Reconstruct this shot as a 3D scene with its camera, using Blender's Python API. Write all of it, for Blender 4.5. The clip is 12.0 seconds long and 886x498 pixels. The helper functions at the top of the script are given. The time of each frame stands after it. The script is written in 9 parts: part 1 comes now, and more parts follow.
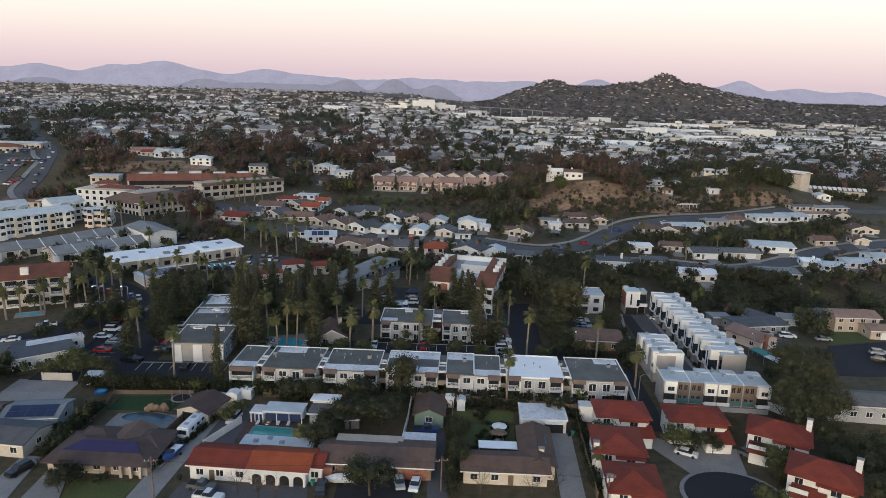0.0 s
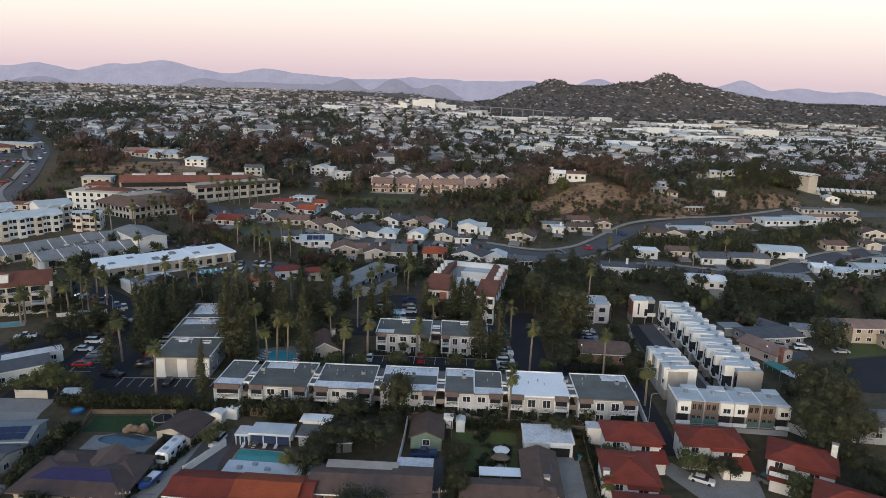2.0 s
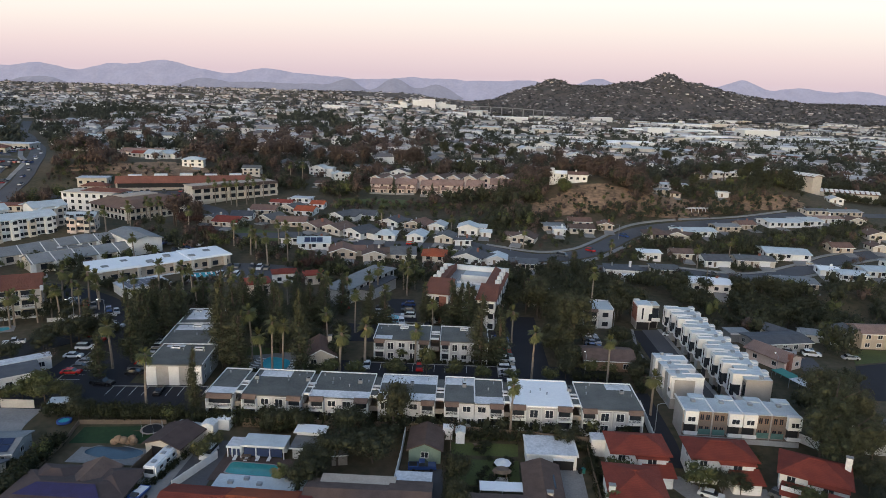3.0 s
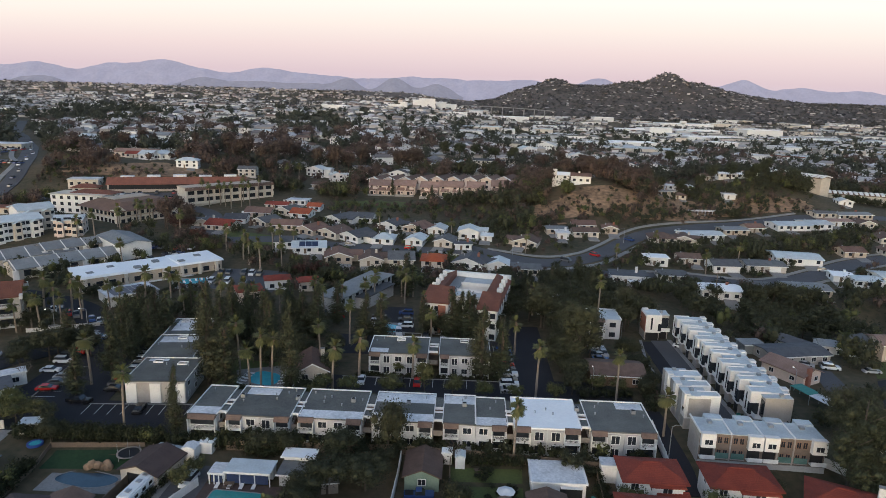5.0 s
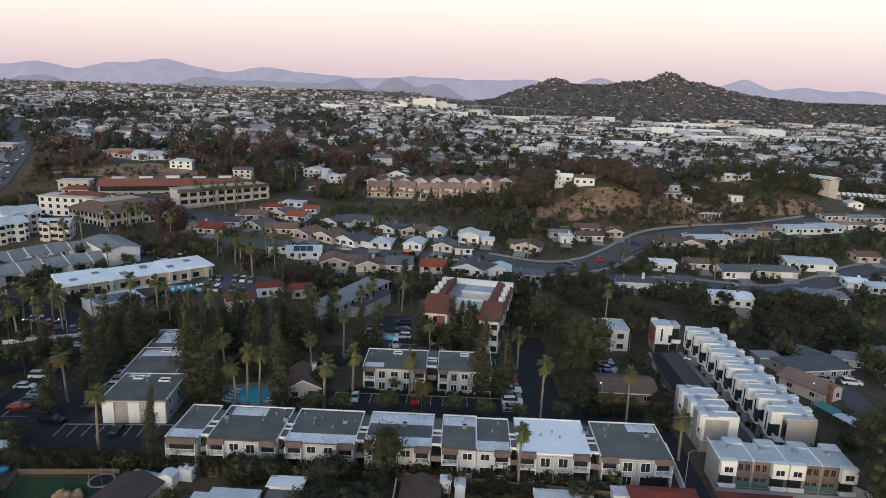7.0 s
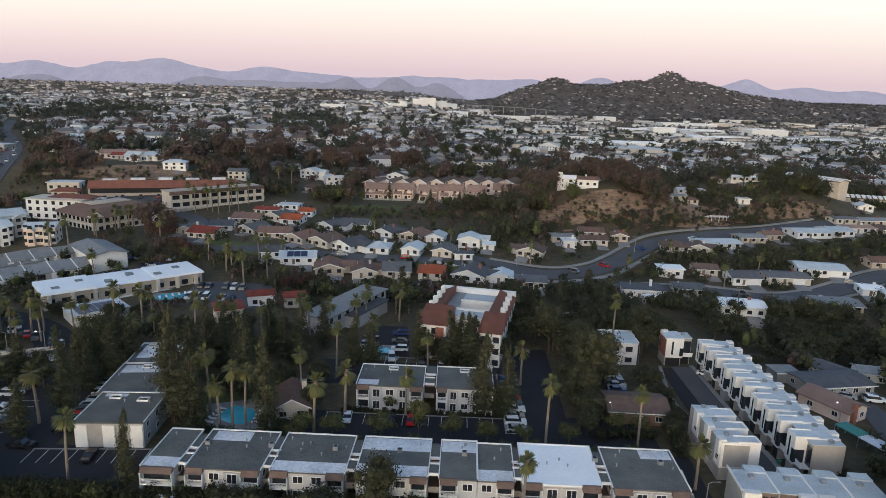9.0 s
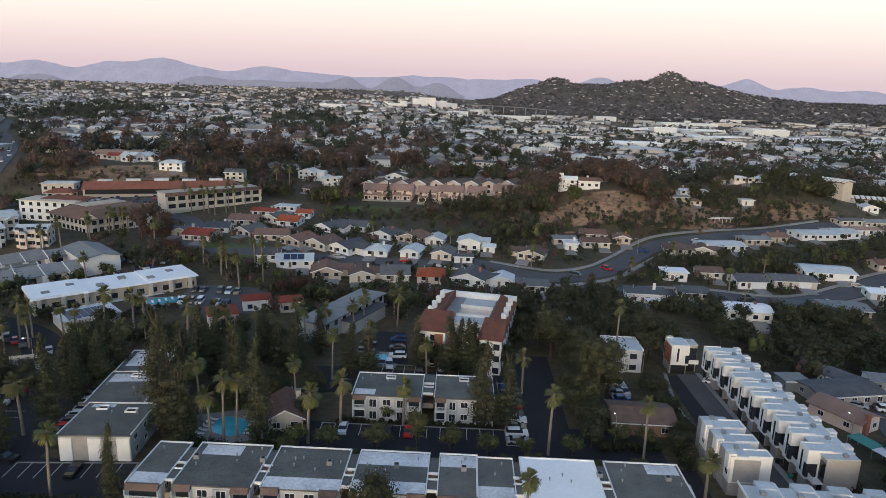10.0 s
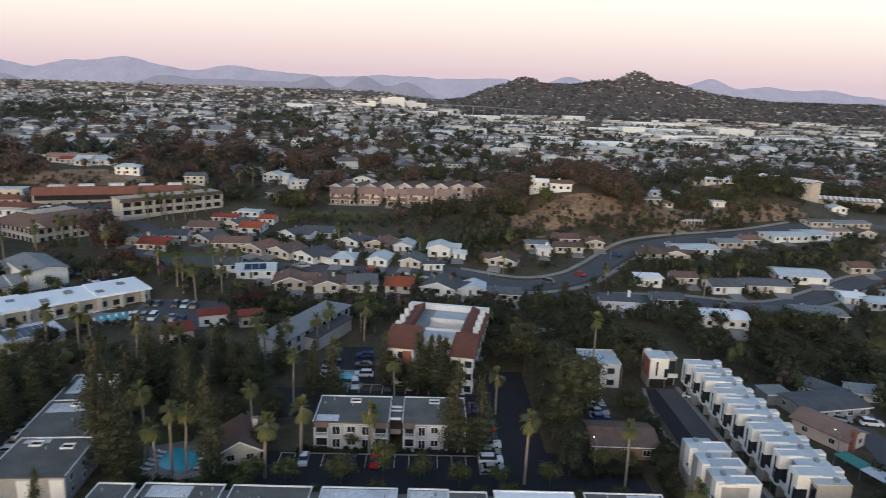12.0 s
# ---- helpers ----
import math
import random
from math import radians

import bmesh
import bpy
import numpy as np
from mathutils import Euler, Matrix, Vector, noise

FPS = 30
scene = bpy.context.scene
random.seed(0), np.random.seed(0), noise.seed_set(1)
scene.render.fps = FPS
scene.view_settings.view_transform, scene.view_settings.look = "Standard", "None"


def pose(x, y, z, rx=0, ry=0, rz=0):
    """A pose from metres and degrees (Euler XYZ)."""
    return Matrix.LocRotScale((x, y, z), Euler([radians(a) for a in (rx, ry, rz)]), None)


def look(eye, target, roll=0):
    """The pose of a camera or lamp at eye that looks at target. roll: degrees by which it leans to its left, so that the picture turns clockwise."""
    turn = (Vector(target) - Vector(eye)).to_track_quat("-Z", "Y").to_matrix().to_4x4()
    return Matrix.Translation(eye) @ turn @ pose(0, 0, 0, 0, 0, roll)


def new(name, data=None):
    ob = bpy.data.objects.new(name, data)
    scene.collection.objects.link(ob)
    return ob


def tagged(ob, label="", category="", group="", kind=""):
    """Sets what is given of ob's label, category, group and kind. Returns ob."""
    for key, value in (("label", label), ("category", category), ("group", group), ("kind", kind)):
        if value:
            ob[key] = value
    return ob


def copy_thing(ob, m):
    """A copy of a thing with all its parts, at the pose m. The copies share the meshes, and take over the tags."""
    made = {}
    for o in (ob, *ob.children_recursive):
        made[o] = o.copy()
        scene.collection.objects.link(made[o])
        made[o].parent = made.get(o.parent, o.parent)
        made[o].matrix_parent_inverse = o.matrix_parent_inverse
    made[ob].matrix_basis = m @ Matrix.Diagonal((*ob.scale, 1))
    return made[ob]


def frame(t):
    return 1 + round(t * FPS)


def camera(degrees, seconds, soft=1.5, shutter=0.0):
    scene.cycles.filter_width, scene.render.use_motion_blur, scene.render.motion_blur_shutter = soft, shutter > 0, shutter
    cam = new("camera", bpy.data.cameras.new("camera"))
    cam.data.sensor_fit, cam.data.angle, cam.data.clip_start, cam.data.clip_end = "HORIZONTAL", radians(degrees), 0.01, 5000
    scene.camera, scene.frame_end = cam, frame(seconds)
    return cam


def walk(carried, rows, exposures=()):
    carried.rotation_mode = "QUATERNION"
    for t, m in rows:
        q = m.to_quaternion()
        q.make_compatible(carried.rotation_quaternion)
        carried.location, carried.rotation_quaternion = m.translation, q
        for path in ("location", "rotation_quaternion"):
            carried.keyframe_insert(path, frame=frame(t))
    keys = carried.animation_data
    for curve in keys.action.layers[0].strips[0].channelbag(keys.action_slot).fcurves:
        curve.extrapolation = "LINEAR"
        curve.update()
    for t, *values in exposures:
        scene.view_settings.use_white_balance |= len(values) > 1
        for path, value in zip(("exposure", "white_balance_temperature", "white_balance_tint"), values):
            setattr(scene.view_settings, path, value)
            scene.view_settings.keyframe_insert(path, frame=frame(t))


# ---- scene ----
# the camera: seconds, metres, and yaw, pitch, roll in degrees
cam = camera(68.0, 12.0, soft=0.7, shutter=0.5)
ROWS = [
    (0, 0, 0, 69.6, 0, -13.128, 1.7),
    (1.5, 0.28, 7.05, 69.77, 0.027, -13.155, 1.727),
    (3, 0.51, 14.16, 69.8, 0.051, -13.182, 1.751),
    (4.5, 0.69, 21.34, 69.73, 0.074, -13.208, 1.773),
    (6, 0.86, 28.58, 69.64, 0.094, -13.233, 1.793),
    (7.5, 1.05, 35.86, 69.57, 0.111, -13.257, 1.81),
    (9, 1.27, 43.2, 69.59, 0.127, -13.281, 1.826),
    (10.5, 1.56, 50.58, 69.75, 0.14, -13.303, 1.838),
    (11.5, 1.75, 55.54, 70.28, 0.094, -13.279, 1.858),
    (11.6, 1.83, 55.95, 70.33, 0.094, -13.279, 1.858),
    (11.7, 1.92, 56.35, 70.37, -0.236, -13.279, 1.858),
    (11.8, 2.01, 56.76, 70.41, -0.776, -13.279, 1.858),
    (11.9, 2.09, 57.16, 70.46, -1.556, -13.279, 1.858),
    (12, 2.18, 57.57, 70.5, -2.456, -13.279, 1.858),
]
walk(cam, [(t, pose(x, y, z, 0, 0, yaw) @ pose(0, 0, 0, 90 + pitch, 0, 0) @ pose(0, 0, 0, 0, 0, roll)) for t, x, y, z, yaw, pitch, roll in ROWS])

# ---- light: clear sky just after sunset, the glow behind the camera ----
world = bpy.data.worlds.new("dusk_sky")
scene.world = world
world.use_nodes = True
wn = world.node_tree
sky = wn.nodes.new("ShaderNodeTexSky")
sky.sky_type, sky.sun_disc = "NISHITA", False
sky.sun_elevation, sky.sun_rotation = radians(14), radians(195)
sky.air_density, sky.dust_density, sky.ozone_density = 1.0, 1.2, 1.7
wn.links.new(sky.outputs[0], wn.nodes["Background"].inputs[0])
wn.nodes["Background"].inputs[1].default_value = 0.15
sun = new("sun", bpy.data.lights.new("sun", "SUN"))
sun.data.energy, sun.data.angle, sun.data.color = 0.24, radians(70), (1.0, 0.87, 0.81)
sun.matrix_world = look((-60, -200, 150), (0, 0, 0))
scene.view_settings.exposure = 0.76

# ---- materials ----
def mat(name, a, b=None, scale=1.0, rough=0.8, metal=0.0, bump=0.0, vary=0.0, fine=8.0, spec=0.3, bands=None):
    """Two-scale mottled surface; vary: brightness spread from object to object; bands: (per metre, depth, axis) ribs."""
    m = bpy.data.materials.new(name)
    m.use_nodes = True
    nt = m.node_tree
    bsdf = nt.nodes["Principled BSDF"]
    bsdf.inputs["Roughness"].default_value, bsdf.inputs["Metallic"].default_value = rough, metal
    bsdf.inputs["Specular IOR Level"].default_value = spec
    b = b or tuple(c * 0.8 for c in a)
    tc = nt.nodes.new("ShaderNodeTexCoord")
    n1, n2 = nt.nodes.new("ShaderNodeTexNoise"), nt.nodes.new("ShaderNodeTexNoise")
    for n, s, d in ((n1, scale, 4.0), (n2, scale * fine, 6.0)):
        n.inputs["Scale"].default_value, n.inputs["Detail"].default_value = s, d
        nt.links.new(tc.outputs["Object"], n.inputs["Vector"])
    avg = nt.nodes.new("ShaderNodeMath")
    avg.operation = "ADD"
    nt.links.new(n1.outputs[0], avg.inputs[0]), nt.links.new(n2.outputs[0], avg.inputs[1])
    ramp = nt.nodes.new("ShaderNodeMapRange")
    ramp.inputs[1].default_value, ramp.inputs[2].default_value = 0.75, 1.25
    nt.links.new(avg.outputs[0], ramp.inputs[0])
    mix = nt.nodes.new("ShaderNodeMix")
    mix.data_type = "RGBA"
    mix.inputs[6].default_value, mix.inputs[7].default_value = (*a, 1), (*b, 1)
    nt.links.new(ramp.outputs[0], mix.inputs[0])
    out = mix.outputs[2]
    if vary:
        info, hsv, mr = nt.nodes.new("ShaderNodeObjectInfo"), nt.nodes.new("ShaderNodeHueSaturation"), nt.nodes.new("ShaderNodeMapRange")
        mr.inputs[3].default_value, mr.inputs[4].default_value = 1 - vary, 1 + vary
        nt.links.new(info.outputs["Random"], mr.inputs[0]), nt.links.new(mr.outputs[0], hsv.inputs["Value"]), nt.links.new(out, hsv.inputs["Color"])
        out = hsv.outputs[0]
    nt.links.new(out, bsdf.inputs["Base Color"])
    height = n2.outputs[0]
    if bands:
        wave = nt.nodes.new("ShaderNodeTexWave")
        wave.bands_direction = bands[2]
        wave.inputs["Scale"].default_value, wave.inputs["Distortion"].default_value = bands[0], 0.3
        nt.links.new(tc.outputs["Object"], wave.inputs["Vector"])
        height, bump = wave.outputs[1], bands[1]
        if bands[1] >= 0.06:
            rows = nt.nodes.new("ShaderNodeTexWave")
            rows.bands_direction, rows.inputs["Scale"].default_value = "Y", 0.9
            nt.links.new(tc.outputs["Object"], rows.inputs["Vector"])
            shade, both = nt.nodes.new("ShaderNodeHueSaturation"), nt.nodes.new("ShaderNodeMath")
            both.operation = "MULTIPLY"
            nt.links.new(rows.outputs[1], both.inputs[0]), nt.links.new(wave.outputs[1], both.inputs[1])
            worn = nt.nodes.new("ShaderNodeMapRange")
            worn.inputs[3].default_value, worn.inputs[4].default_value = 0.90, 1.16
            nt.links.new(both.outputs[0], worn.inputs[0]), nt.links.new(worn.outputs[0], shade.inputs["Value"]), nt.links.new(out, shade.inputs["Color"])
            nt.links.new(shade.outputs[0], bsdf.inputs["Base Color"])
    if bump:
        bp = nt.nodes.new("ShaderNodeBump")
        bp.inputs["Strength"].default_value, bp.inputs["Distance"].default_value = 0.6, bump
        nt.links.new(height, bp.inputs["Height"]), nt.links.new(bp.outputs[0], bsdf.inputs["Normal"])
    return m


def leaf_mat(name, a, b, c):
    """Foliage: three greens mixed by clump and by tree."""
    m = bpy.data.materials.new(name)
    m.use_nodes = True
    nt = m.node_tree
    bsdf = nt.nodes["Principled BSDF"]
    bsdf.inputs["Roughness"].default_value, bsdf.inputs["Specular IOR Level"].default_value = 0.75, 0.2
    geo, info = nt.nodes.new("ShaderNodeNewGeometry"), nt.nodes.new("ShaderNodeObjectInfo")
    m1, m2 = nt.nodes.new("ShaderNodeMix"), nt.nodes.new("ShaderNodeMix")
    m1.data_type = m2.data_type = "RGBA"
    m1.inputs[6].default_value, m1.inputs[7].default_value, m2.inputs[7].default_value = (*a, 1), (*b, 1), (*c, 1)
    half = nt.nodes.new("ShaderNodeMath")
    half.operation, half.inputs[1].default_value = "MULTIPLY", 0.7
    nt.links.new(geo.outputs["Random Per Island"], m1.inputs[0])
    nt.links.new(info.outputs["Random"], half.inputs[0]), nt.links.new(half.outputs[0], m2.inputs[0])
    nt.links.new(m1.outputs[2], m2.inputs[6]), nt.links.new(m2.outputs[2], bsdf.inputs["Base Color"])
    return m


def paint_mat(name, colours, rough=0.6, spec=0.4):
    """One of several plain colours, piece by piece of a joined mesh."""
    m = bpy.data.materials.new(name)
    m.use_nodes = True
    nt = m.node_tree
    bsdf = nt.nodes["Principled BSDF"]
    bsdf.inputs["Roughness"].default_value, bsdf.inputs["Specular IOR Level"].default_value = rough, spec
    geo, ramp = nt.nodes.new("ShaderNodeNewGeometry"), nt.nodes.new("ShaderNodeValToRGB")
    ramp.color_ramp.interpolation = "CONSTANT"
    while len(ramp.color_ramp.elements) < len(colours):
        ramp.color_ramp.elements.new(0.5)
    for k, (e, c) in enumerate(zip(ramp.color_ramp.elements, colours)):
        e.position, e.color = k / len(colours), (*c, 1)
    nt.links.new(geo.outputs["Random Per Island"], ramp.inputs[0]), nt.links.new(ramp.outputs[0], bsdf.inputs["Base Color"])
    return m


WHITE = mat("white_stucco", (0.72, 0.71, 0.69), (0.60, 0.59, 0.57), 0.5, 0.9, bump=0.02)
APTW = mat("grey_white_stucco", (0.50, 0.50, 0.51), (0.41, 0.41, 0.42), 0.5, 0.9, bump=0.02)
CREAM = mat("cream_stucco", (0.56, 0.51, 0.44), (0.46, 0.41, 0.35), 0.4, 0.9, bump=0.02)
BEIGE = mat("beige_stucco", (0.46, 0.39, 0.32), (0.38, 0.32, 0.26), 0.4, 0.9, bump=0.02)
PINK = mat("rose_stucco", (0.66, 0.54, 0.47), (0.55, 0.45, 0.39), 0.4, 0.9, bump=0.02)
GREYW = mat("grey_stucco", (0.42, 0.42, 0.42), (0.34, 0.34, 0.34), 0.4, 0.9, bump=0.02)
TAUPE = mat("taupe_siding", (0.30, 0.26, 0.23), (0.24, 0.21, 0.18), 0.5, 0.85, bands=(6, 0.02, "Z"))
BROWNW = mat("brown_siding", (0.26, 0.17, 0.12), (0.19, 0.12, 0.09), 0.6, 0.85, bands=(5, 0.02, "Z"))
GREENW = mat("green_siding", (0.20, 0.27, 0.22), (0.15, 0.21, 0.17), 0.6, 0.85, bands=(5, 0.02, "Z"))
REDTILE = mat("red_clay_tile", (0.30, 0.062, 0.038), (0.20, 0.040, 0.027), 0.35, 0.85, bands=(9, 0.10, "X"), vary=0.12, fine=14)
ORTILE = mat("orange_clay_tile", (0.46, 0.11, 0.043), (0.33, 0.075, 0.033), 0.35, 0.85, bands=(9, 0.10, "X"), vary=0.08, fine=14)
BRTILE = mat("brown_tile", (0.22, 0.13, 0.10), (0.15, 0.09, 0.07), 0.4, 0.9, bands=(9, 0.07, "X"), vary=0.15, fine=12)
CLAY = mat("weathered_clay_tile", (0.24, 0.095, 0.062), (0.165, 0.066, 0.046), 0.35, 0.85, bands=(9, 0.10, "X"), vary=0.1, fine=14)
ROSET = mat("rose_brown_tile", (0.33, 0.22, 0.18), (0.24, 0.155, 0.125), 0.35, 0.9, bands=(9, 0.06, "X"), vary=0.15, fine=12)
SHINGLE = mat("brown_shingle", (0.148, 0.100, 0.080), (0.092, 0.062, 0.051), 0.5, 0.95, bump=0.05, vary=0.2, fine=14)
DBROWN = mat("dark_brown_shingle", (0.092, 0.066, 0.060), (0.060, 0.043, 0.041), 0.5, 0.95, bump=0.05, vary=0.1, fine=14)
GSHINGLE = mat("grey_shingle", (0.135, 0.138, 0.14), (0.088, 0.09, 0.095), 0.5, 0.95, bump=0.05, vary=0.25, fine=14)
DSHINGLE = mat("charcoal_shingle", (0.098, 0.102, 0.112), (0.062, 0.066, 0.075), 0.5, 0.9, bump=0.05, vary=0.2, fine=14)
GRAVEL = mat("grey_roof_felt", (0.142, 0.144, 0.134), (0.074, 0.077, 0.073), 0.18, 0.95, bump=0.02, vary=0.12, fine=20)
COAT = mat("white_roof_coating", (0.68, 0.69, 0.71), (0.40, 0.42, 0.44), 0.22, 0.7, vary=0.05, fine=9)
COATW = mat("bright_white_roof", (0.84, 0.86, 0.87), (0.76, 0.78, 0.80), 0.15, 0.6, fine=12)
PALER = mat("pale_blue_grey_roof", (0.52, 0.575, 0.60), (0.40, 0.445, 0.47), 0.35, 0.8, vary=0.1, fine=9)
METALG = mat("grey_metal_roof", (0.24, 0.25, 0.255), (0.17, 0.18, 0.185), 0.3, 0.7, bands=(3, 0.03, "X"), vary=0.12)
TRIM = mat("white_trim", (0.74, 0.74, 0.73), (0.64, 0.64, 0.63), 1.5, 0.7)
BRICKR = mat("red_brick", (0.30, 0.13, 0.09), (0.20, 0.08, 0.06), 1.0, 0.9, bump=0.02)
TANP = mat("tan_panel", (0.190, 0.150, 0.126), (0.145, 0.113, 0.095), 0.8, 0.85, bands=(8, 0.02, "Z"))
GREYP = mat("warm_grey_panel", (0.36, 0.34, 0.32), (0.29, 0.27, 0.25), 0.6, 0.85, bands=(5, 0.02, "X"))
GLASS = mat("dark_window_glass", (0.03, 0.035, 0.042), (0.015, 0.018, 0.024), 0.8, 0.12, spec=0.5)
# near-black: painted shade inside openings, and the colour of black things
DARK = mat("black_and_shade", (0.02, 0.02, 0.022), (0.012, 0.012, 0.013), 0.8, 0.7)
STEEL = mat("galvanised_metal", (0.35, 0.36, 0.37), (0.28, 0.29, 0.30), 2.0, 0.45, metal=0.6)
ASPHALT = mat("asphalt", (0.026, 0.026, 0.031), (0.018, 0.018, 0.022), 0.12, 0.9, bump=0.01, fine=30)
OLDROAD = mat("worn_asphalt", (0.100, 0.100, 0.107), (0.068, 0.069, 0.074), 0.08, 0.9, bump=0.01, fine=30)
CONCRETE = mat("concrete", (0.275, 0.27, 0.262), (0.19, 0.185, 0.18), 0.15, 0.9, bump=0.01, fine=20)
LINE = mat("road_paint", (0.62, 0.62, 0.60), (0.45, 0.45, 0.44), 1.5, 0.8)
WATER = mat("pool_water", (0.08, 0.46, 0.54), (0.06, 0.36, 0.44), 0.5, 0.06, spec=0.5, bump=0.01)
GWATER = mat("green_pool_water", (0.05, 0.31, 0.29), (0.04, 0.24, 0.235), 0.5, 0.06, spec=0.5, bump=0.01)
BLIND = mat("dark_blue_blind", (0.035, 0.055, 0.12), (0.025, 0.04, 0.09), 0.8, 0.7)
PAVER = mat("red_brown_paving", (0.105, 0.072, 0.062), (0.070, 0.049, 0.043), 0.6, 0.9, bump=0.02, fine=14)
OFFROOF = mat("brown_office_shingle", (0.185, 0.115, 0.085), (0.135, 0.085, 0.064), 0.3, 0.9, bands=(2, 0.05, "Z"), fine=14)
MANS = mat("grey_brown_shakes", (0.165, 0.118, 0.098), (0.115, 0.082, 0.069), 0.6, 0.9, bands=(5, 0.03, "Z"))
DWATER = mat("dark_pool_water", (0.03, 0.065, 0.095), (0.022, 0.05, 0.075), 0.5, 0.05, spec=0.5, bump=0.01)
LAWN = mat("lawn", (0.098, 0.118, 0.038), (0.062, 0.076, 0.028), 0.12, 0.95, bump=0.03, fine=25)
TURF = mat("putting_green", (0.022, 0.052, 0.022), (0.016, 0.038, 0.017), 0.2, 0.95)
WOOD = mat("weathered_wood", (0.19, 0.14, 0.10), (0.13, 0.095, 0.07), 0.8, 0.9, bands=(7, 0.02, "X"))
BARK = mat("bark", (0.095, 0.072, 0.058), (0.060, 0.046, 0.038), 1.2, 0.95, bump=0.05)
PBARK = mat("palm_bark", (0.24, 0.20, 0.165), (0.17, 0.14, 0.115), 1.2, 0.95, bump=0.04)
NAVY = mat("navy_tarpaulin", (0.035, 0.032, 0.10), (0.024, 0.022, 0.07), 0.6, 0.8)
TEAL = mat("teal_tinted_glass", (0.11, 0.20, 0.185), (0.075, 0.145, 0.135), 0.8, 0.15, spec=0.5)
TARP = mat("blue_tarp", (0.04, 0.09, 0.30), (0.03, 0.07, 0.23), 0.8, 0.6)
SOLAR = mat("solar_panel", (0.022, 0.034, 0.085), (0.015, 0.023, 0.058), 0.6, 0.4, spec=0.3)
AWNING = mat("teal_awning", (0.05, 0.24, 0.20), (0.04, 0.18, 0.16), 0.8, 0.7)
L_OAK = leaf_mat("oak_leaves", (0.020, 0.024, 0.013), (0.044, 0.048, 0.026), (0.048, 0.048, 0.026))
L_PINE = leaf_mat("pine_needles", (0.022, 0.027, 0.014), (0.056, 0.063, 0.033), (0.062, 0.060, 0.033))
L_EUC = leaf_mat("eucalyptus_leaves", (0.054, 0.038, 0.032), (0.112, 0.077, 0.062), (0.076, 0.058, 0.045))
L_LIME = leaf_mat("light_green_leaves", (0.050, 0.058, 0.022), (0.095, 0.100, 0.038), (0.072, 0.066, 0.030))
L_PALM = leaf_mat("palm_fronds", (0.065, 0.078, 0.028), (0.155, 0.150, 0.058), (0.105, 0.098, 0.042))
L_HEDGE = leaf_mat("hedge_leaves", (0.014, 0.018, 0.008), (0.029, 0.034, 0.014), (0.024, 0.025, 0.012))
# cool, pale leaf colours: distance haze is put into the base colour
L_HAZE = leaf_mat("hazed_leaves", (0.050, 0.049, 0.051), (0.100, 0.096, 0.095), (0.072, 0.067, 0.067))
L_TWIG = leaf_mat("bare_twigs", (0.13, 0.10, 0.085), (0.19, 0.15, 0.13), (0.12, 0.09, 0.08))
# olive leaves made paler than the near ones in place of haze
L_FAR = leaf_mat("haze_lifted_olive_leaves", (0.037, 0.040, 0.030), (0.062, 0.066, 0.049), (0.050, 0.050, 0.038))
L_RUST = leaf_mat("rust_leaves", (0.060, 0.043, 0.038), (0.112, 0.081, 0.070), (0.078, 0.062, 0.051))
L_RED = leaf_mat("red_foliage", (0.060, 0.026, 0.022), (0.095, 0.042, 0.032), (0.05, 0.03, 0.022))


# ---- building blocks ----
def sm(a, b, v):
    v = min(max((v - a) / (b - a), 0.0), 1.0)
    return v * v * (3 - 2 * v)


def bump_at(x, y, cx, cy, sx, sy):
    return math.exp(-((x - cx) / sx) ** 2 - ((y - cy) / sy) ** 2)


# the town's hill far off: crest place, height, width
HILL = ((370, 50, 110), (500, 66, 75), (640, 50, 90), (770, 44, 90), (890, 72, 90), (1015, 101, 60), (1130, 72, 90), (1250, 34, 100), (1400, 27, 140))


def ground(x, y):
    """Height of the land."""
    z = 1.5 * sm(131, 138, y) - 1.0 * sm(205, 240, y) + 5.0 * sm(250, 325, y) + 3.0 * sm(330, 430, y)
    z += 2.5 * sm(-30, -80, x) * sm(200, 260, y) * (1 - sm(300, 360, y))
    z -= 5.0 * sm(75, 100, x) * sm(195, 222, y) * (1 - sm(236, 256, y))
    z += 17 * bump_at(x, y, 88, 405, 44, 42) + 16 * bump_at(x, y, 195, 450, 45, 45) + 6 * bump_at(x, y, 20, 470, 45, 45)
    z -= 2.2 * bump_at(x, y, 122, 300, 48, 40)
    z += 13 * sm(360, 450, y) * sm(-60, -190, x) * (1 - sm(470, 640, y))
    if y > 400:
        s = x / y
        left = 1 - sm(-0.08, 0.12, s)
        rise = 14 * sm(450, 720, y) + 10 * sm(800, 1400, y) + 34 * sm(1400, 3000, y)
        z += left * rise - (1 - left) * 3 * sm(450, 900, y)
        z += 22 * bump_at(x, y, -60, 1600, 160, 220)
        if y > 2000:
            z += 66 * sm(2350, 3100, y) * sm(0.0, 0.16, s)
            z += sum(h * bump_at(x, y, c, 3250, w, 420) for c, h, w in HILL)
        z += (3 + 5 * sm(900, 3000, y)) * noise.noise((x / 160, y / 230, 0.3)) * sm(420, 600, y)
    return z


TAKEN = []


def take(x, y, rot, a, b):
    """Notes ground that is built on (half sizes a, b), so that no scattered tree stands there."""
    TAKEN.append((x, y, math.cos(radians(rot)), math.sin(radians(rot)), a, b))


def is_free(x, y, r=1.0):
    for px, py, c, s, a, b in TAKEN:
        dx, dy = x - px, y - py
        if abs(c * dx + s * dy) < a + r and abs(c * dy - s * dx) < b + r:
            return False
    return True


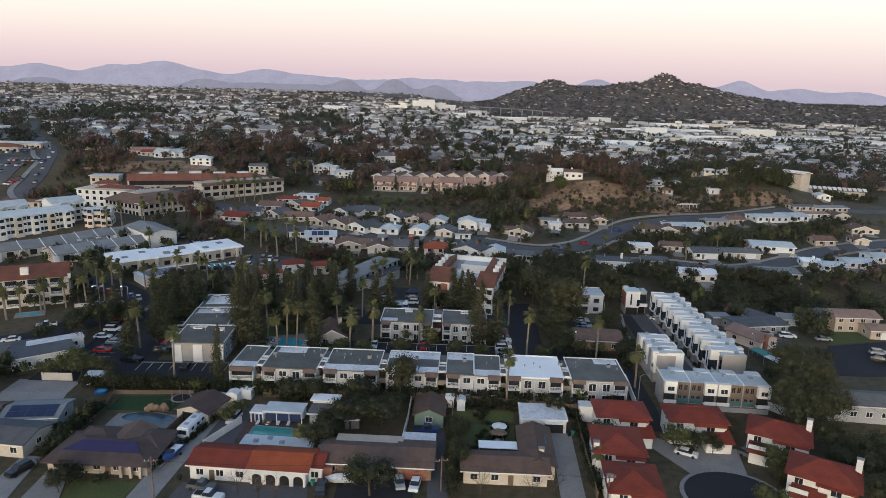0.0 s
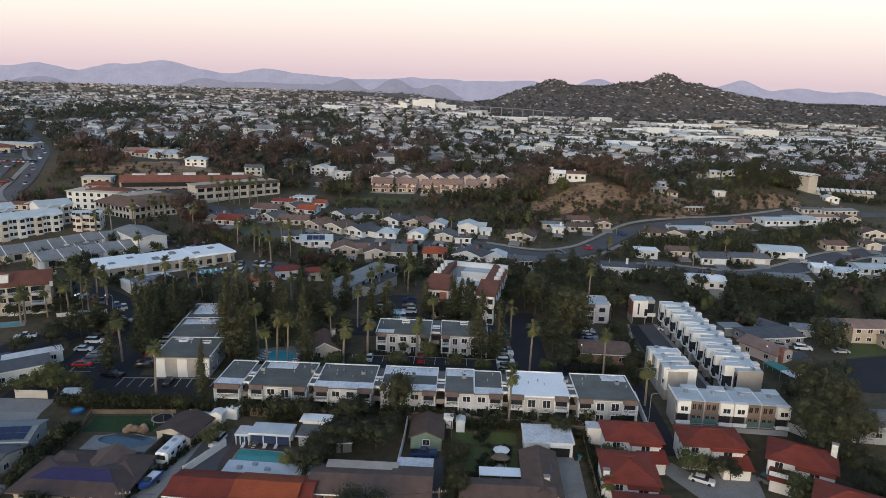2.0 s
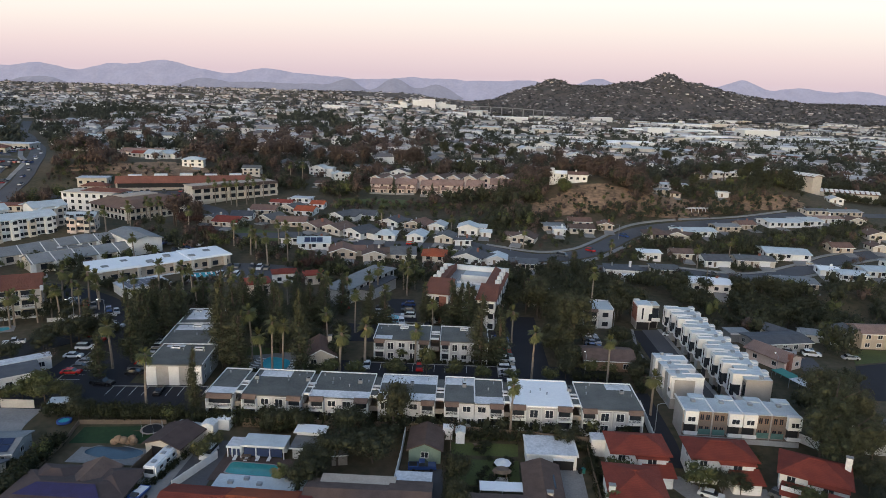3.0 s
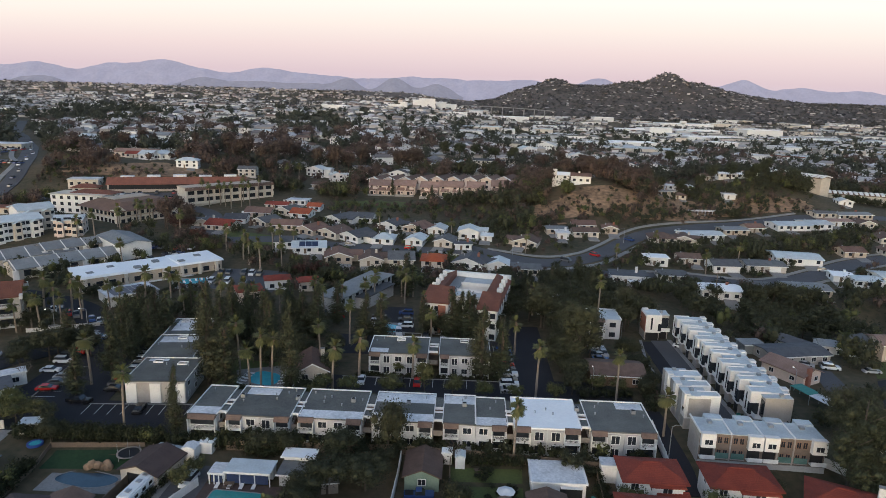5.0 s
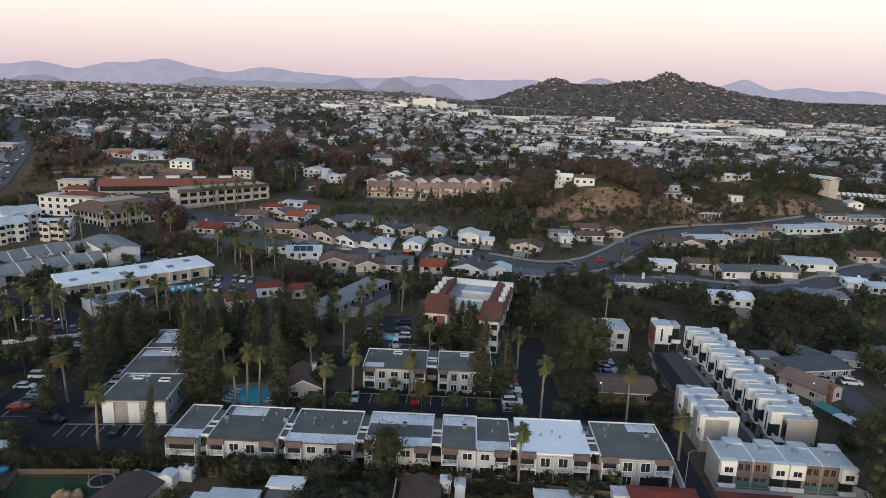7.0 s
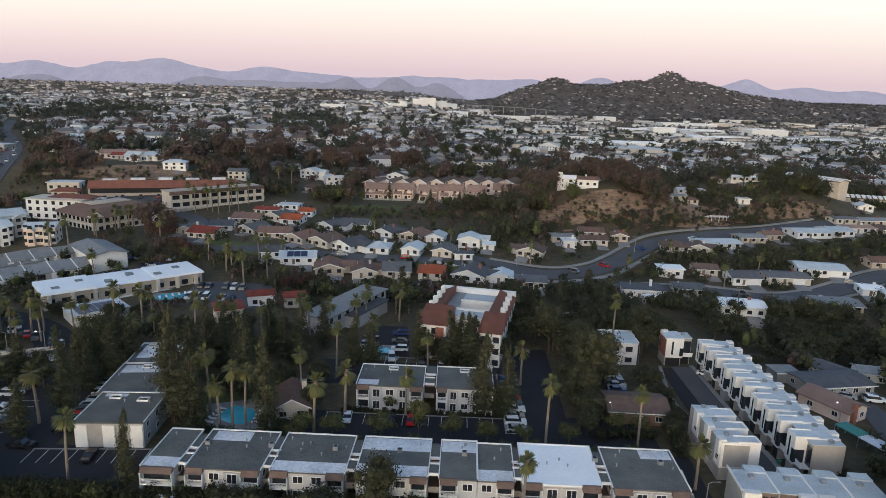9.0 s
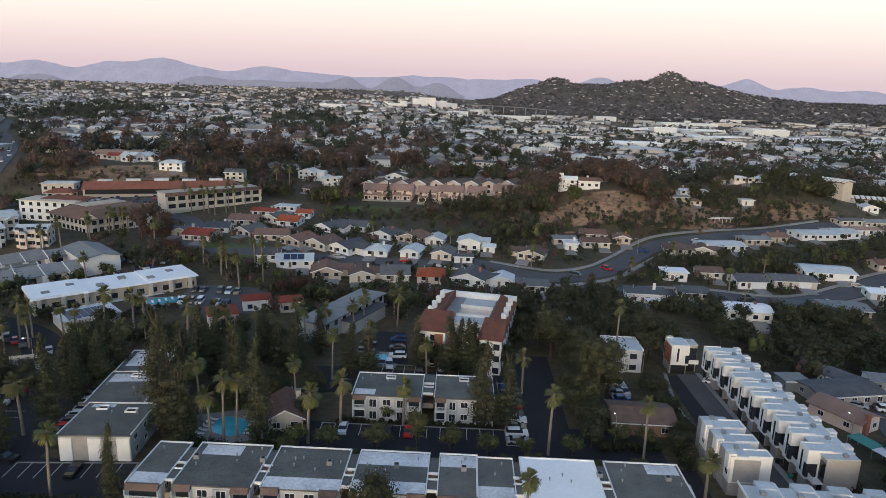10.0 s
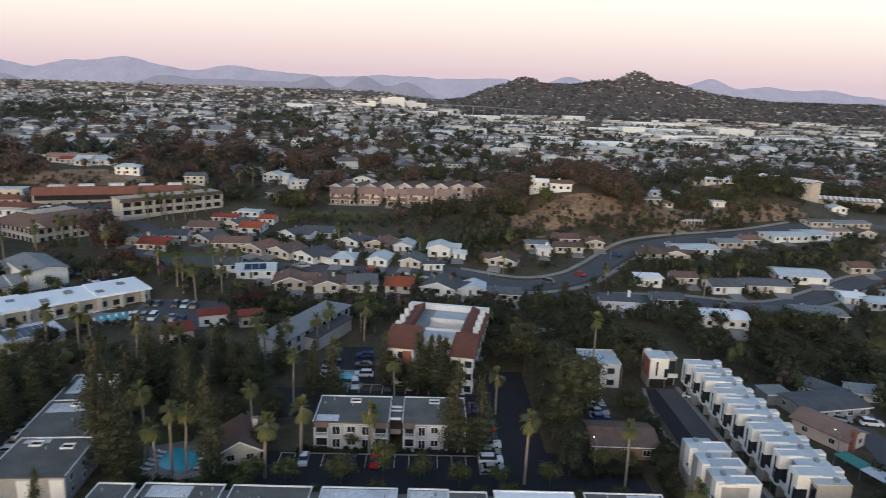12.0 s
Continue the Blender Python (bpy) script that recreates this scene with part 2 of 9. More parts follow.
def box(bm, x0, x1, y0, y1, z0, z1):
    v = [bm.verts.new(p) for p in ((x0, y0, z0), (x1, y0, z0), (x1, y1, z0), (x0, y1, z0), (x0, y0, z1), (x1, y0, z1), (x1, y1, z1), (x0, y1, z1))]
    for f in ((3, 2, 1, 0), (4, 5, 6, 7), (0, 1, 5, 4), (1, 2, 6, 5), (2, 3, 7, 6), (3, 0, 4, 7)):
        bm.faces.new([v[k] for k in f])
    return bm


def prism(bm, low, high):
    """A solid between two rings of as many corners."""
    a, b = [bm.verts.new(p) for p in low], [bm.verts.new(p) for p in high]
    n = len(a)
    bm.faces.new(a[::-1]), bm.faces.new(b)
    for k in range(n):
        bm.faces.new((a[k], a[(k + 1) % n], b[(k + 1) % n], b[k]))
    return bm


def tube(bm, p, q, r0, r1, n=6):
    """A tapered round bar from p to q."""
    p, q = Vector(p), Vector(q)
    u = (q - p).normalized().orthogonal().normalized()
    w = (q - p).normalized().cross(u)
    ring = lambda c, r: [c + r * (math.cos(2 * math.pi * k / n) * u + math.sin(2 * math.pi * k / n) * w) for k in range(n)]
    return prism(bm, ring(p, r0), ring(q, r1))


def part(name, bm, material, parent, label=""):
    me = bpy.data.meshes.new(name)
    bmesh.ops.recalc_face_normals(bm, faces=bm.faces)
    bm.to_mesh(me)
    bm.free()
    me.materials.append(material)
    ob = new(name, me)
    ob.parent = parent
    return tagged(ob, label)


def boxes(*rows):
    bm = bmesh.new()
    for r in rows:
        box(bm, *r)
    return bm


def thing(name, x, y, rot=0.0, label="", category="", group="", z=None):
    ob = new(name)
    ob.matrix_world = pose(x, y, ground(x, y) if z is None else z, 0, 0, rot)
    return tagged(ob, label, category, group)


def sheet(name, pts_faces, material, label, category="", parent=None, kind="structure"):
    me = bpy.data.meshes.new(name)
    me.from_pydata(*pts_faces)
    me.materials.append(material)
    ob = new(name, me)
    ob.parent = parent
    return tagged(ob, label, category, kind=kind)

# ---- land, roads and distance ----
def quad_mesh(name, q, material):
    """A mesh of loose four-cornered faces from an (n, 4, 3) array."""
    me = bpy.data.meshes.new(name)
    n = len(q)
    me.vertices.add(4 * n), me.loops.add(4 * n), me.polygons.add(n)
    me.vertices.foreach_set("co", np.ascontiguousarray(q, dtype=np.float32).ravel())
    me.loops.foreach_set("vertex_index", np.arange(4 * n, dtype=np.int32))
    me.polygons.foreach_set("loop_start", np.arange(0, 4 * n, 4, dtype=np.int32))
    me.update(calc_edges=True)
    me.materials.append(material)
    return me


def foliage(rng, lobes, n, size, flat=0.5, core=True):
    """Leaf sprays over the shells of several lobes (x, y, z, rx, ry, rz)."""
    lobes = np.array(lobes, float)
    area = (lobes[:, 3] * lobes[:, 4] + lobes[:, 4] * lobes[:, 5] + lobes[:, 3] * lobes[:, 5])
    pick = rng.choice(len(lobes), n, p=area / area.sum())
    d = rng.normal(size=(n, 3))
    d /= np.linalg.norm(d, axis=1)[:, None]
    c = lobes[pick, :3] + d * lobes[pick, 3:] * rng.uniform(0.5, 1.2, (n, 1))
    nrm = d + flat * rng.normal(size=(n, 3))
    nrm /= np.linalg.norm(nrm, axis=1)[:, None]
    u = np.cross(nrm, rng.normal(size=(n, 3)))
    u /= np.linalg.norm(u, axis=1)[:, None] + 1e-9
    w = np.cross(nrm, u)
    s = size * rng.uniform(0.55, 1.35, (n, 1))
    e = rng.uniform(0.5, 1.0, (n, 1))
    leaves = np.stack([c - u * s * 0.9, c - w * s * e, c + u * s, c + w * s * e * 0.8], 1)
    return np.concatenate([leaves, cores(rng, lobes)]) if core else leaves


def cores(rng, lobes, nu=6, nv=4):
    """The shaded inner mass of each lobe, as ragged facets."""
    out = []
    for x, y, z, rx, ry, rz in lobes:
        r = rng.uniform(0.34, 0.58, (nv + 1, nu))
        a = lambda i, j: (x + rx * r[i, j % nu] * math.sin(math.pi * i / nv) * math.cos(2 * math.pi * j / nu), y + ry * r[i, j % nu] * math.sin(math.pi * i / nv) * math.sin(2 * math.pi * j / nu), z + rz * 0.55 * math.cos(math.pi * i / nv))
        out += [(a(i, j), a(i + 1, j), a(i + 1, j + 1), a(i, j + 1)) for i in range(nv) for j in range(nu)]
    return np.array(out)


def land_rows():
    y, rows = -320.0, []
    while y < 4300:
        rows.append(y)
        y += 12 if y < 70 else 3 if y < 480 else (y - 480) * 0.028 + 3.2
    return rows


def build_land():
    rows, nx = land_rows(), 160
    v = []
    for y in rows:
        w = 330 + max(0.0, y - 250) * 0.84
        for k in range(nx + 1):
            x = w * (2 * k / nx - 1)
            v.append((x, y, ground(x, y)))
    f = [(a + k, a + k + 1, a + k + nx + 2, a + k + nx + 1) for a in range(0, (len(rows) - 1) * (nx + 1), nx + 1) for k in range(nx)]
    ob = sheet("ground", (v, [], f), SOIL, "dry brown and green earth between the houses", "ground")
    for p in ob.data.polygons:
        p.use_smooth = True


SOIL = mat("dry_earth", (0.105, 0.080, 0.050), (0.042, 0.042, 0.021), 0.045, 0.95, bump=0.05, fine=12)
DIRT = mat("sandy_bank", (0.38, 0.245, 0.150), (0.125, 0.084, 0.052), 0.07, 0.95, bump=0.3, fine=7)
build_land()


def strip(name, pts, width, material, label, category, lift=0.08, kind="structure", parent=None):
    """A ribbon laid over the land along a rounded line of points, with a little thickness at its sides."""
    p = [Vector((x, y, 0)) for x, y in pts]
    line = []
    for k in range(len(p) - 1):
        a, b, c, d = p[max(k - 1, 0)], p[k], p[k + 1], p[min(k + 2, len(p) - 1)]
        n = max(2, int((c - b).length / 3))
        for s in range(n):
            t = s / n
            line.append(0.5 * (2 * b + (c - a) * t + (2 * a - 5 * b + 4 * c - d) * t * t + (3 * b - a - 3 * c + d) * t ** 3))
    line.append(p[-1])
    for q in line:
        take(q.x, q.y, 0, width / 2, width / 2)
    v, f, m = [], [], max(2, int(width / 3)) + 1
    for k, q in enumerate(line):
        t = (line[min(k + 1, len(line) - 1)] - line[max(k - 1, 0)]).normalized()
        side = Vector((t.y, -t.x, 0))
        for j in range(m):
            w = q + side * width * (j / (m - 1) - 0.5)
            v.append((w.x, w.y, ground(w.x, w.y) + lift))
        for j in (0, m - 1):
            v.append((v[-m if j == 0 else -2][0], v[-m if j == 0 else -2][1], v[-m if j == 0 else -2][2] - 0.5))
    r = m + 2
    for k in range(len(line) - 1):
        a, b = k * r, (k + 1) * r
        f += [(a + j, a + j + 1, b + j + 1, b + j) for j in range(m - 1)]
        f += [(a + m, a, b, b + m), (a + m - 1, a + m + 1, b + m + 1, b + m - 1)]
    return sheet(name, (v, [], f), material, label, category, parent, kind)


def plot(name, corners, material, label, category, lift=0.06, kind="structure", step=3.0):
    """A four-cornered area laid over the land (corners in order round it)."""
    a, b, c, d = [Vector((*p, 0)) for p in corners]
    nu, nv = max(2, int((b - a).length / step)), max(2, int((d - a).length / step))
    mid = (a + b + c + d) / 4
    if material not in (LAWN, TURF):
        take(mid.x, mid.y, 0, (b - a).length / 2, (d - a).length / 2)
    v, f = [], []
    for j in range(nv + 1):
        for i in range(nu + 1):
            p = a.lerp(b, i / nu).lerp(d.lerp(c, i / nu), j / nv)
            v.append((p.x, p.y, ground(p.x, p.y) + lift))
    f = [(j * (nu + 1) + i, j * (nu + 1) + i + 1, (j + 1) * (nu + 1) + i + 1, (j + 1) * (nu + 1) + i) for j in range(nv) for i in range(nu)]
    n = len(v)
    rim = [i for i in range(nu + 1)] + [j * (nu + 1) + nu for j in range(1, nv + 1)] + [nv * (nu + 1) + i for i in range(nu - 1, -1, -1)] + [j * (nu + 1) for j in range(nv - 1, 0, -1)]
    v += [(v[k][0], v[k][1], v[k][2] - 0.4) for k in rim]
    f += [(rim[k], n + k, n + (k + 1) % len(rim), rim[(k + 1) % len(rim)]) for k in range(len(rim))]
    return sheet(name, (v, [], f), material, label, category, None, kind)


def patch(name, x, y, rx, ry, rot, material, label, category, lift=0.2, step=2.5, rag=0.5):
    """A ragged-edged area laid over the land."""
    c, s, v, f, index = math.cos(radians(rot)), math.sin(radians(rot)), [], [], {}
    nu, nv = int(rx * 1.5 / step), int(ry * 1.5 / step)

    def corner(i, j):
        if (i, j) not in index:
            a, b = i * step, j * step
            px, py = x + c * a - s * b, y + s * a + c * b
            index[i, j] = len(v)
            v.append((px, py, ground(px, py) + lift + 0.35 * lift * noise.noise((px * 0.2, py * 0.2, 0))))
        return index[i, j]

    for i in range(-nu, nu):
        for j in range(-nv, nv):
            a, b = (i + 0.5) * step / rx, (j + 0.5) * step / ry
            if a * a + b * b + rag * 1.6 * noise.fractal((a * 2.1 + x, b * 2.1 + y, 0.5), 1.0, 2.0, 4) < 1:
                f.append((corner(i, j), corner(i + 1, j), corner(i + 1, j + 1), corner(i, j + 1)))
    return sheet(name, (v, [], f), material, label, category)


# chaparral colour greyed and lightened to paint the haze before the hill
CHAP = mat("hazed_chaparral", (0.115, 0.098, 0.088), (0.058, 0.055, 0.054), 0.02, 1.0, fine=8)
patch("ground_hill", 950, 2960, 1500, 700, 0, CHAP, "grey-brown chaparral slopes of the far hill, colour lightened for haze", "hillside", 4.0, 36, 0.15)

# ---- mountains and evening sky far behind everything ----
def ridge(name, y, peaks, base, rough, material, label):
    """A long mountain ridge across the view; peaks: (x / y, height, width)."""
    v, f, nx, nz = [], [], 420, 10
    for k in range(nx + 1):
        s = -0.80 + 1.6 * k / nx
        h = base + sum(a * math.exp(-((s - c) / w) ** 2) for c, a, w in peaks)
        h += rough * (noise.fractal((s * 15, y * 0.01, 1.7), 0.9, 2.0, 6) * 0.8)
        for j in range(nz + 1):
            t = j / nz
            yy = y - 260 * (1 - t) + 30 * noise.noise((s * 60, t * 4, y))
            v.append((s * y, yy, (h + 40) * (t ** 0.8) - 40 + 9 * noise.noise((s * 45, t * 3.1, y + 5)) * t * (1 - t) * 4))
    f = [(a + j, a + nz + 1 + j, a + nz + 2 + j, a + j + 1) for a in range(0, nx * (nz + 1), nz + 1) for j in range(nz)]
    ob = sheet(name, (v, [], f), material, label, "mountain")
    for p in ob.data.polygons:
        p.use_smooth = True


# ridge surface: haze imitated by a bluish colour and its own emission
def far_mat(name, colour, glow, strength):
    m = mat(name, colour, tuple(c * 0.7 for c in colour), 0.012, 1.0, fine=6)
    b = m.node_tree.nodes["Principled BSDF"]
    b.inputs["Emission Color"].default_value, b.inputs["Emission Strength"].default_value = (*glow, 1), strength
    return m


FAR1 = far_mat("distant_mountain_haze_glow", (0.16, 0.16, 0.20), (0.27, 0.27, 0.37), 0.50)
FAR2 = far_mat("nearer_mountain_haze_glow", (0.13, 0.13, 0.15), (0.23, 0.235, 0.32), 0.42)
ridge("backdrop_mountain_far", 4000, ((-0.70, 76, 0.06), (-0.60, 77, 0.05), (-0.50, 86, 0.05), (-0.42, 102, 0.05), (-0.36, 49, 0.05), (-0.27, 84, 0.05), (-0.18, 61, 0.06), (-0.05, 65, 0.08), (0.08, 55, 0.07), (0.13, 31, 0.03), (0.22, 94, 0.04), (0.29, 72, 0.02), (0.37, 60, 0.05), (0.432, 94, 0.03), (0.51, 65, 0.05), (0.60, 64, 0.05), (0.68, 19, 0.05)), 98, 15, FAR1, "mountain range on the horizon, its haze a blue glow")
ridge("backdrop_mountain_near", 3880, ((-0.68, 29, 0.05), (-0.60, 72, 0.05), (-0.45, 25, 0.07), (-0.36, 68, 0.05), (-0.28, 70, 0.05), (-0.20, 69, 0.05), (-0.145, 79, 0.025), (-0.08, 113, 0.03), (-0.02, 81, 0.03), (0.10, 25, 0.08), (0.25, 13, 0.08), (0.40, 36, 0.08), (0.55, 50, 0.06), (0.68, 60, 0.05)), 38, 15, FAR2, "mountains behind the town, their haze a grey-blue glow")


def evening_sky():
    m = bpy.data.materials.new("evening_sky")
    m.use_nodes = True
    nt = m.node_tree
    nt.nodes.remove(nt.nodes["Principled BSDF"])
    em, geo, sep, mr, ramp = (nt.nodes.new("ShaderNode" + k) for k in ("Emission", "NewGeometry", "SeparateXYZ", "MapRange", "ValToRGB"))
    mr.inputs[1].default_value, mr.inputs[2].default_value = 70, 870
    nt.links.new(geo.outputs["Position"], sep.inputs[0]), nt.links.new(sep.outputs[2], mr.inputs[0]), nt.links.new(mr.outputs[0], ramp.inputs[0])
    e = ramp.color_ramp.elements
    e[0].position, e[0].color = 0.0, (0.40, 0.34, 0.40, 1)
    e[1].position, e[1].color = 1.0, (0.64, 0.63, 0.585, 1)
    for p, c in ((0.15, (0.45, 0.355, 0.38)), (0.33, (0.54, 0.44, 0.43)), (0.50, (0.60, 0.53, 0.485)), (0.70, (0.632, 0.605, 0.555))):
        k = e.new(p)
        k.color = (*c, 1)
    nt.links.new(ramp.outputs[0], em.inputs[0]), nt.links.new(em.outputs[0], nt.nodes["Material Output"].inputs[0])
    v, f = [], []
    for k in range(33):
        s = -1.0 + k / 16
        y = 4080 - 40 * s * s
        v += [(s * 3400, y, -60), (s * 3400, y, 1300)]
    f = [(2 * k, 2 * k + 2, 2 * k + 3, 2 * k + 1) for k in range(32)]
    sheet("backdrop_sky", (v, [], f), m, "pink and cream evening sky over the mountains", "sky")


evening_sky()

# ---- kinds of things ----
SHARED = {}


def shared(name, key, make, material, parent, m=None, label=""):
    """A part on a mesh that is made once for all alike parts."""
    k = (name, material.name, *key)
    if k not in SHARED:
        bm = make()
        bmesh.ops.recalc_face_normals(bm, faces=bm.faces)
        me = bpy.data.meshes.new(name)
        bm.to_mesh(me), bm.free(), me.materials.append(material)
        SHARED[k] = me
    ob = new(name, SHARED[k])
    ob.parent = parent
    if m is not None:
        ob.matrix_basis = m
    return tagged(ob, label)


def frame_bm(w, h):
    bm = boxes((-w / 2 - 0.08, w / 2 + 0.08, -0.06, 0.02, h, h + 0.09), (-w / 2 - 0.08, w / 2 + 0.08, -0.09, 0.02, -0.09, 0), (-w / 2 - 0.08, -w / 2, -0.06, 0.02, 0, h), (w / 2, w / 2 + 0.08, -0.06, 0.02, 0, h), (-0.03, 0.03, -0.05, 0.02, 0, h))
    return bm


def window(parent, x, y, z, w, h, rot=0, frame_mat=None):
    """A window on a wall: frame with a middle bar, and the pane behind it. rot 0 looks to -y."""
    if parent.location.y > 205:
        return plain_window(parent, x, y, z, w, h, rot)
    win = shared("window", (w, h), lambda: frame_bm(w, h), frame_mat or TRIM, parent, pose(x, y, z, 0, 0, rot))
    shared("pane", (w, h), lambda: boxes((-w / 2, w / 2, -0.03, 0.015, 0, h)), GLASS, win)
    return win


def plain_window(parent, x, y, z, w, h, rot):
    """A distant window: glass with its frame in one piece."""
    if ("plain", w, h) not in SHARED:
        bm = boxes((-w / 2 - 0.1, w / 2 + 0.1, -0.07, 0.02, -0.1, h + 0.1))
        front = min(bm.faces, key=lambda q: q.calc_center_median().y)
        bmesh.ops.inset_region(bm, faces=[front], thickness=0.12, depth=-0.03)
        bmesh.ops.recalc_face_normals(bm, faces=bm.faces)
        front.material_index = 1
        me = bpy.data.meshes.new("window")
        bm.to_mesh(me), bm.free(), me.materials.append(TRIM), me.materials.append(GLASS)
        SHARED["plain", w, h] = me
    ob = new("window", SHARED["plain", w, h])
    ob.parent, ob.matrix_basis = parent, pose(x, y, z, 0, 0, rot)
    return ob


def slab(name, parent, material, *rows, label=""):
    return part(name, boxes(*rows), material, parent, label)


def gable_bm(w, d, h, p, o, th=0.22, axis="x"):
    """Two sloped roof slabs; the ridge runs along the axis."""
    bm = bmesh.new()
    half, run = (d / 2, w / 2) if axis == "x" else (w / 2, d / 2)
    top, eave = h + half * p, h - o * p
    prof = [(-half - o, eave), (0, top), (half + o, eave), (half + o, eave + th), (0, top + th), (-half - o, eave + th)]
    ends = []
    for e in (-run - o, run + o):
        ends.append([(e, a, z) if axis == "x" else (a, e, z) for a, z in prof])
    a, b = [bm.verts.new(q) for q in ends[0]], [bm.verts.new(q) for q in ends[1]]
    for k in range(6):
        bm.faces.new((a[k], a[(k + 1) % 6], b[(k + 1) % 6], b[k]))
    for r in (a, b):
        bm.faces.new((r[0], r[1], r[4], r[5])), bm.faces.new((r[1], r[2], r[3], r[4]))
    return bm


def gable_wall(w, d, h, p, axis="x", base=1.5):
    bm = bmesh.new()
    half, run = (d / 2, w / 2) if axis == "x" else (w / 2, d / 2)
    prof = [(-half, -base), (half, -base), (half, h), (0, h + half * p), (-half, h)]
    low, high = [[(e, a, z) if axis == "x" else (a, e, z) for a, z in prof] for e in (-run, run)]
    return prism(bm, low, high)


def hip_bm(w, d, h, p, o, th=0.22):
    bm = bmesh.new()
    W, D = w / 2 + o, d / 2 + o
    r = min(W, D)
    z = h - o * p
    top = z + r * p + th
    e = [bm.verts.new(q) for q in ((-W, -D, z), (W, -D, z), (W, D, z), (-W, D, z))]
    u = [bm.verts.new(q) for q in ((-W, -D, z + th), (W, -D, z + th), (W, D, z + th), (-W, D, z + th))]
    if W >= D:
        a, b = bm.verts.new((-(W - r), 0, top)), bm.verts.new((W - r + 0.01, 0, top))
        fs = ((u[0], u[1], b, a), (u[1], u[2], b), (u[2], u[3], a, b), (u[3], u[0], a))
    else:
        a, b = bm.verts.new((0, -(D - r), top)), bm.verts.new((0, D - r, top))
        fs = ((u[0], u[1], a), (u[1], u[2], b, a), (u[2], u[3], b), (u[3], u[0], a, b))
    for q in fs:
        bm.faces.new(q)
    for k in range(4):
        bm.faces.new((e[k], e[(k + 1) % 4], u[(k + 1) % 4], u[k]))
    bm.faces.new(e[::-1])
    return bm


def house(x, y, rot, w, d, h=2.9, roof="gable", axis="x", p=0.36, o=0.5, wall=CREAM, cover=SHINGLE, label="", name="house", floors=1,
          garage=None, chimney=None, door=None, windows=True, group="houses of the suburb", z=None, back=False):
    """A house: walls, pitched or flat roof, windows on all floors, garage door, chimney."""
    t = thing(name, x, y, rot, label, "house", group, z)
    take(x, y, rot, w / 2, d / 2)
    if roof == "gable":
        part("wall", gable_wall(w, d, h, p, axis), wall, t)
        part("roof", gable_bm(w, d, h, p, o, axis=axis), cover, t)
        if axis == "x":
            slab("fascia", t, TRIM, (-w / 2 - o, w / 2 + o, -d / 2 - o - 0.05, -d / 2 - o, h - o * p - 0.02, h - o * p + 0.2))
    elif roof == "hip":
        slab("wall", t, wall, (-w / 2, w / 2, -d / 2, d / 2, -1.5, h))
        part("roof", hip_bm(w, d, h, p, o), cover, t)
    else:
        slab("wall", t, wall, (-w / 2, w / 2, -d / 2, d / 2, -1.5, h))
        slab("roof", t, cover, (-w / 2 - o, w / 2 + o, -d / 2 - o, d / 2 + o, h, h + 0.25))
        slab("fascia", t, TRIM, (-w / 2 - o - 0.04, w / 2 + o + 0.04, -d / 2 - o - 0.05, -d / 2 - o, h - 0.03, h + 0.3))
    if windows:
        fl = h / floors
        for k in range(floors):
            n = max(1, int(w / 3.4))
            for j in range(n):
                wx = -w / 2 + w * (j + 0.5) / n
                if k == 0 and garage and abs(wx - garage[0]) < garage[1] / 2 + 0.9:
                    continue
                if k == 0 and door is not None and abs(wx - door) < 1.2:
                    continue
                window(t, wx, -d / 2, k * fl + 0.95, 1.3, 1.15)
            m = max(1, int(d / 4.5))
            for j in range(m):
                for side, r in ((-1, 270), (1, 90)):
                    if side * x > 10:
                        continue
                    window(t, side * w / 2, -d / 2 + d * (j + 0.5) / m, k * fl + 1.0, 1.2, 1.05, r)
    if garage:
        shared("garage_door", (garage[1],), lambda: boxes(*[(-garage[1] / 2, garage[1] / 2, -0.07, 0.0, 0.55 * j, 0.55 * j + 0.52) for j in range(4)]), garage[2] if len(garage) > 2 else TRIM, t, pose(garage[0], -d / 2, 0))
    if door is not None:
        slab("door", t, WOOD, (door - 0.5, door + 0.5, -d / 2 - 0.06, -d / 2, 0, 2.05))
    if chimney:
        cx, cy, ch = chimney
        c = slab("chimney", t, wall if wall is not TAUPE else BRICKR, (cx - 0.5, cx + 0.5, cy - 0.4, cy + 0.4, 0, ch))
        slab("cap", c, CONCRETE, (cx - 0.6, cx + 0.6, cy - 0.5, cy + 0.5, ch, ch + 0.12))
    return t


def balcony(parent, x0, x1, y, z, depth=0.9):
    """A recessed balcony: dark doorway, floor and slatted railing in front."""
    b = slab("balcony", parent, TRIM, (x0, x1, y - depth, y + 0.02, z - 0.16, z))
    slab("glass_door", b, GLASS, (x0 + 0.25, x1 - 0.25, y - 0.05, y + 0.01, z + 0.02, z + 2.1))
    bars = [(x0, x1, y - depth, y - depth + 0.06, z + 0.98, z + 1.06), (x0, x1, y - depth, y - depth + 0.06, z + 0.08, z + 0.14)]
    n = int((x1 - x0) / 0.16)
    bars += [(x0 + (x1 - x0) * k / n - 0.025, x0 + (x1 - x0) * k / n + 0.025, y - depth + 0.01, y - depth + 0.05, z + 0.14, z + 0.98) for k in range(n + 1)]
    slab("railing", b, TRIM, *bars)
    return b


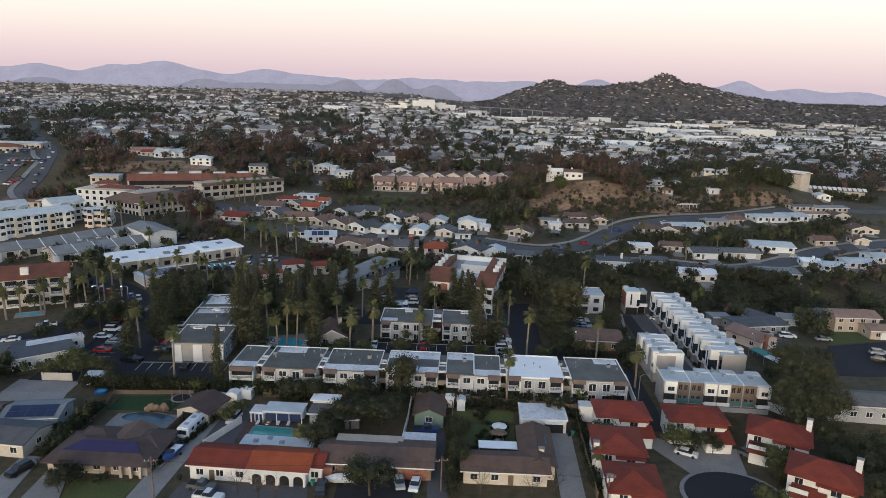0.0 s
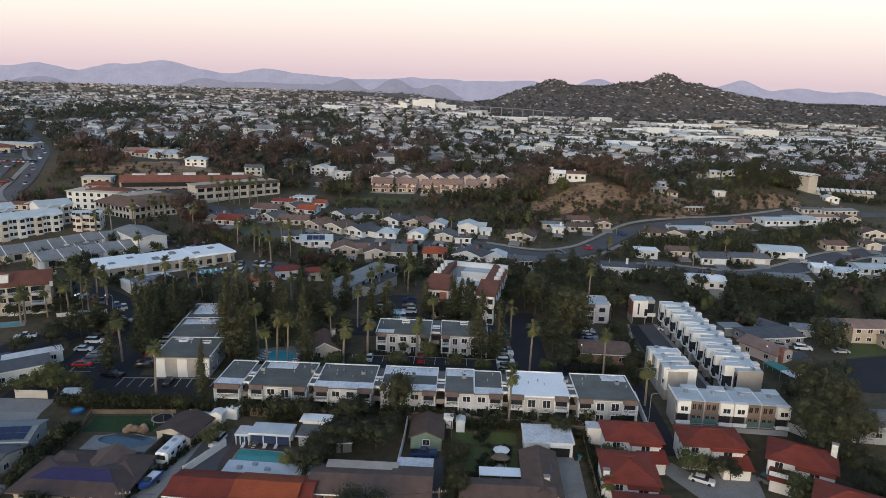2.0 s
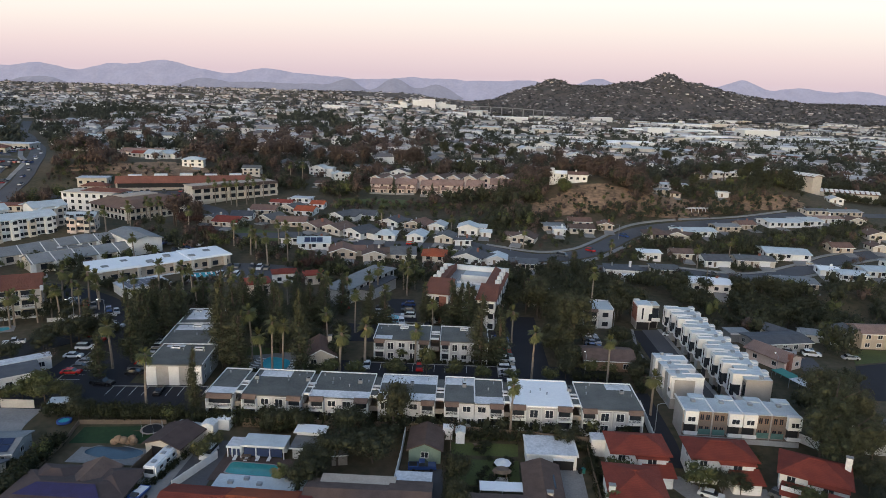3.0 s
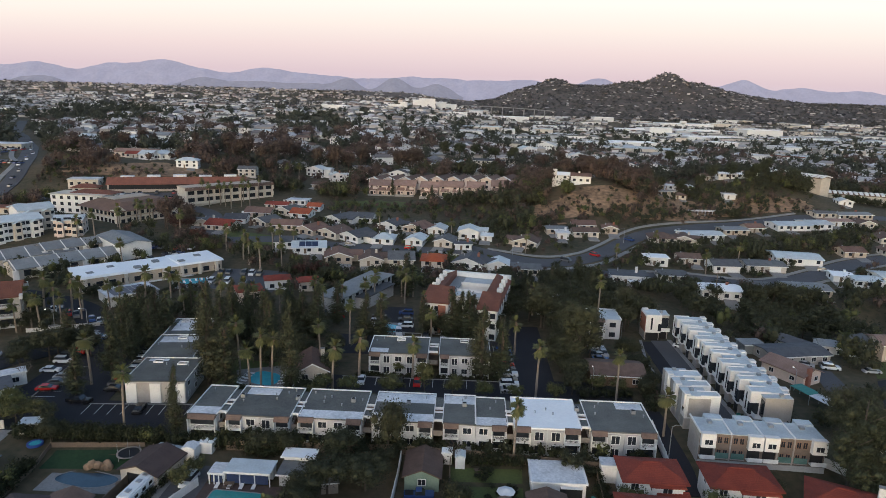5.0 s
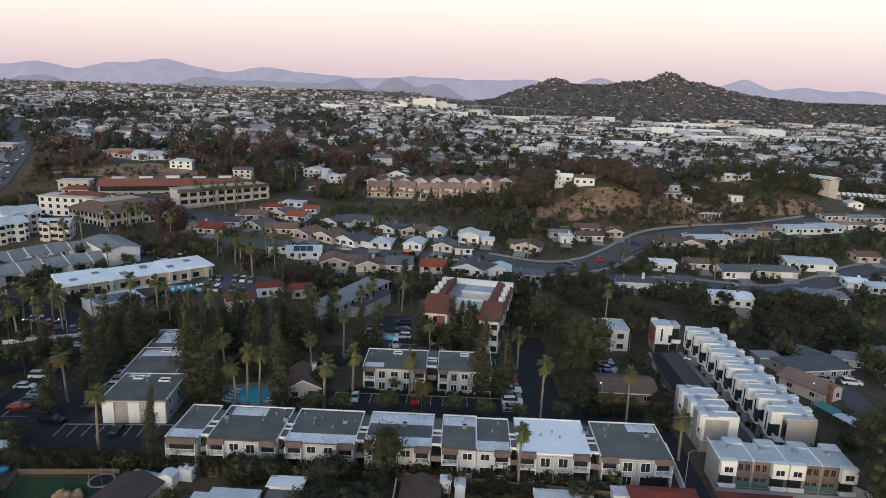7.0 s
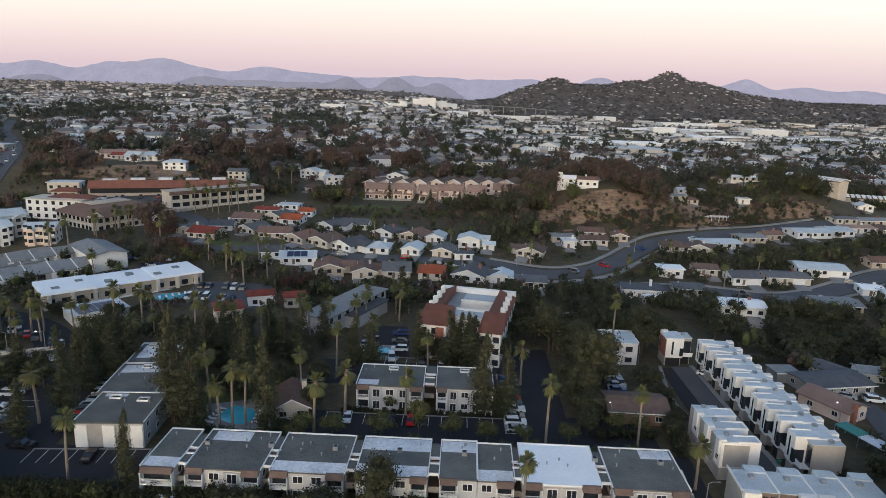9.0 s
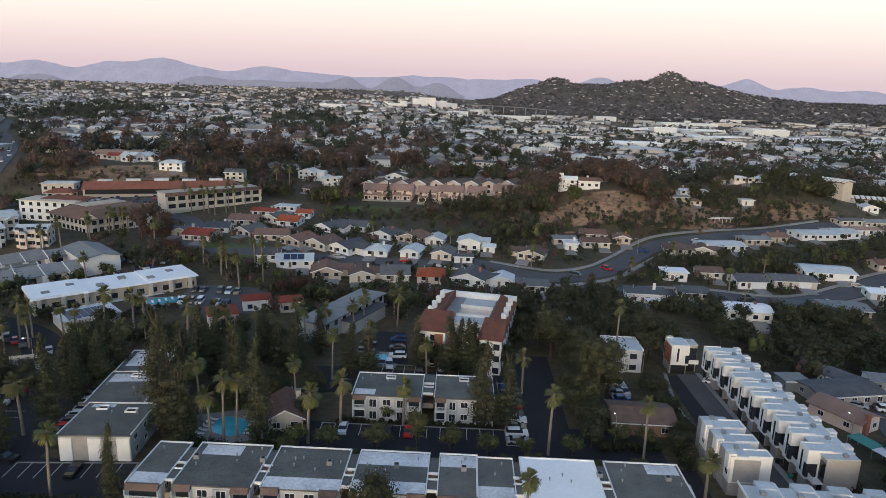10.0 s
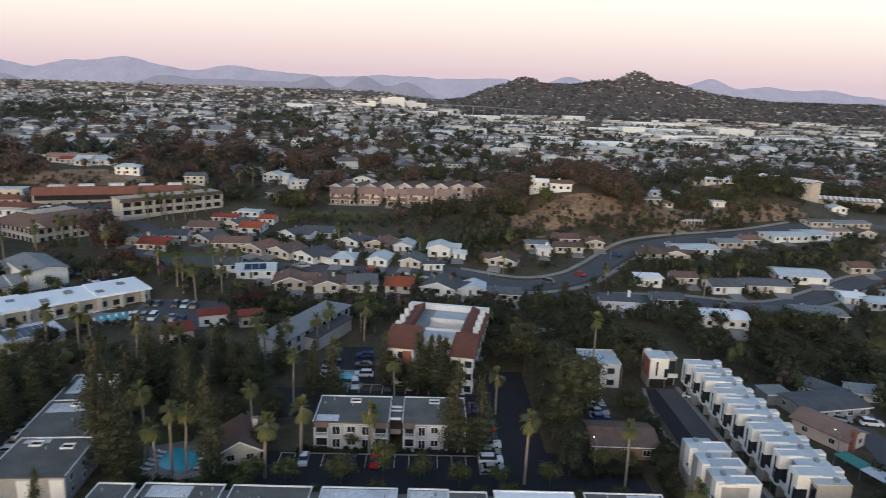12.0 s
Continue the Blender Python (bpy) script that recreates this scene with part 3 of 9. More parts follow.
def apartment(x, y, rot, w, d, h, layout, cover=GRAVEL, front=None, patch=None, wall=APTW, label="", vents=3, seed=1, z=None, panel=GREYW, back=0.0, wells=0):
    """A two-storey flat-roofed apartment block; its front looks to -y. layout: letters along the front, b a balcony bay, w a wall bay."""
    rng = random.Random(seed)
    y, d = y + back / 2, d - back
    patch = patch and (patch[0], patch[1], patch[2] - back / 2, patch[3] - back / 2)
    t = thing("apartment_building", x, y, rot, label, "apartment building", "apartment buildings of the complex", z)
    take(x, y, rot, w / 2, d / 2)
    slab("wall", t, wall, (-w / 2, w / 2, -d / 2, d / 2, -2.5, h - 0.25))
    slab("roof", t, cover, (-w / 2 - 0.15, w / 2 + 0.15, -d / 2 - 0.2, d / 2 + 0.15, h - 0.25, h))
    e = 0.16
    slab("parapet", t, TRIM, (-w / 2 - 0.2, w / 2 + 0.2, d / 2, d / 2 + e + 0.05, h - 0.1, h + 0.22), (-w / 2 - 0.2, -w / 2 - 0.2 + e, -d / 2, d / 2, h - 0.1, h + 0.22), (w / 2 + 0.2 - e, w / 2 + 0.2, -d / 2, d / 2, h - 0.1, h + 0.22))
    if front:
        slab("roof_coating", t, front, (-w / 2 + 0.05, w / 2 - 0.05, -d / 2 - 0.15, -d / 2 + (3.2 if back else 4.6), h - 0.1, h + 0.03))
    if patch:
        slab("roof_patch", t, COAT, (patch[0], patch[1], patch[2], patch[3], h - 0.1, h + 0.025))
    bay, fl = w / len(layout), (h - 0.3) / 2
    for k, c in enumerate(layout):
        a, b = -w / 2 + k * bay, -w / 2 + (k + 1) * bay
        if c == "b":
            bm = prism(bmesh.new(), [(a + 0.1, -d / 2 - 1.0, h - 0.75), (b - 0.1, -d / 2 - 1.0, h - 0.75), (b - 0.1, -d / 2 + 0.1, h - 0.75), (a + 0.1, -d / 2 + 0.1, h - 0.75)],
                       [(a + 0.1, -d / 2 - 0.35, h + 0.08), (b - 0.1, -d / 2 - 0.35, h + 0.08), (b - 0.1, -d / 2 + 0.1, h + 0.08), (a + 0.1, -d / 2 + 0.1, h + 0.08)])
            part("mansard", bm, MANS, t, "grey-brown shingled mansard strip")
            for f in (0, 1):
                balcony(t, a + 0.15, b - 0.15, -d / 2, 0.15 + f * fl)
            slab("post", t, TRIM, (a + 0.05, a + 0.17, -d / 2 - 0.95, -d / 2, 0, h - 0.75))
            slab("post", t, TRIM, (b - 0.17, b - 0.05, -d / 2 - 0.95, -d / 2, 0, h - 0.75))
        elif c == "w":
            for f in (0, 1):
                window(t, (a + b) / 2, -d / 2, 0.9 + f * fl, min(1.6, bay * 0.55), 1.2)
        elif c == "x":
            slab("recess", t, GREYP, (a - 0.1, b + 0.1, -d / 2 - 0.04, -d / 2, -0.5, h - 0.5), label="grey recessed wall strip")
        elif c == "g":
            slab("panel", t, panel, (a + 0.15, b - 0.15, -d / 2 - 0.25, -d / 2, -0.5, h - 0.6))
            for f in (0, 1) if panel is GREYW else ():
                window(t, (a + b) / 2, -d / 2 - 0.25, 0.5 + f * fl, bay * 0.5, 1.7)
    for f in (0, 1):
        for j in range(max(1, int(d / 4.5))):
            for side, r in ((-1, 270), (1, 90)):
                if side * x > 10:
                    continue
                window(t, side * w / 2, -d / 2 + 2.2 + 4.5 * j, 0.9 + f * fl, 1.2, 1.1, r)
    for k in range(wells):
        light_well(t, -w / 2 + w * (k + 0.6) / (wells + 0.2), d / 2 - 2.0 - 1.1 * k, h)
    for k in range(vents):
        vx, vy = rng.uniform(-w / 2 + 1, w / 2 - 1), rng.uniform(-d / 2 + 5, d / 2 - 1)
        v = shared("roof_vent", (), lambda: tube(tube(bmesh.new(), (0, 0, -0.05), (0, 0, 0.45), 0.12, 0.12), (0, 0, 0.45), (0, 0, 0.6), 0.2, 0.08), STEEL, t, pose(vx, vy, h))
    return t


def light_well(t, x, y, h, a=1.1, b=0.8):
    """Raised white rim on a flat roof round a plate painted near-black as shade."""
    w = slab("light_well", t, TRIM, (x - a, x + a, y - b, y - b + 0.15, h - 0.1, h + 0.35), (x - a, x + a, y + b - 0.15, y + b, h - 0.1, h + 0.35), (x - a, x - a + 0.15, y - b + 0.15, y + b - 0.15, h - 0.1, h + 0.35), (x + a - 0.15, x + a, y - b + 0.15, y + b - 0.15, h - 0.1, h + 0.35))
    slab("opening", w, DARK, (x - a + 0.15, x + a - 0.15, y - b + 0.15, y + b - 0.15, h - 0.1, h + 0.04))


def townhouse(x, y, rot, w, d, h, seed=0, tower=True, label=""):
    """One unit of the white terrace: a white box volume proud of a glazed, set-back half, with a roof at two levels. Front to -y."""
    t = thing("townhouse", x, y, rot, label or "white modern three-storey townhouse with flat pale roof", "townhouse", "white townhouses along the drive")
    take(x, y, rot, w / 2, d / 2)
    a = -w / 2 + w * (0.62, 0.5, 0.56)[seed % 3]
    h += (0.0, 0.22, 0.1)[seed % 3]
    back = 2.3
    slab("wall", t, WHITE, (-w / 2 + 0.02, a, -d / 2, d / 2, 2.5, h))
    slab("ground_floor", t, GREYP, (-w / 2 + 0.04, a - 0.3, -d / 2 + 0.5, d / 2 - 0.02, -1, 2.5), label="grey ribbed ground floor")
    slab("set_back_wall", t, GREYP, (a, w / 2 - 0.02, -d / 2 + back, d / 2 - 0.01, -1, h - 0.35), label="grey ribbed set-back wall")
    slab("roof", t, PALER, (-w / 2 + 0.2, a - 0.15, -d / 2 + 0.2, d / 2 - 0.15, h - 0.1, h + 0.06))
    slab("low_roof", t, PALER, (a + 0.01, w / 2 + 0.02, -d / 2 + back - 0.3, d / 2 - 0.1, h - 0.35, h - 0.2))
    slab("parapet", t, TRIM, (-w / 2, a, -d / 2 - 0.03, -d / 2 + 0.18, h - 0.1, h + 0.28), (a - 0.16, a + 0.02, -d / 2 + 0.18, -d / 2 + 4.2, h - 0.1, h + 0.28), (-w / 2, -w / 2 + 0.16, -d / 2 + 0.18, -d / 2 + 4.2, h - 0.1, h + 0.28))
    slab("stair_head", t, WHITE, (-w / 2 + 0.3, -w / 2 + 1.9, d / 2 - 1.0, d / 2 + 0.35, h - 2.6, h + 0.42), label="white stair head at the back")
    slab("slot_window", t, GLASS, (-w / 2 + w * 0.2, -w / 2 + w * 0.2 + 0.5, -d / 2 - 0.04, -d / 2 + 0.02, 3.4, h - 0.6))
    slab("corner_window", t, GLASS, (a - 0.9, a + 0.05, -d / 2 - 0.04, -d / 2 + 1.9, 3.0, h - 2.4), label="dark glazed corner under the white box")
    slab("bay_window", t, GLASS, (a + 0.1, w / 2 - 0.1, -d / 2 + back - 0.08, -d / 2 + back + 0.02, 3.0, h - 1.2))
    slab("entry", t, DARK, (a + 0.3, w / 2 - 0.3, -d / 2 + back - 0.06, -d / 2 + back + 0.01, 0, 2.3))
    slab("balcony", t, TRIM, (a, w / 2, -d / 2 + 0.5, -d / 2 + back, 2.7, 2.9), (a, w / 2, -d / 2 + 0.5, -d / 2 + 0.6, 2.9, 3.8))
    if seed % 2:
        slab("garage_door", t, DARK, (-w / 2 + 0.3, a - 0.5, -d / 2 + 0.44, -d / 2 + 0.52, 0, 2.3))
    for k in (3.6, 6.2):
        window(t, -w / 4, d / 2, k, 1.1, 1.2, 180)
    if rot > 0:
        slab("end_panel", t, GREYP, (-w / 2 - 0.06, -w / 2 + 0.01, -d / 2 + 2.0, d / 2 - 0.6, 2.8, h - 0.5), label="grey ribbed end panel")
    slab("roof_unit", t, STEEL, (a + 0.5, a + 1.3, d / 2 - 2.6, d / 2 - 1.8, h - 0.21, h + 0.35))
    return t


def wheel_bm():
    return tube(bmesh.new(), (-0.11, 0, 0), (0.11, 0, 0), 0.32, 0.32, 12)


CAR_PAINT = {n: mat("car_paint_" + n, c, tuple(v * 0.9 for v in c), 2.0, 0.25, spec=0.6) for n, c in
             dict(white=(0.68, 0.69, 0.70), silver=(0.36, 0.37, 0.39), black=(0.018, 0.018, 0.02), red=(0.42, 0.02, 0.02), blue=(0.03, 0.06, 0.17), grey=(0.11, 0.115, 0.12), tan=(0.30, 0.26, 0.20)).items()}
TYRE = mat("tyre_rubber", (0.018, 0.018, 0.018), None, 3.0, 0.85)
LAMP = mat("lamp_glass", (0.6, 0.6, 0.58), None, 3.0, 0.15)
CARS = {}


def car_model(paint, kind):
    tall = {"sedan": 1.42, "suv": 1.75, "pickup": 1.78, "van": 1.95}[kind]
    L, W = {"sedan": (4.7, 1.82), "suv": (4.8, 1.92), "pickup": (5.5, 1.98), "van": (5.1, 1.98)}[kind]
    t = thing("car", 0, -600, 0, f"{paint} {dict(sedan='sedan', suv='sport utility car', pickup='pickup truck', van='van')[kind]} parked on the tarmac", "car", "parked cars")
    belt = 0.88 if kind == "sedan" else 1.05
    bm = prism(bmesh.new(), [(-W / 2, -L / 2, 0.28), (W / 2, -L / 2, 0.28), (W / 2, L / 2, 0.28), (-W / 2, L / 2, 0.28)],
               [(-W / 2 + 0.06, -L / 2 + 0.12, belt), (W / 2 - 0.06, -L / 2 + 0.12, belt), (W / 2 - 0.06, L / 2 - 0.1, belt), (-W / 2 + 0.06, L / 2 - 0.1, belt)])
    bmesh.ops.bevel(bm, geom=list(bm.edges), offset=0.09, segments=2, affect="EDGES")
    body = part("body", bm, CAR_PAINT[paint], t)
    y0, y1, s0, s1 = {"sedan": (-1.15, 1.75, 0.75, 0.6), "suv": (-1.2, 2.2, 0.7, 0.3), "pickup": (-1.1, 0.75, 0.65, 0.2), "van": (-1.8, 2.4, 0.7, 0.15)}[kind]
    c = 0.12
    part("glass", prism(bmesh.new(), [(-W / 2 + 0.1, y0, belt), (W / 2 - 0.1, y0, belt), (W / 2 - 0.1, y1, belt), (-W / 2 + 0.1, y1, belt)],
                        [(-W / 2 + 0.1 + c, y0 + s0, tall - 0.07), (W / 2 - 0.1 - c, y0 + s0, tall - 0.07), (W / 2 - 0.1 - c, y1 - s1, tall - 0.07), (-W / 2 + 0.1 + c, y1 - s1, tall - 0.07)]), GLASS, t)
    part("roof", prism(bmesh.new(), [(-W / 2 + 0.2, y0 + s0 - 0.05, tall - 0.07), (W / 2 - 0.2, y0 + s0 - 0.05, tall - 0.07), (W / 2 - 0.2, y1 - s1 + 0.05, tall - 0.07), (-W / 2 + 0.2, y1 - s1 + 0.05, tall - 0.07)],
                       [(-W / 2 + 0.28, y0 + s0 + 0.08, tall), (W / 2 - 0.28, y0 + s0 + 0.08, tall), (W / 2 - 0.28, y1 - s1 - 0.05, tall), (-W / 2 + 0.28, y1 - s1 - 0.05, tall)]), CAR_PAINT[paint], t)
    if kind == "pickup":
        slab("bed", t, DARK, (-W / 2 + 0.22, W / 2 - 0.22, 1.0, L / 2 - 0.25, belt - 0.02, belt + 0.015))
    for sx in (-1, 1):
        for wy in (-L * 0.31, L * 0.30):
            shared("wheel", (), wheel_bm, TYRE, t, pose(sx * (W / 2 - 0.1), wy, 0.32))
    return t


def car(x, y, rot, paint="white", kind="sedan"):
    """A parked car, nose towards -y before it is turned. The first of each sort is the pattern for the others."""
    m = pose(x, y, ground(x, y) + 0.09, 0, 0, rot)
    if (paint, kind) in CARS:
        return copy_thing(CARS[paint, kind], m)
    CARS[paint, kind] = t = car_model(paint, kind)
    t.matrix_basis = m
    return t


def pool(x, y, rot, w, d, water, label, deck=2.0, round_=0.25, paving=CONCRETE):
    """A swimming pool: paved deck, raised coping and water a hand below it."""
    t = thing("swimming_pool", x, y, rot, label, "pool", "garden pools")
    take(x, y, rot, w / 2 + 1.5, d / 2 + 1.5)
    n = 28
    shape = [(math.copysign(abs(math.cos(a)) ** (2 * round_), math.cos(a)) * w / 2, math.copysign(abs(math.sin(a)) ** (2 * round_), math.sin(a)) * d / 2 * (1 - 0.15 * math.sin(a * 2))) for a in (2 * math.pi * k / n for k in range(n))]
    if deck:
        slab("deck", t, paving, (-w / 2 - deck, w / 2 + deck, -d / 2 - deck, d / 2 + deck, -0.6, 0.10))
    bm = bmesh.new()
    rim = [(1.0, 0.11), (1.0, 0.17), (1 + 0.5 / w, 0.17), (1 + 0.5 / w, 0.11)]
    rings = [[bm.verts.new((px * s, py * (1 + (s - 1) * w / d), z)) for px, py in shape] for s, z in rim]
    for i in range(3):
        for k in range(n):
            bm.faces.new((rings[i][k], rings[i][(k + 1) % n], rings[i + 1][(k + 1) % n], rings[i + 1][k]))
    part("coping", bm, CONCRETE, t)
    bm = bmesh.new()
    bm.faces.new([bm.verts.new((px, py, 0.125)) for px, py in shape])
    part("water", bm, water, t)
    return t


# ---- trees: patterns made once, then copied ----
PATTERNS = {}


def tree_pattern(name, k, label, category, trunk, lobes, n, size, leaves, bark=BARK, flat=0.5, core=True):
    rng = np.random.default_rng(1000 + 17 * k + len(name))
    t = thing(name, 0, -700, 0, label, category)
    bm = bmesh.new()
    for p, q, r0, r1 in trunk(rng):
        tube(bm, p, q, r0, r1, 7)
    part("trunk", bm, bark, t)
    crown = new("crown", quad_mesh("crown", foliage(rng, lobes(rng), n, size, flat, core), leaves))
    crown.parent = t
    PATTERNS.setdefault(name, []).append([t, False])


def pine_lobes(rng, h, r):
    out = []
    for z in np.linspace(0.09, 0.98, 30):
        a = rng.uniform(0, 6.28)
        s = r * min(1.0, 0.62 + 1.6 * z, 1.34 - 1.08 * z) * rng.uniform(0.78, 1.0)
        out.append((math.cos(a) * s * 0.42, math.sin(a) * s * 0.42, z * h, s * 0.72, s * 0.72, h * 0.062))
    return out


def oak_lobes(rng, h, r, n=11):
    out = [(0, 0, h * 0.62, r * 0.72, r * 0.72, h * 0.30)]
    for k in range(n):
        a, e = rng.uniform(0, 6.28), rng.uniform(-0.35, 0.75)
        s = rng.uniform(0.32, 0.5) * r
        out.append((math.cos(a) * r * 0.62 * math.cos(e), math.sin(a) * r * 0.62 * math.cos(e), h * 0.62 + h * 0.3 * math.sin(e), s, s, s * 0.8))
    return out


def twigs(h, r):
    """Bare forking limbs."""
    def make(rng):
        out = [((0, 0, -0.5), (0, 0, h * 0.4), 0.14, 0.10)]
        for k in range(8):
            a = 6.28 * k / 8 + rng.uniform(-0.3, 0.3)
            q = (math.cos(a) * r * 0.55, math.sin(a) * r * 0.55, h * rng.uniform(0.6, 0.8))
            out.append(((0, 0, h * rng.uniform(0.25, 0.4)), q, 0.08, 0.04))
            for j in range(3):
                b = a + rng.uniform(-0.7, 0.7)
                out.append((q, (q[0] + math.cos(b) * r * 0.45, q[1] + math.sin(b) * r * 0.45, q[2] + h * rng.uniform(0.08, 0.25)), 0.035, 0.012))
        return out
    return make


def branchy(h, r, top):
    def make(rng):
        out = [((0, 0, -0.6), (0, 0, h * top), h * 0.024, h * 0.012)]
        for k in range(6):
            a = rng.uniform(0, 6.28)
            z = h * rng.uniform(0.25, top)
            out.append(((0, 0, z), (math.cos(a) * r * 0.6, math.sin(a) * r * 0.6, z + h * 0.16), h * 0.010, h * 0.004))
        return out
    return make


for k in range(4):
    tree_pattern("pine_tree", k, "tall dark green pine with ragged dense crown", "tree", branchy(18, 1.7, 0.9), lambda rng: pine_lobes(rng, 18, 3.7), 5200, 0.165, L_PINE, flat=0.9)
    tree_pattern("oak_tree", k, "broad dark green leafy tree", "tree", branchy(9, 4, 0.6), lambda rng: oak_lobes(rng, 9, 4.3, 16), 3400, 0.165, L_OAK, flat=0.9)
    tree_pattern("eucalyptus_tree", k, "tall eucalyptus with loose reddish brown crown", "tree", branchy(17, 5, 0.8), lambda rng: oak_lobes(rng, 18, 4.6, 14), 1300, 0.34, L_EUC, flat=0.9)
    tree_pattern("gum_tree", k, "tall dark green gum tree with open crown", "tree", branchy(17, 5, 0.85), lambda rng: oak_lobes(rng, 18, 5.0, 26), 5600, 0.18, L_PINE, BARK, flat=0.9)
for k in range(3):
    tree_pattern("oak_tree", k + 7, "broad dark green leafy tree", "tree", branchy(9, 4, 0.6), lambda rng: oak_lobes(rng, 9, 4.3, 10), 1200, 0.26, L_OAK, flat=0.9)
PATTERNS["far_oak"] = PATTERNS["oak_tree"][4:]
del PATTERNS["oak_tree"][4:]
for k in range(3):
    tree_pattern("lime_tree", k, "small yellow-green leafy tree", "tree", branchy(5, 2.4, 0.6), lambda rng: oak_lobes(rng, 5, 2.6, 10), 1500, 0.135, L_LIME, flat=0.9)
    tree_pattern("shrub", k, "dense dark green garden shrub", "shrub", branchy(2.4, 1.2, 0.5), lambda rng: oak_lobes(rng, 2.4, 1.7, 5), 480, 0.13, L_HEDGE, flat=0.9)
    tree_pattern("bare_tree", k, "small leafless grey-brown garden tree", "tree", twigs(6, 2.6), lambda rng: [(0, 0, 4.2, 2.4, 2.4, 1.9)], 260, 0.10, L_TWIG, core=False)
    tree_pattern("red_tree", k, "dark red leafed garden tree", "tree", branchy(7, 3, 0.6), lambda rng: oak_lobes(rng, 7, 3.2, 9), 900, 0.22, L_RED, flat=0.9)


def palm_pattern(k, h):
    rng = np.random.default_rng(50 + k)
    t = thing("palm_tree", 0, -700, 0, "tall slender fan palm with a ball of fronds", "palm tree")
    bm = bmesh.new()
    lean, prev = rng.uniform(-0.5, 0.5, 2), Vector((0, 0, -0.6))
    for s in range(1, 7):
        f = s / 6
        q = Vector((lean[0] * f * f, lean[1] * f * f, h * f))
        tube(bm, prev, q, 0.30 - 0.10 * (f - 1 / 6), 0.30 - 0.10 * f, 8)
        prev = q
    part("trunk", bm, PBARK, t)
    quads = []
    for i in range(46):
        a, e = rng.uniform(0, 6.28), rng.uniform(-0.95, 1.25)
        L = rng.uniform(1.7, 2.4)
        d = np.array([math.cos(a), math.sin(a), 0.0])
        s = np.array([-d[1], d[0], 0.0])
        p0 = np.array([prev.x, prev.y, h + 0.1 + 0.35 * math.sin(e)])
        for blade in range(5):
            tw = (blade - 2) * 0.22
            dd = d * math.cos(tw) + s * math.sin(tw)
            ss = np.cross(dd, (0, 0, 1.0))
            pts = []
            for u in (0.25, 0.65, 1.0):
                r = L * u
                pts.append(p0 + dd * r * math.cos(e) + np.array([0, 0, 1.0]) * (r * math.sin(e) - 0.30 * r * r * math.cos(e) * 0.5))
            w = (0.10, 0.15, 0.02)
            for j in (0, 1):
                quads.append([pts[j] - ss * w[j], pts[j] + ss * w[j], pts[j + 1] + ss * w[j + 1], pts[j + 1] - ss * w[j + 1]])
    crown = new("crown", quad_mesh("crown", np.array(quads), L_PALM))
    crown.parent = t
    bm = tube(tube(bmesh.new(), (prev.x, prev.y, h - 1.5), (prev.x, prev.y, h - 0.2), 0.28, 0.62, 9), (prev.x, prev.y, h - 0.2), (prev.x, prev.y, h + 0.5), 0.55, 0.2, 9)
    part("skirt", bm, WOOD, t, "dry brown skirt of dead fronds")
    PATTERNS.setdefault("palm_tree", []).append([t, False, h])


for k, h in enumerate((9, 13, 15, 18)):
    palm_pattern(k, h)
COUNT = [0]


def plant(kind, x, y, size=1.0, wide=None, group="", z=None):
    """Sets out a tree of a kind; size scales its height, wide its spread."""
    COUNT[0] += 1
    kind = "far_oak" if kind == "oak_tree" and y > 208 else kind
    row = PATTERNS[kind][COUNT[0] * 7 % len(PATTERNS[kind])]
    m = pose(x, y, (ground(x, y) if z is None else z), 0, 0, COUNT[0] * 77 % 360)
    return grown(row, m, size, wide or size, group)


def grown(row, m, size, wide, group):
    if row[1]:
        t = copy_thing(row[0], m)
    else:
        t, row[1] = row[0], True
        t.matrix_basis = m
    t.scale = (wide, wide, size)
    return tagged(t, group=group or t.name.split(".")[0].replace("_", " ") + "s")


def palm(x, y, h):
    """A palm of about that height."""
    COUNT[0] += 1
    row = min(PATTERNS["palm_tree"], key=lambda r: abs(r[2] - h))
    s = h / row[2]
    return grown(row, pose(x, y, ground(x, y), 0, 0, COUNT[0] * 77 % 360), s, min(1.15, max(0.85, s)), "palms of the complex")


# trees of the middle distance, too many and too small to tell apart
THICKET = {"green": [], "brown": [], "light": [], "dark": []}


def thicket(n, line, spread, lo, hi, seed, mix=(0.72, 0.16, 0.12), quads=74):
    """Small trees and bushes along a line of points, gathered into one mass for each colour."""
    rng = np.random.default_rng(seed)
    for k in range(n):
        t = rng.uniform(0, len(line) - 1)
        a, b = line[int(t)], line[min(int(t) + 1, len(line) - 1)]
        f = t - int(t)
        x, y = a[0] + (b[0] - a[0]) * f + rng.normal() * spread, a[1] + (b[1] - a[1]) * f + rng.normal() * spread
        s = rng.uniform(lo, hi)
        if not is_free(x, y, s * 1.6):
            continue
        h, r, z = 7 * s, 3.1 * s * rng.uniform(0.8, 1.2), ground(x, y)
        lobes = [(x, y, z + h * 0.5, r * 0.75, r * 0.75, h * 0.42)]
        for j in range(3):
            e = rng.uniform(0, 6.28)
            lobes.append((x + math.cos(e) * r * 0.55, y + math.sin(e) * r * 0.55, z + h * rng.uniform(0.4, 0.75), r * 0.5, r * 0.5, h * 0.2))
        leaves = foliage(rng, lobes, int(quads * 1.7), 0.30 * s ** 0.5, 0.8, core=False)
        THICKET[rng.choice(["green", "brown", "light", "dark"], p=mix if len(mix) == 4 else (*mix, 0))].append(np.concatenate([leaves, cores(rng, lobes[:1], 5, 4), cores(rng, lobes[1:], 4, 3)]))


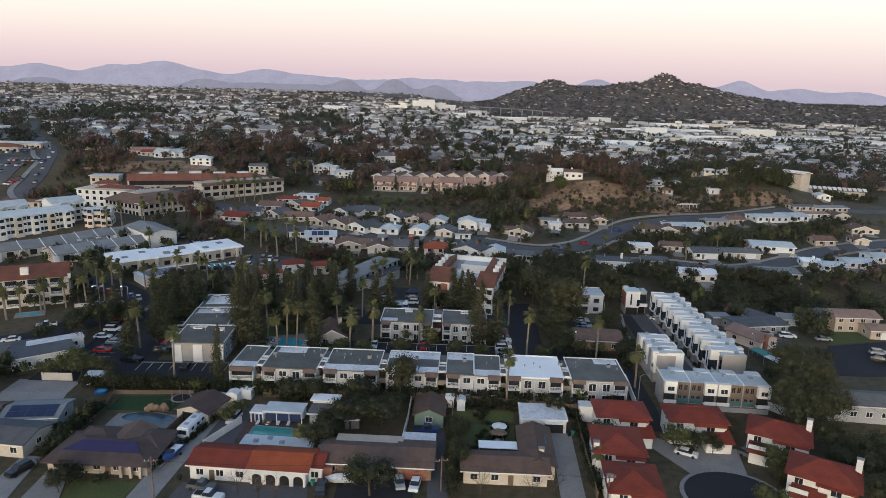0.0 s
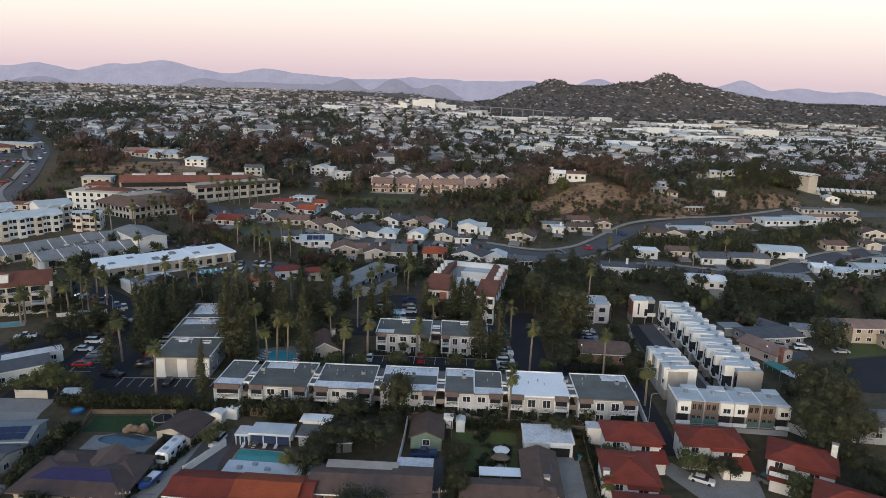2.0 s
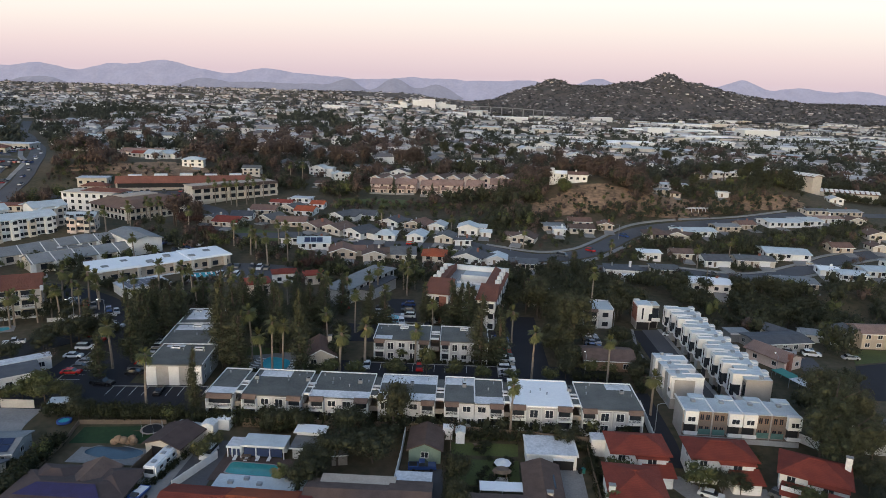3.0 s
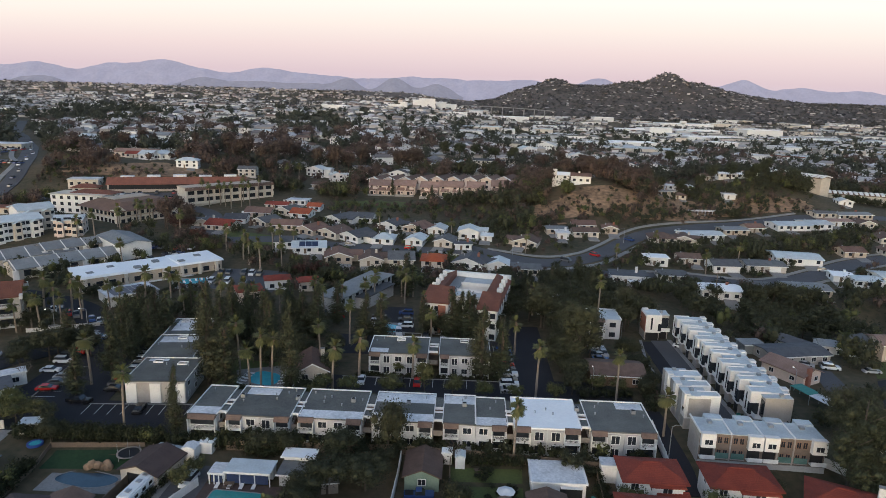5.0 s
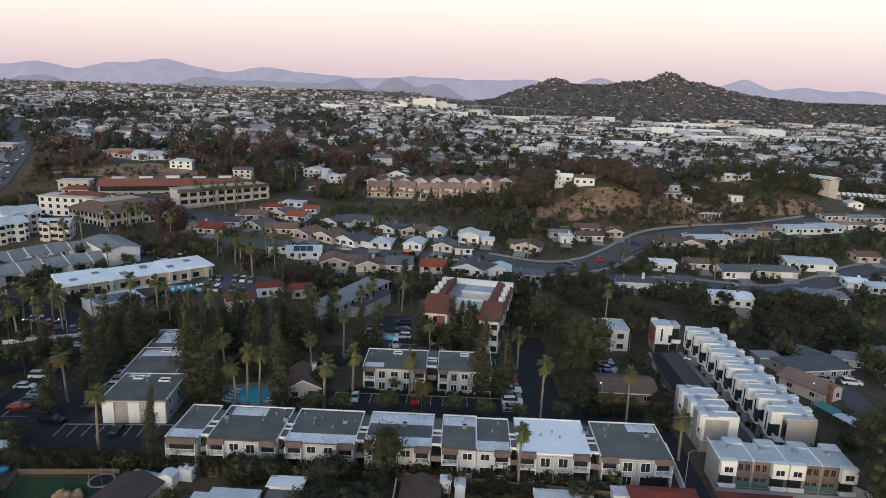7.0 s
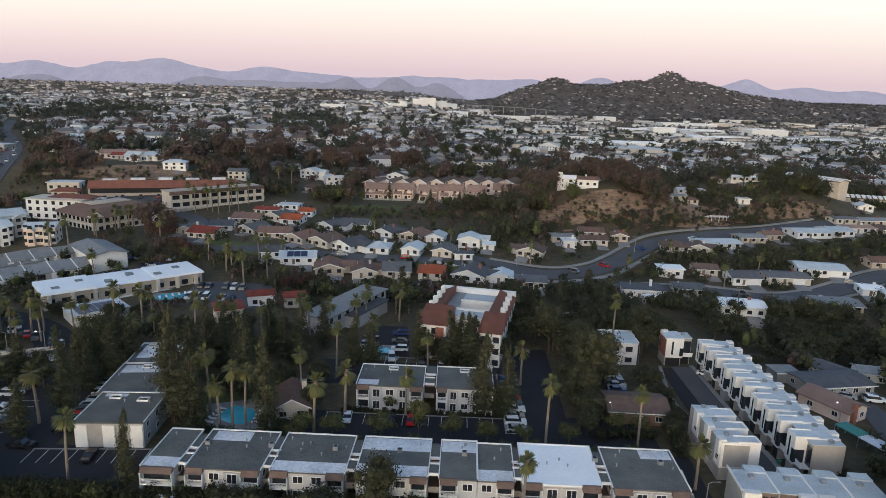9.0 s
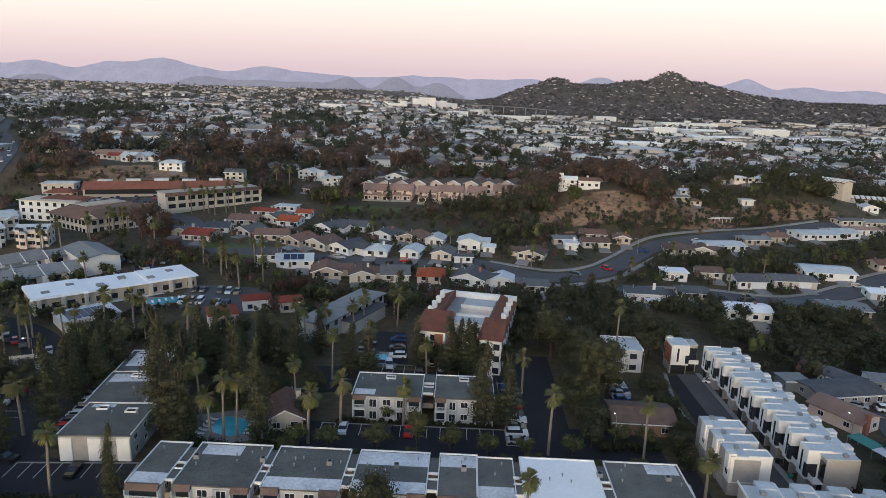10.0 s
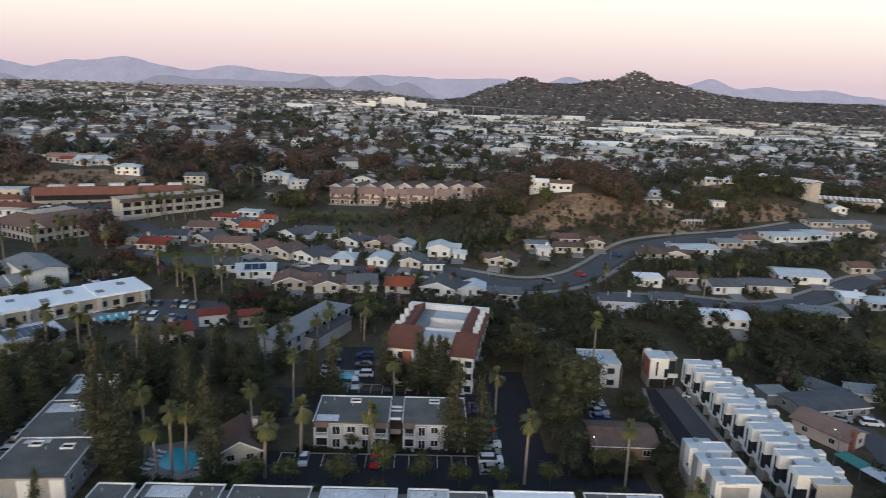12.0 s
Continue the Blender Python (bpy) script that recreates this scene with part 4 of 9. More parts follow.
def thicket_done():
    for k, m, label in (("green", L_OAK, "dark green garden trees and bushes between houses"), ("brown", L_EUC, "reddish brown trees between houses and on slopes"), ("light", L_LIME, "olive green trees and bushes between houses"), ("dark", L_HEDGE, "very dark green clipped hedges along the fences")):
        tagged(new("garden_tree_mass", quad_mesh("garden_tree_mass", np.concatenate(THICKET[k]), m)), label, "tree", kind="stuff")

# ---- roads, parking and yards ----
strip("road_canyon", ((8, 306), (24, 295), (42, 288), (60, 295), (74, 309), (96, 336), (126, 352), (160, 368), (200, 384), (280, 400)), 9, OLDROAD, "worn grey asphalt residential road curving round the hill", "road", 0.22)
strip("pavement_canyon", ((30, 283), (46, 281), (66, 290), (81, 307), (101, 330), (130, 346), (164, 362), (203, 378)), 2.0, CONCRETE, "pale concrete pavement along the road", "pavement", 0.34)
strip("pavement_canyon_far", ((20, 304), (42, 296), (58, 302), (70, 315), (92, 343), (122, 359), (157, 375), (198, 391)), 1.6, CONCRETE, "pale concrete kerb on the uphill side", "pavement", 0.34)
strip("pavement_lower", ((74, 283), (100, 285), (127, 281), (152, 292), (176, 306), (228, 326)), 1.6, CONCRETE, "pale concrete pavement of the cul-de-sac", "pavement", 0.34)
strip("pavement_lower_near", ((74, 271.5), (100, 273.5), (127, 269.5), (157, 280.5), (181, 294.5), (231, 314)), 1.4, CONCRETE, "pale concrete kerb beside the lower road", "pavement", 0.34)
strip("road_lower", ((52, 279), (74, 277), (100, 279), (126, 275), (154, 286), (178, 300), (230, 320)), 9, OLDROAD, "worn asphalt cul-de-sac road between bungalows", "road", 0.22)
strip("road_boulevard", ((-214, 250), (-232, 330), (-246, 378), (-250, 398), (-257, 418), (-276, 458), (-330, 548), (-398, 646), (-436, 696), (-520, 840)), 10, OLDROAD, "broad grey boulevard climbing away", "road", 0.35)
strip("pavement_boulevard", ((-230, 352), (-252, 377), (-259, 402), (-268, 432), (-287, 458), (-340, 545)), 3.0, CONCRETE, "pale concrete pavement along the boulevard", "pavement", 0.45)
plot("parking_market", ((-330, 392), (-263, 388), (-277, 440), (-340, 448)), OLDROAD, "grey asphalt parking lot beside the boulevard", "parking lot", 0.3)
plot("parking_upper", ((-350, 452), (-292, 456), (-332, 512), (-380, 512)), OLDROAD, "grey asphalt parking lot of the shopping centre", "parking lot", 0.3)
plot("parking_shops", ((-196, 374), (-138, 380), (-134, 396), (-188, 387)), OLDROAD, "grey asphalt parking lot before the red roofed shops", "parking lot", 0.25)
plot("lane_terraces", ((-194, 258), (-188, 254), (-150, 290), (-156, 294)), CONCRETE, "pale concrete lane before the white apartment houses", "lane", 0.25)
strip("road_office", ((-240, 372), (-190, 382), (-130, 366), (-112, 340), (-100, 300), (-70, 300), (-20, 300), (20, 297)), 8, OLDROAD, "asphalt street through the houses", "road", 0.3)
strip("road_west", ((-160, 150), (-118, 166), (-108, 178), (-100, 189), (-101, 206), (-118, 221), (-150, 232)), 10, ASPHALT, "dark asphalt street past the complex", "road", 0.12)
plot("pavement_west", ((-113, 198), (-97, 195), (-96, 199), (-112, 203)), CONCRETE, "pale concrete driveway apron", "pavement", 0.2)
plot("parking_west", ((-97, 143), (-52, 143), (-54, 157), (-97, 157)), ASPHALT, "dark asphalt parking lot with white stall lines", "parking lot", 0.10)
plot("parking_west_lane", ((-95, 157), (-72.5, 157), (-76, 196), (-95, 196)), ASPHALT, "dark asphalt parking lane", "parking lot", 0.10)
plot("parking_middle", ((-26, 155.5), (46, 155.5), (46, 174.5), (-26, 174.5)), ASPHALT, "dark asphalt parking lot between the apartment rows", "parking lot", 0.10)
plot("parking_lane", ((19.5, 174.5), (29, 174.5), (30, 214), (20, 214)), ASPHALT, "dark asphalt lane beside the apartments", "parking lot", 0.10)
plot("parking_north", ((-30, 188.5), (19.5, 188.5), (20, 200), (-30, 203)), ASPHALT, "dark asphalt parking lot behind the apartments", "parking lot", 0.10)
plot("parking_court", ((-21, 206), (-7, 206), (-9, 231), (-19, 231)), ASPHALT, "dark asphalt lane beside the courtyard block", "parking lot", 0.12)
plot("parking_pool", ((-83, 240), (-58, 240), (-56, 264), (-84, 262)), OLDROAD, "asphalt parking lot beside a pool", "parking lot", 0.15)
plot("drive_townhouses", ((61, 146), (66.5, 146), (68, 205), (62, 205)), OLDROAD, "grey asphalt drive between the townhouses", "road", 0.12)
plot("drive_ramp", ((44, 130), (49.5, 130), (50.5, 160), (46.5, 160)), ASPHALT, "dark asphalt ramp beside the townhouses", "road", 0.14)
plot("drive_turn", ((57.5, 176), (61.9, 174), (61.9, 204), (58.5, 204)), ASPHALT, "dark asphalt turning place in front of the white tower", "road", 0.10)
strip("pavement_turn", ((62, 172), (57.2, 176), (55.8, 186), (57.5, 197), (59, 205)), 0.8, CONCRETE, "pale concrete kerb of the turning place", "pavement", 0.2)
plot("lawn_east", ((114, 182.5), (131, 187), (131, 193.5), (119, 194)), LAWN, "front lawn of the tan house", "lawn", 0.08)
plot("driveway_east", ((95, 170), (101, 166), (104, 186), (99.5, 188)), OLDROAD, "grey driveway between the bungalows", "driveway", 0.14)
plot("road_east", ((102, 160), (128, 160), (136, 187), (113, 181)), ASPHALT, "asphalt court between bungalows", "road", 0.12)
plot("driveway_orange", ((-47, 96), (-22, 94), (-23, 106), (-46, 106)), OLDROAD, "grey concrete forecourt with parked cars", "driveway", 0.10)
plot("driveway_rv", ((-54, 95), (-49.2, 95), (-47, 131), (-52.5, 131)), CONCRETE, "concrete driveway with a camper van on it", "driveway", 0.10)
plot("driveway_brown", ((-18, 99), (-4, 99), (-4, 110.5), (-18, 110.5)), ASPHALT, "dark driveway in front of the brown bungalow", "driveway", 0.10)
plot("driveway_neighbour", ((-79, 99), (-73.6, 99.4), (-75.6, 113.2), (-79.4, 113)), CONCRETE, "grey concrete driveway beside the green bungalow", "driveway", 0.10)
plot("driveway_tarp", ((-71.4, 99.4), (-64.8, 99.6), (-67.4, 107.4), (-71.8, 108.2)), CONCRETE, "grey concrete driveway before the large bungalow", "driveway", 0.10)
plot("lawn_front", ((-64.4, 98.6), (-54.6, 98.6), (-53.6, 105.6), (-66, 105.6)), LAWN, "small front lawn of the large bungalow", "lawn", 0.06)
plot("lane_middle", ((-1.5, 96), (2.3, 96), (1.6, 127), (-1.8, 127)), OLDROAD, "narrow grey lane with wheel tracks", "lane", 0.10)
plot("driveway_white_garage", ((22, 98), (26.5, 98), (28.5, 128), (24, 128)), CONCRETE, "pale concrete driveway to the flat garage", "driveway", 0.10)
plot("driveway_court", ((42.5, 127), (47, 127), (58, 113), (50, 112)), CONCRETE, "pale concrete driveway to the tiled houses", "driveway", 0.10)
plot("driveway_court_two", ((53.5, 125), (62, 123.5), (60, 114), (52, 114)), CONCRETE, "pale concrete double driveway", "driveway", 0.14)
plot("driveway_yard", ((-50, 118), (-41, 118), (-41, 134), (-47, 134)), OLDROAD, "grey paved yard behind the orange roofed house", "driveway", 0.08)
plot("lawn_middle", ((4, 122), (16, 122), (17, 138), (3, 138)), LAWN, "green garden lawn", "lawn", 0.06)
patch("lawn_bank", -32, 394, 30, 8, -6, LAWN, "green grass bank below the condominiums", "lawn", 0.25)
plot("lawn_strip", ((-96, 296), (-48, 289), (-48, 295), (-94, 312)), LAWN, "long green lawn strip beside the street", "lawn", 0.25)
plot("lawn_strip_two", ((-12, 291), (20, 285), (20, 291), (-10, 297)), LAWN, "green verge beside the street", "lawn", 0.25)
plot("lawn_turf", ((-73, 131.5), (-56, 132.5), (-56, 137.5), (-72, 136.5)), TURF, "small fenced putting green of artificial turf", "lawn", 0.06)
plot("lawn_pool", ((-52, 158), (-28, 158), (-28, 180), (-52, 182)), LAWN, "shaded lawn round the pool", "lawn", 0.05)
patch("ground_bank", 92, 374, 54, 17, 8, DIRT, "bare sandy hillside with dry scrub", "hillside", 0.3)
patch("ground_bank_mid", 137, 391, 32, 13, 14, DIRT, "dry eroded hillside with tan earth", "hillside", 0.3)
patch("ground_bank_two", 178, 402, 36, 12, 10, DIRT, "bare sandy slope below the houses", "hillside", 0.3)
patch("ground_slope", -176, 428, 52, 15, 4, DIRT, "dry scrubby slope above the shops", "hillside", 0.3, 4)


def disc(name, x, y, r, material, label, lift):
    n = 40
    ring = [(x + r * math.cos(2 * math.pi * k / n), y + r * 0.9 * math.sin(2 * math.pi * k / n)) for k in range(n)]
    v = [(a, b, ground(a, b) + lift) for a, b in ring] + [(a, b, ground(a, b) + lift - 0.5) for a, b in ring] + [(x, y, ground(x, y) + lift)]
    f = [(k, (k + 1) % n, 2 * n) for k in range(n)] + [(k, n + k, n + (k + 1) % n, (k + 1) % n) for k in range(n)]
    return sheet(name, (v, [], f), material, label, "road")


disc("pavement_court", 54.4, 106.6, 9.6, CONCRETE, "pale concrete kerb ring of the court", 0.16)
disc("road_court", 54.4, 106.6, 8.8, ASPHALT, "dark round asphalt court between tiled houses", 0.20)

# ---- the apartment row in front ----
ROT = -1.7
apartment(-45.6, 146.6, ROT, 5.6, 15.4, 5.7, "b", GRAVEL, COAT, None, label="narrow two-storey white apartment block with grey flat roof", vents=1, seed=1, back=2.8)
apartment(-34.6, 146.6, ROT, 12.6, 15.4, 5.7, "bwgb", GRAVEL, None, (-5.2, 1.6, 4.2, 7.4), label="white two-storey apartment block with patched grey flat roof", vents=5, seed=2, back=2.8)
apartment(-20.4, 146.3, ROT, 12.5, 15.2, 5.7, "bwwb", GRAVEL, COAT, None, label="white two-storey apartment block with grey roof and white front strip", vents=6, seed=3, back=2.8)
apartment(-6.2, 145.9, ROT, 12.0, 15.0, 5.8, "wbwb", GRAVEL, COAT, (-6, 6, 3.2, 7.3), label="white two-storey apartment block with pale coated roof strips", vents=4, seed=4, back=2.8)
apartment(5.0, 145.6, ROT, 6.3, 15.0, 5.8, "bw", GRAVEL, None, (-3.1, 3.1, 3.6, 7.3), label="two-storey apartment block with white patch on dark roof", vents=3, seed=5, back=2.8)
apartment(11.3, 145.4, ROT, 6.1, 14.6, 5.6, "wb", GRAVEL, COAT, None, label="two-storey apartment block with half coated roof", vents=2, seed=6, back=2.8)
apartment(22.2, 144.9, ROT, 12.8, 15.2, 5.9, "bggb", COATW, None, None, label="two-storey apartment block with bright white roof", vents=3, seed=7, back=2.8)
apartment(36.9, 144.5, ROT, 12.6, 15.4, 5.8, "bggb", GRAVEL, None, (0.5, 6.0, 4.6, 7.5), label="white two-storey apartment block with dark grey flat roof", vents=4, seed=8, back=2.8)
# ---- middle and west apartments ----
apartment(-9.6, 181.2, -1, 14.5, 11.0, 5.8, "bgwgb", GRAVEL, None, (-7.0, -2.6, -5.2, -2.6), label="white two-storey apartment block among palms", vents=3, seed=9, wells=1)
apartment(6.8, 181.0, -1, 12.4, 11.0, 5.8, "bgwgb", GRAVEL, None, None, label="white two-storey apartment block beside tall pines", vents=3, seed=10, wells=1)
apartment(-62, 163.0, 3, 13.0, 12.5, 5.3, "gxgxg", GRAVEL, None, (-5.5, -1.0, 4.6, 5.9), GREYW, panel=WHITE, label="apartment block with white wall panels beside the parking lot", vents=2, seed=11, wells=2)
apartment(-65, 177, 6, 11.5, 15, 5.3, "bwb", GRAVEL, None, (-5, 4, 2.5, 6.5), label="long flat-roofed apartment block with patched roof", vents=4, seed=12, wells=1)
apartment(-67, 190.8, 6, 10, 12, 5.3, "bwb", GRAVEL, None, (-4, 4, -3, 5), label="flat-roofed apartment block behind pines", vents=3, seed=13, wells=2)
apartment(48.5, 210, -2, 9, 9, 6.2, "bw", PALER, None, None, label="grey roofed apartment block by the lane", vents=2, seed=14)
apartment(37, 232, -2, 10, 9, 4.5, "ww", PALER, None, None, label="low grey roofed block between trees", vents=1, seed=15)

# ---- townhouses ----
for k in range(10):
    townhouse(71.8, 155.0 + 5.2 * k, -91.5, 5.1, 8.2, 8.0, k)
for k in range(3):
    townhouse(56.8, 155.0 + 5.4 * k, 88.5, 5.2, 7.2, 7.4, k + 1)
tower = townhouse(63.9, 208.5, -2, 7.2, 6.5, 7.6, 3, label="white and rust coloured townhouse tower at the end of the drive")

slab("side_panel", tower, BRICKR, (-3.68, -3.58, -3.0, 2.6, 2.6, 7.2), label="rust red side panel")
plot("pavement_drive", ((66.3, 152), (67.5, 152), (68.2, 206), (67.1, 206)), CONCRETE, "pale concrete strip along the townhouses", "pavement", 0.2)
plot("pavement_drive_two", ((60.1, 152), (61.0, 152), (61.6, 173), (60.8, 173)), CONCRETE, "pale concrete strip along the drive", "pavement", 0.2)


def front_terrace(x, y, rot):
    t = thing("townhouse_terrace", x, y, rot, "row of four brick and white modern townhouses with pale flat roofs", "townhouse", "", 1.5)
    W, d, h, n = 24.2, 6.6, 7.6, 8
    bay = W / n
    t.scale = (0.97, 1.0, 0.83)
    slab("wall", t, TANP, (-W / 2, W / 2, -d / 2, d / 2, -2, h))
    slab("roof", t, PALER, (-W / 2, W / 2, -d / 2, d / 2, h, h + 0.15))
    for k, c in enumerate("wbbwwbbw"):
        a = -W / 2 + k * bay
        if c == "w":
            b = slab("bay", t, WHITE, (a + 0.12, a + bay - 0.12, -d / 2 - 1.0, -d / 2 + 0.2, 4.6, h + 0.45), label="white projecting bay")
            window(b, a + bay / 2, -d / 2 - 1.0, 5.4, 1.5, 1.2)
            slab("balcony", t, TRIM, (a + 0.1, a + bay - 0.1, -d / 2 - 1.3, -d / 2, 1.9, 2.05), (a + 0.1, a + bay - 0.1, -d / 2 - 1.3, -d / 2 - 1.2, 2.05, 2.9))
            slab("opening", t, DARK, (a + 0.3, a + bay - 0.3, -d / 2 - 0.03, -d / 2 + 0.1, 2.1, 4.3))
        else:
            for z in (5.4, 2.2):
                window(t, a + bay * 0.3, -d / 2, z, 0.75, 1.5, 0, BROWNW)
                window(t, a + bay * 0.7, -d / 2, z, 0.75, 1.5, 0, BROWNW)
            slab("spandrel", t, TEAL, (a + 0.25, a + bay - 0.25, -d / 2 - 0.3, -d / 2 - 0.24, 1.7, 3.1), label="teal glass balustrade")
            slab("ledge", t, GREYP, (a + 0.2, a + bay - 0.2, -d / 2 - 0.36, -d / 2, 1.5, 1.68))
            slab("pier", t, GREYP, (a - 0.12, a + 0.12, -d / 2 - 0.22, -d / 2, 0, h))
    slab("side_panel", t, GREYP, (-W / 2 - 0.06, -W / 2, -d / 2, d / 2, -2, h), label="warm grey side wall")
    slab("base_wall", t, GREYW, (-W / 2 - 0.1, W / 2 + 0.1, -d / 2 - 0.5, -d / 2 - 0.37, -2.5, 1.2), label="pale grey base wall")
    for k in range(4):
        a = -W / 2 + k * bay * 2
        slab("roof_ridge", t, TRIM, (a - 0.1, a + 0.1, -d / 2, d / 2 + 0.8, h, h + 0.5))
        slab("roof_step", t, PALER, (a + bay * 0.9, a + bay * 2 - 0.1, d / 2 - 1.0, d / 2 + 1.2, h - 1.5, h + 0.5))
        slab("roof_unit", t, STEEL, (a + 2.6, a + 3.5, 0.6, 1.5, h + 0.14, h + 0.75))


front_terrace(63.2, 141.6, -4.5)

# ---- houses by style ----
STYLES = dict(
    charcoal=(WHITE, DSHINGLE, "gable", "white bungalow with charcoal shingle roof"), tan=(CREAM, SHINGLE, "gable", "cream bungalow with brown shingle roof"),
    grey=(CREAM, GSHINGLE, "gable", "cream bungalow with grey shingle roof"), whitegable=(WHITE, PALER, "gable", "white two-storey gabled house with pale roof"),
    orange=(WHITE, ORTILE, "gable", "white bungalow with bright orange tile roof"), brown=(BEIGE, BRTILE, "gable", "beige bungalow with brown tile roof"),
    pale=(WHITE, PALER, "gable", "white bungalow with pale grey roof"), palesolar=(WHITE, PALER, "gable", "white bungalow with solar panels on a pale roof"),
    orangehip=(CREAM, ORTILE, "hip", "cream bungalow with hipped orange tile roof"), slate=(WHITE, DSHINGLE, "gable", "white house with dark slate-blue roof"),
    redbrown=(CREAM, REDTILE, "gable", "cream bungalow with dark red tile roof"),
    whiteflat=(WHITE, COAT, "flat", "white bungalow with white coated flat roof"), whitebox=(WHITE, COATW, "flat", "bright white hilltop house"))


def lot(x, y, rot, w, d, style, axis="x", h=2.5, garage=False):
    """A bungalow of a style with its driveway; x, y is the middle of its front."""
    wall, cover, roof, label = STYLES[style]
    a = radians(rot)
    P = lambda u, v: (x + math.cos(a) * u - math.sin(a) * v, y + math.sin(a) * u + math.cos(a) * v)
    cx, cy = P(0, d / 2)
    p = 0.16 if style in SHALLOW else 0.34
    t = house(cx, cy, rot, w, d, h, roof, axis, p if roof != "flat" else 0, 0.6, wall, cover, label, floors=2 if h > 4 else 1, garage=(w * 0.22, 4.6) if garage else None, door=-w * 0.12)
    COUNT[0] += 1
    if axis == "y" and roof == "gable" and w > 8:
        house_wing(t, w, d, h, wall, cover)
    if roof == "gable" and axis == "y":
        for e in (-1, 1):
            part("barge_board", prism(bmesh.new(), [(e * (w / 2 + 0.6), -d / 2 - 0.66, h - 0.6 * p - 0.06), (e * (w / 2 + 0.6), -d / 2 - 0.66, h - 0.6 * p + 0.26), (0, -d / 2 - 0.66, h + w / 2 * p + 0.26), (0, -d / 2 - 0.66, h + w / 2 * p - 0.06)],
                                      [(e * (w / 2 + 0.6), -d / 2 - 0.602, h - 0.6 * p - 0.06), (e * (w / 2 + 0.6), -d / 2 - 0.602, h - 0.6 * p + 0.26), (0, -d / 2 - 0.602, h + w / 2 * p + 0.26), (0, -d / 2 - 0.602, h + w / 2 * p - 0.06)]), TRIM, t)
    if COUNT[0] % 3 == 0:
        slab("chimney", t, BRICKR if COUNT[0] % 2 else wall, (w * 0.2, w * 0.2 + 0.9, d * 0.1, d * 0.1 + 0.7, h, h + min(w, d) * p * 0.5 + 1.0))
    slab("roof_vent", t, STEEL, (-w * 0.3, -w * 0.3 + 0.4, d * 0.2, d * 0.2 + 0.4, h, h + d * p * 0.3 + 0.7))
    u = w * 0.22 if garage or COUNT[0] % 2 else -w * 0.2
    if style != "whitebox":
        plot("driveway_%d" % COUNT[0], (P(u - 2.5, -6), P(u + 2.5, -6), P(u + 2.3, 0.2), P(u - 2.3, 0.2)), CONCRETE, "pale concrete driveway in front of a bungalow", "driveway", 0.4)
    if style == "palesolar":
        for k in range(3):
            f = lambda v: h + 0.24 + (d / 2 + v) * p
            row = lambda e: [(-4 + 2.6 * k, -d / 2 + 0.6, f(-d / 2 + 0.6) + e), (-1.6 + 2.6 * k, -d / 2 + 0.6, f(-d / 2 + 0.6) + e), (-1.6 + 2.6 * k, -1, f(-1) + e), (-4 + 2.6 * k, -1, f(-1) + e)]
            part("solar_panel", prism(bmesh.new(), row(0.0), row(0.08)), SOLAR, t)
    return t


SHALLOW = ("low", "lowgrey", "lowwhite", "lowtan", "rose")
STYLES.update(
    low=(WHITE, PALER, "gable", "low white bungalow with shallow pale blue-grey roof"), lowgrey=(CREAM, GSHINGLE, "gable", "low bungalow with shallow dark grey roof"),
    lowwhite=(WHITE, COATW, "gable", "low white house with shallow bright white roof"), lowtan=(BEIGE, METALG, "gable", "low beige bungalow with shallow grey roof"),
    rose=(WHITE, ROSET, "gable", "low white bungalow with rose brown roof"), palehip=(WHITE, PALER, "hip", "white bungalow with hipped pale grey roof"),
    tanhip=(CREAM, SHINGLE, "hip", "cream bungalow with hipped brown roof"), darkflat=(WHITE, DSHINGLE, "flat", "low white bungalow with black flat roof"))


def house_wing(t, w, d, h, wall, cover):
    """A lower cross wing behind the gabled front."""
    side = 1 if COUNT[0] % 4 else -1
    wing = part("wing_wall", gable_wall(w * 0.7, d * 0.6, h - 0.1, 0.33), wall, t)
    roof = part("wing_roof", gable_bm(w * 0.7, d * 0.6, h - 0.1, 0.33, 0.5), cover, t)
    for o in (wing, roof):
        o.location = (side * w * 0.55, d * 0.15, 0)


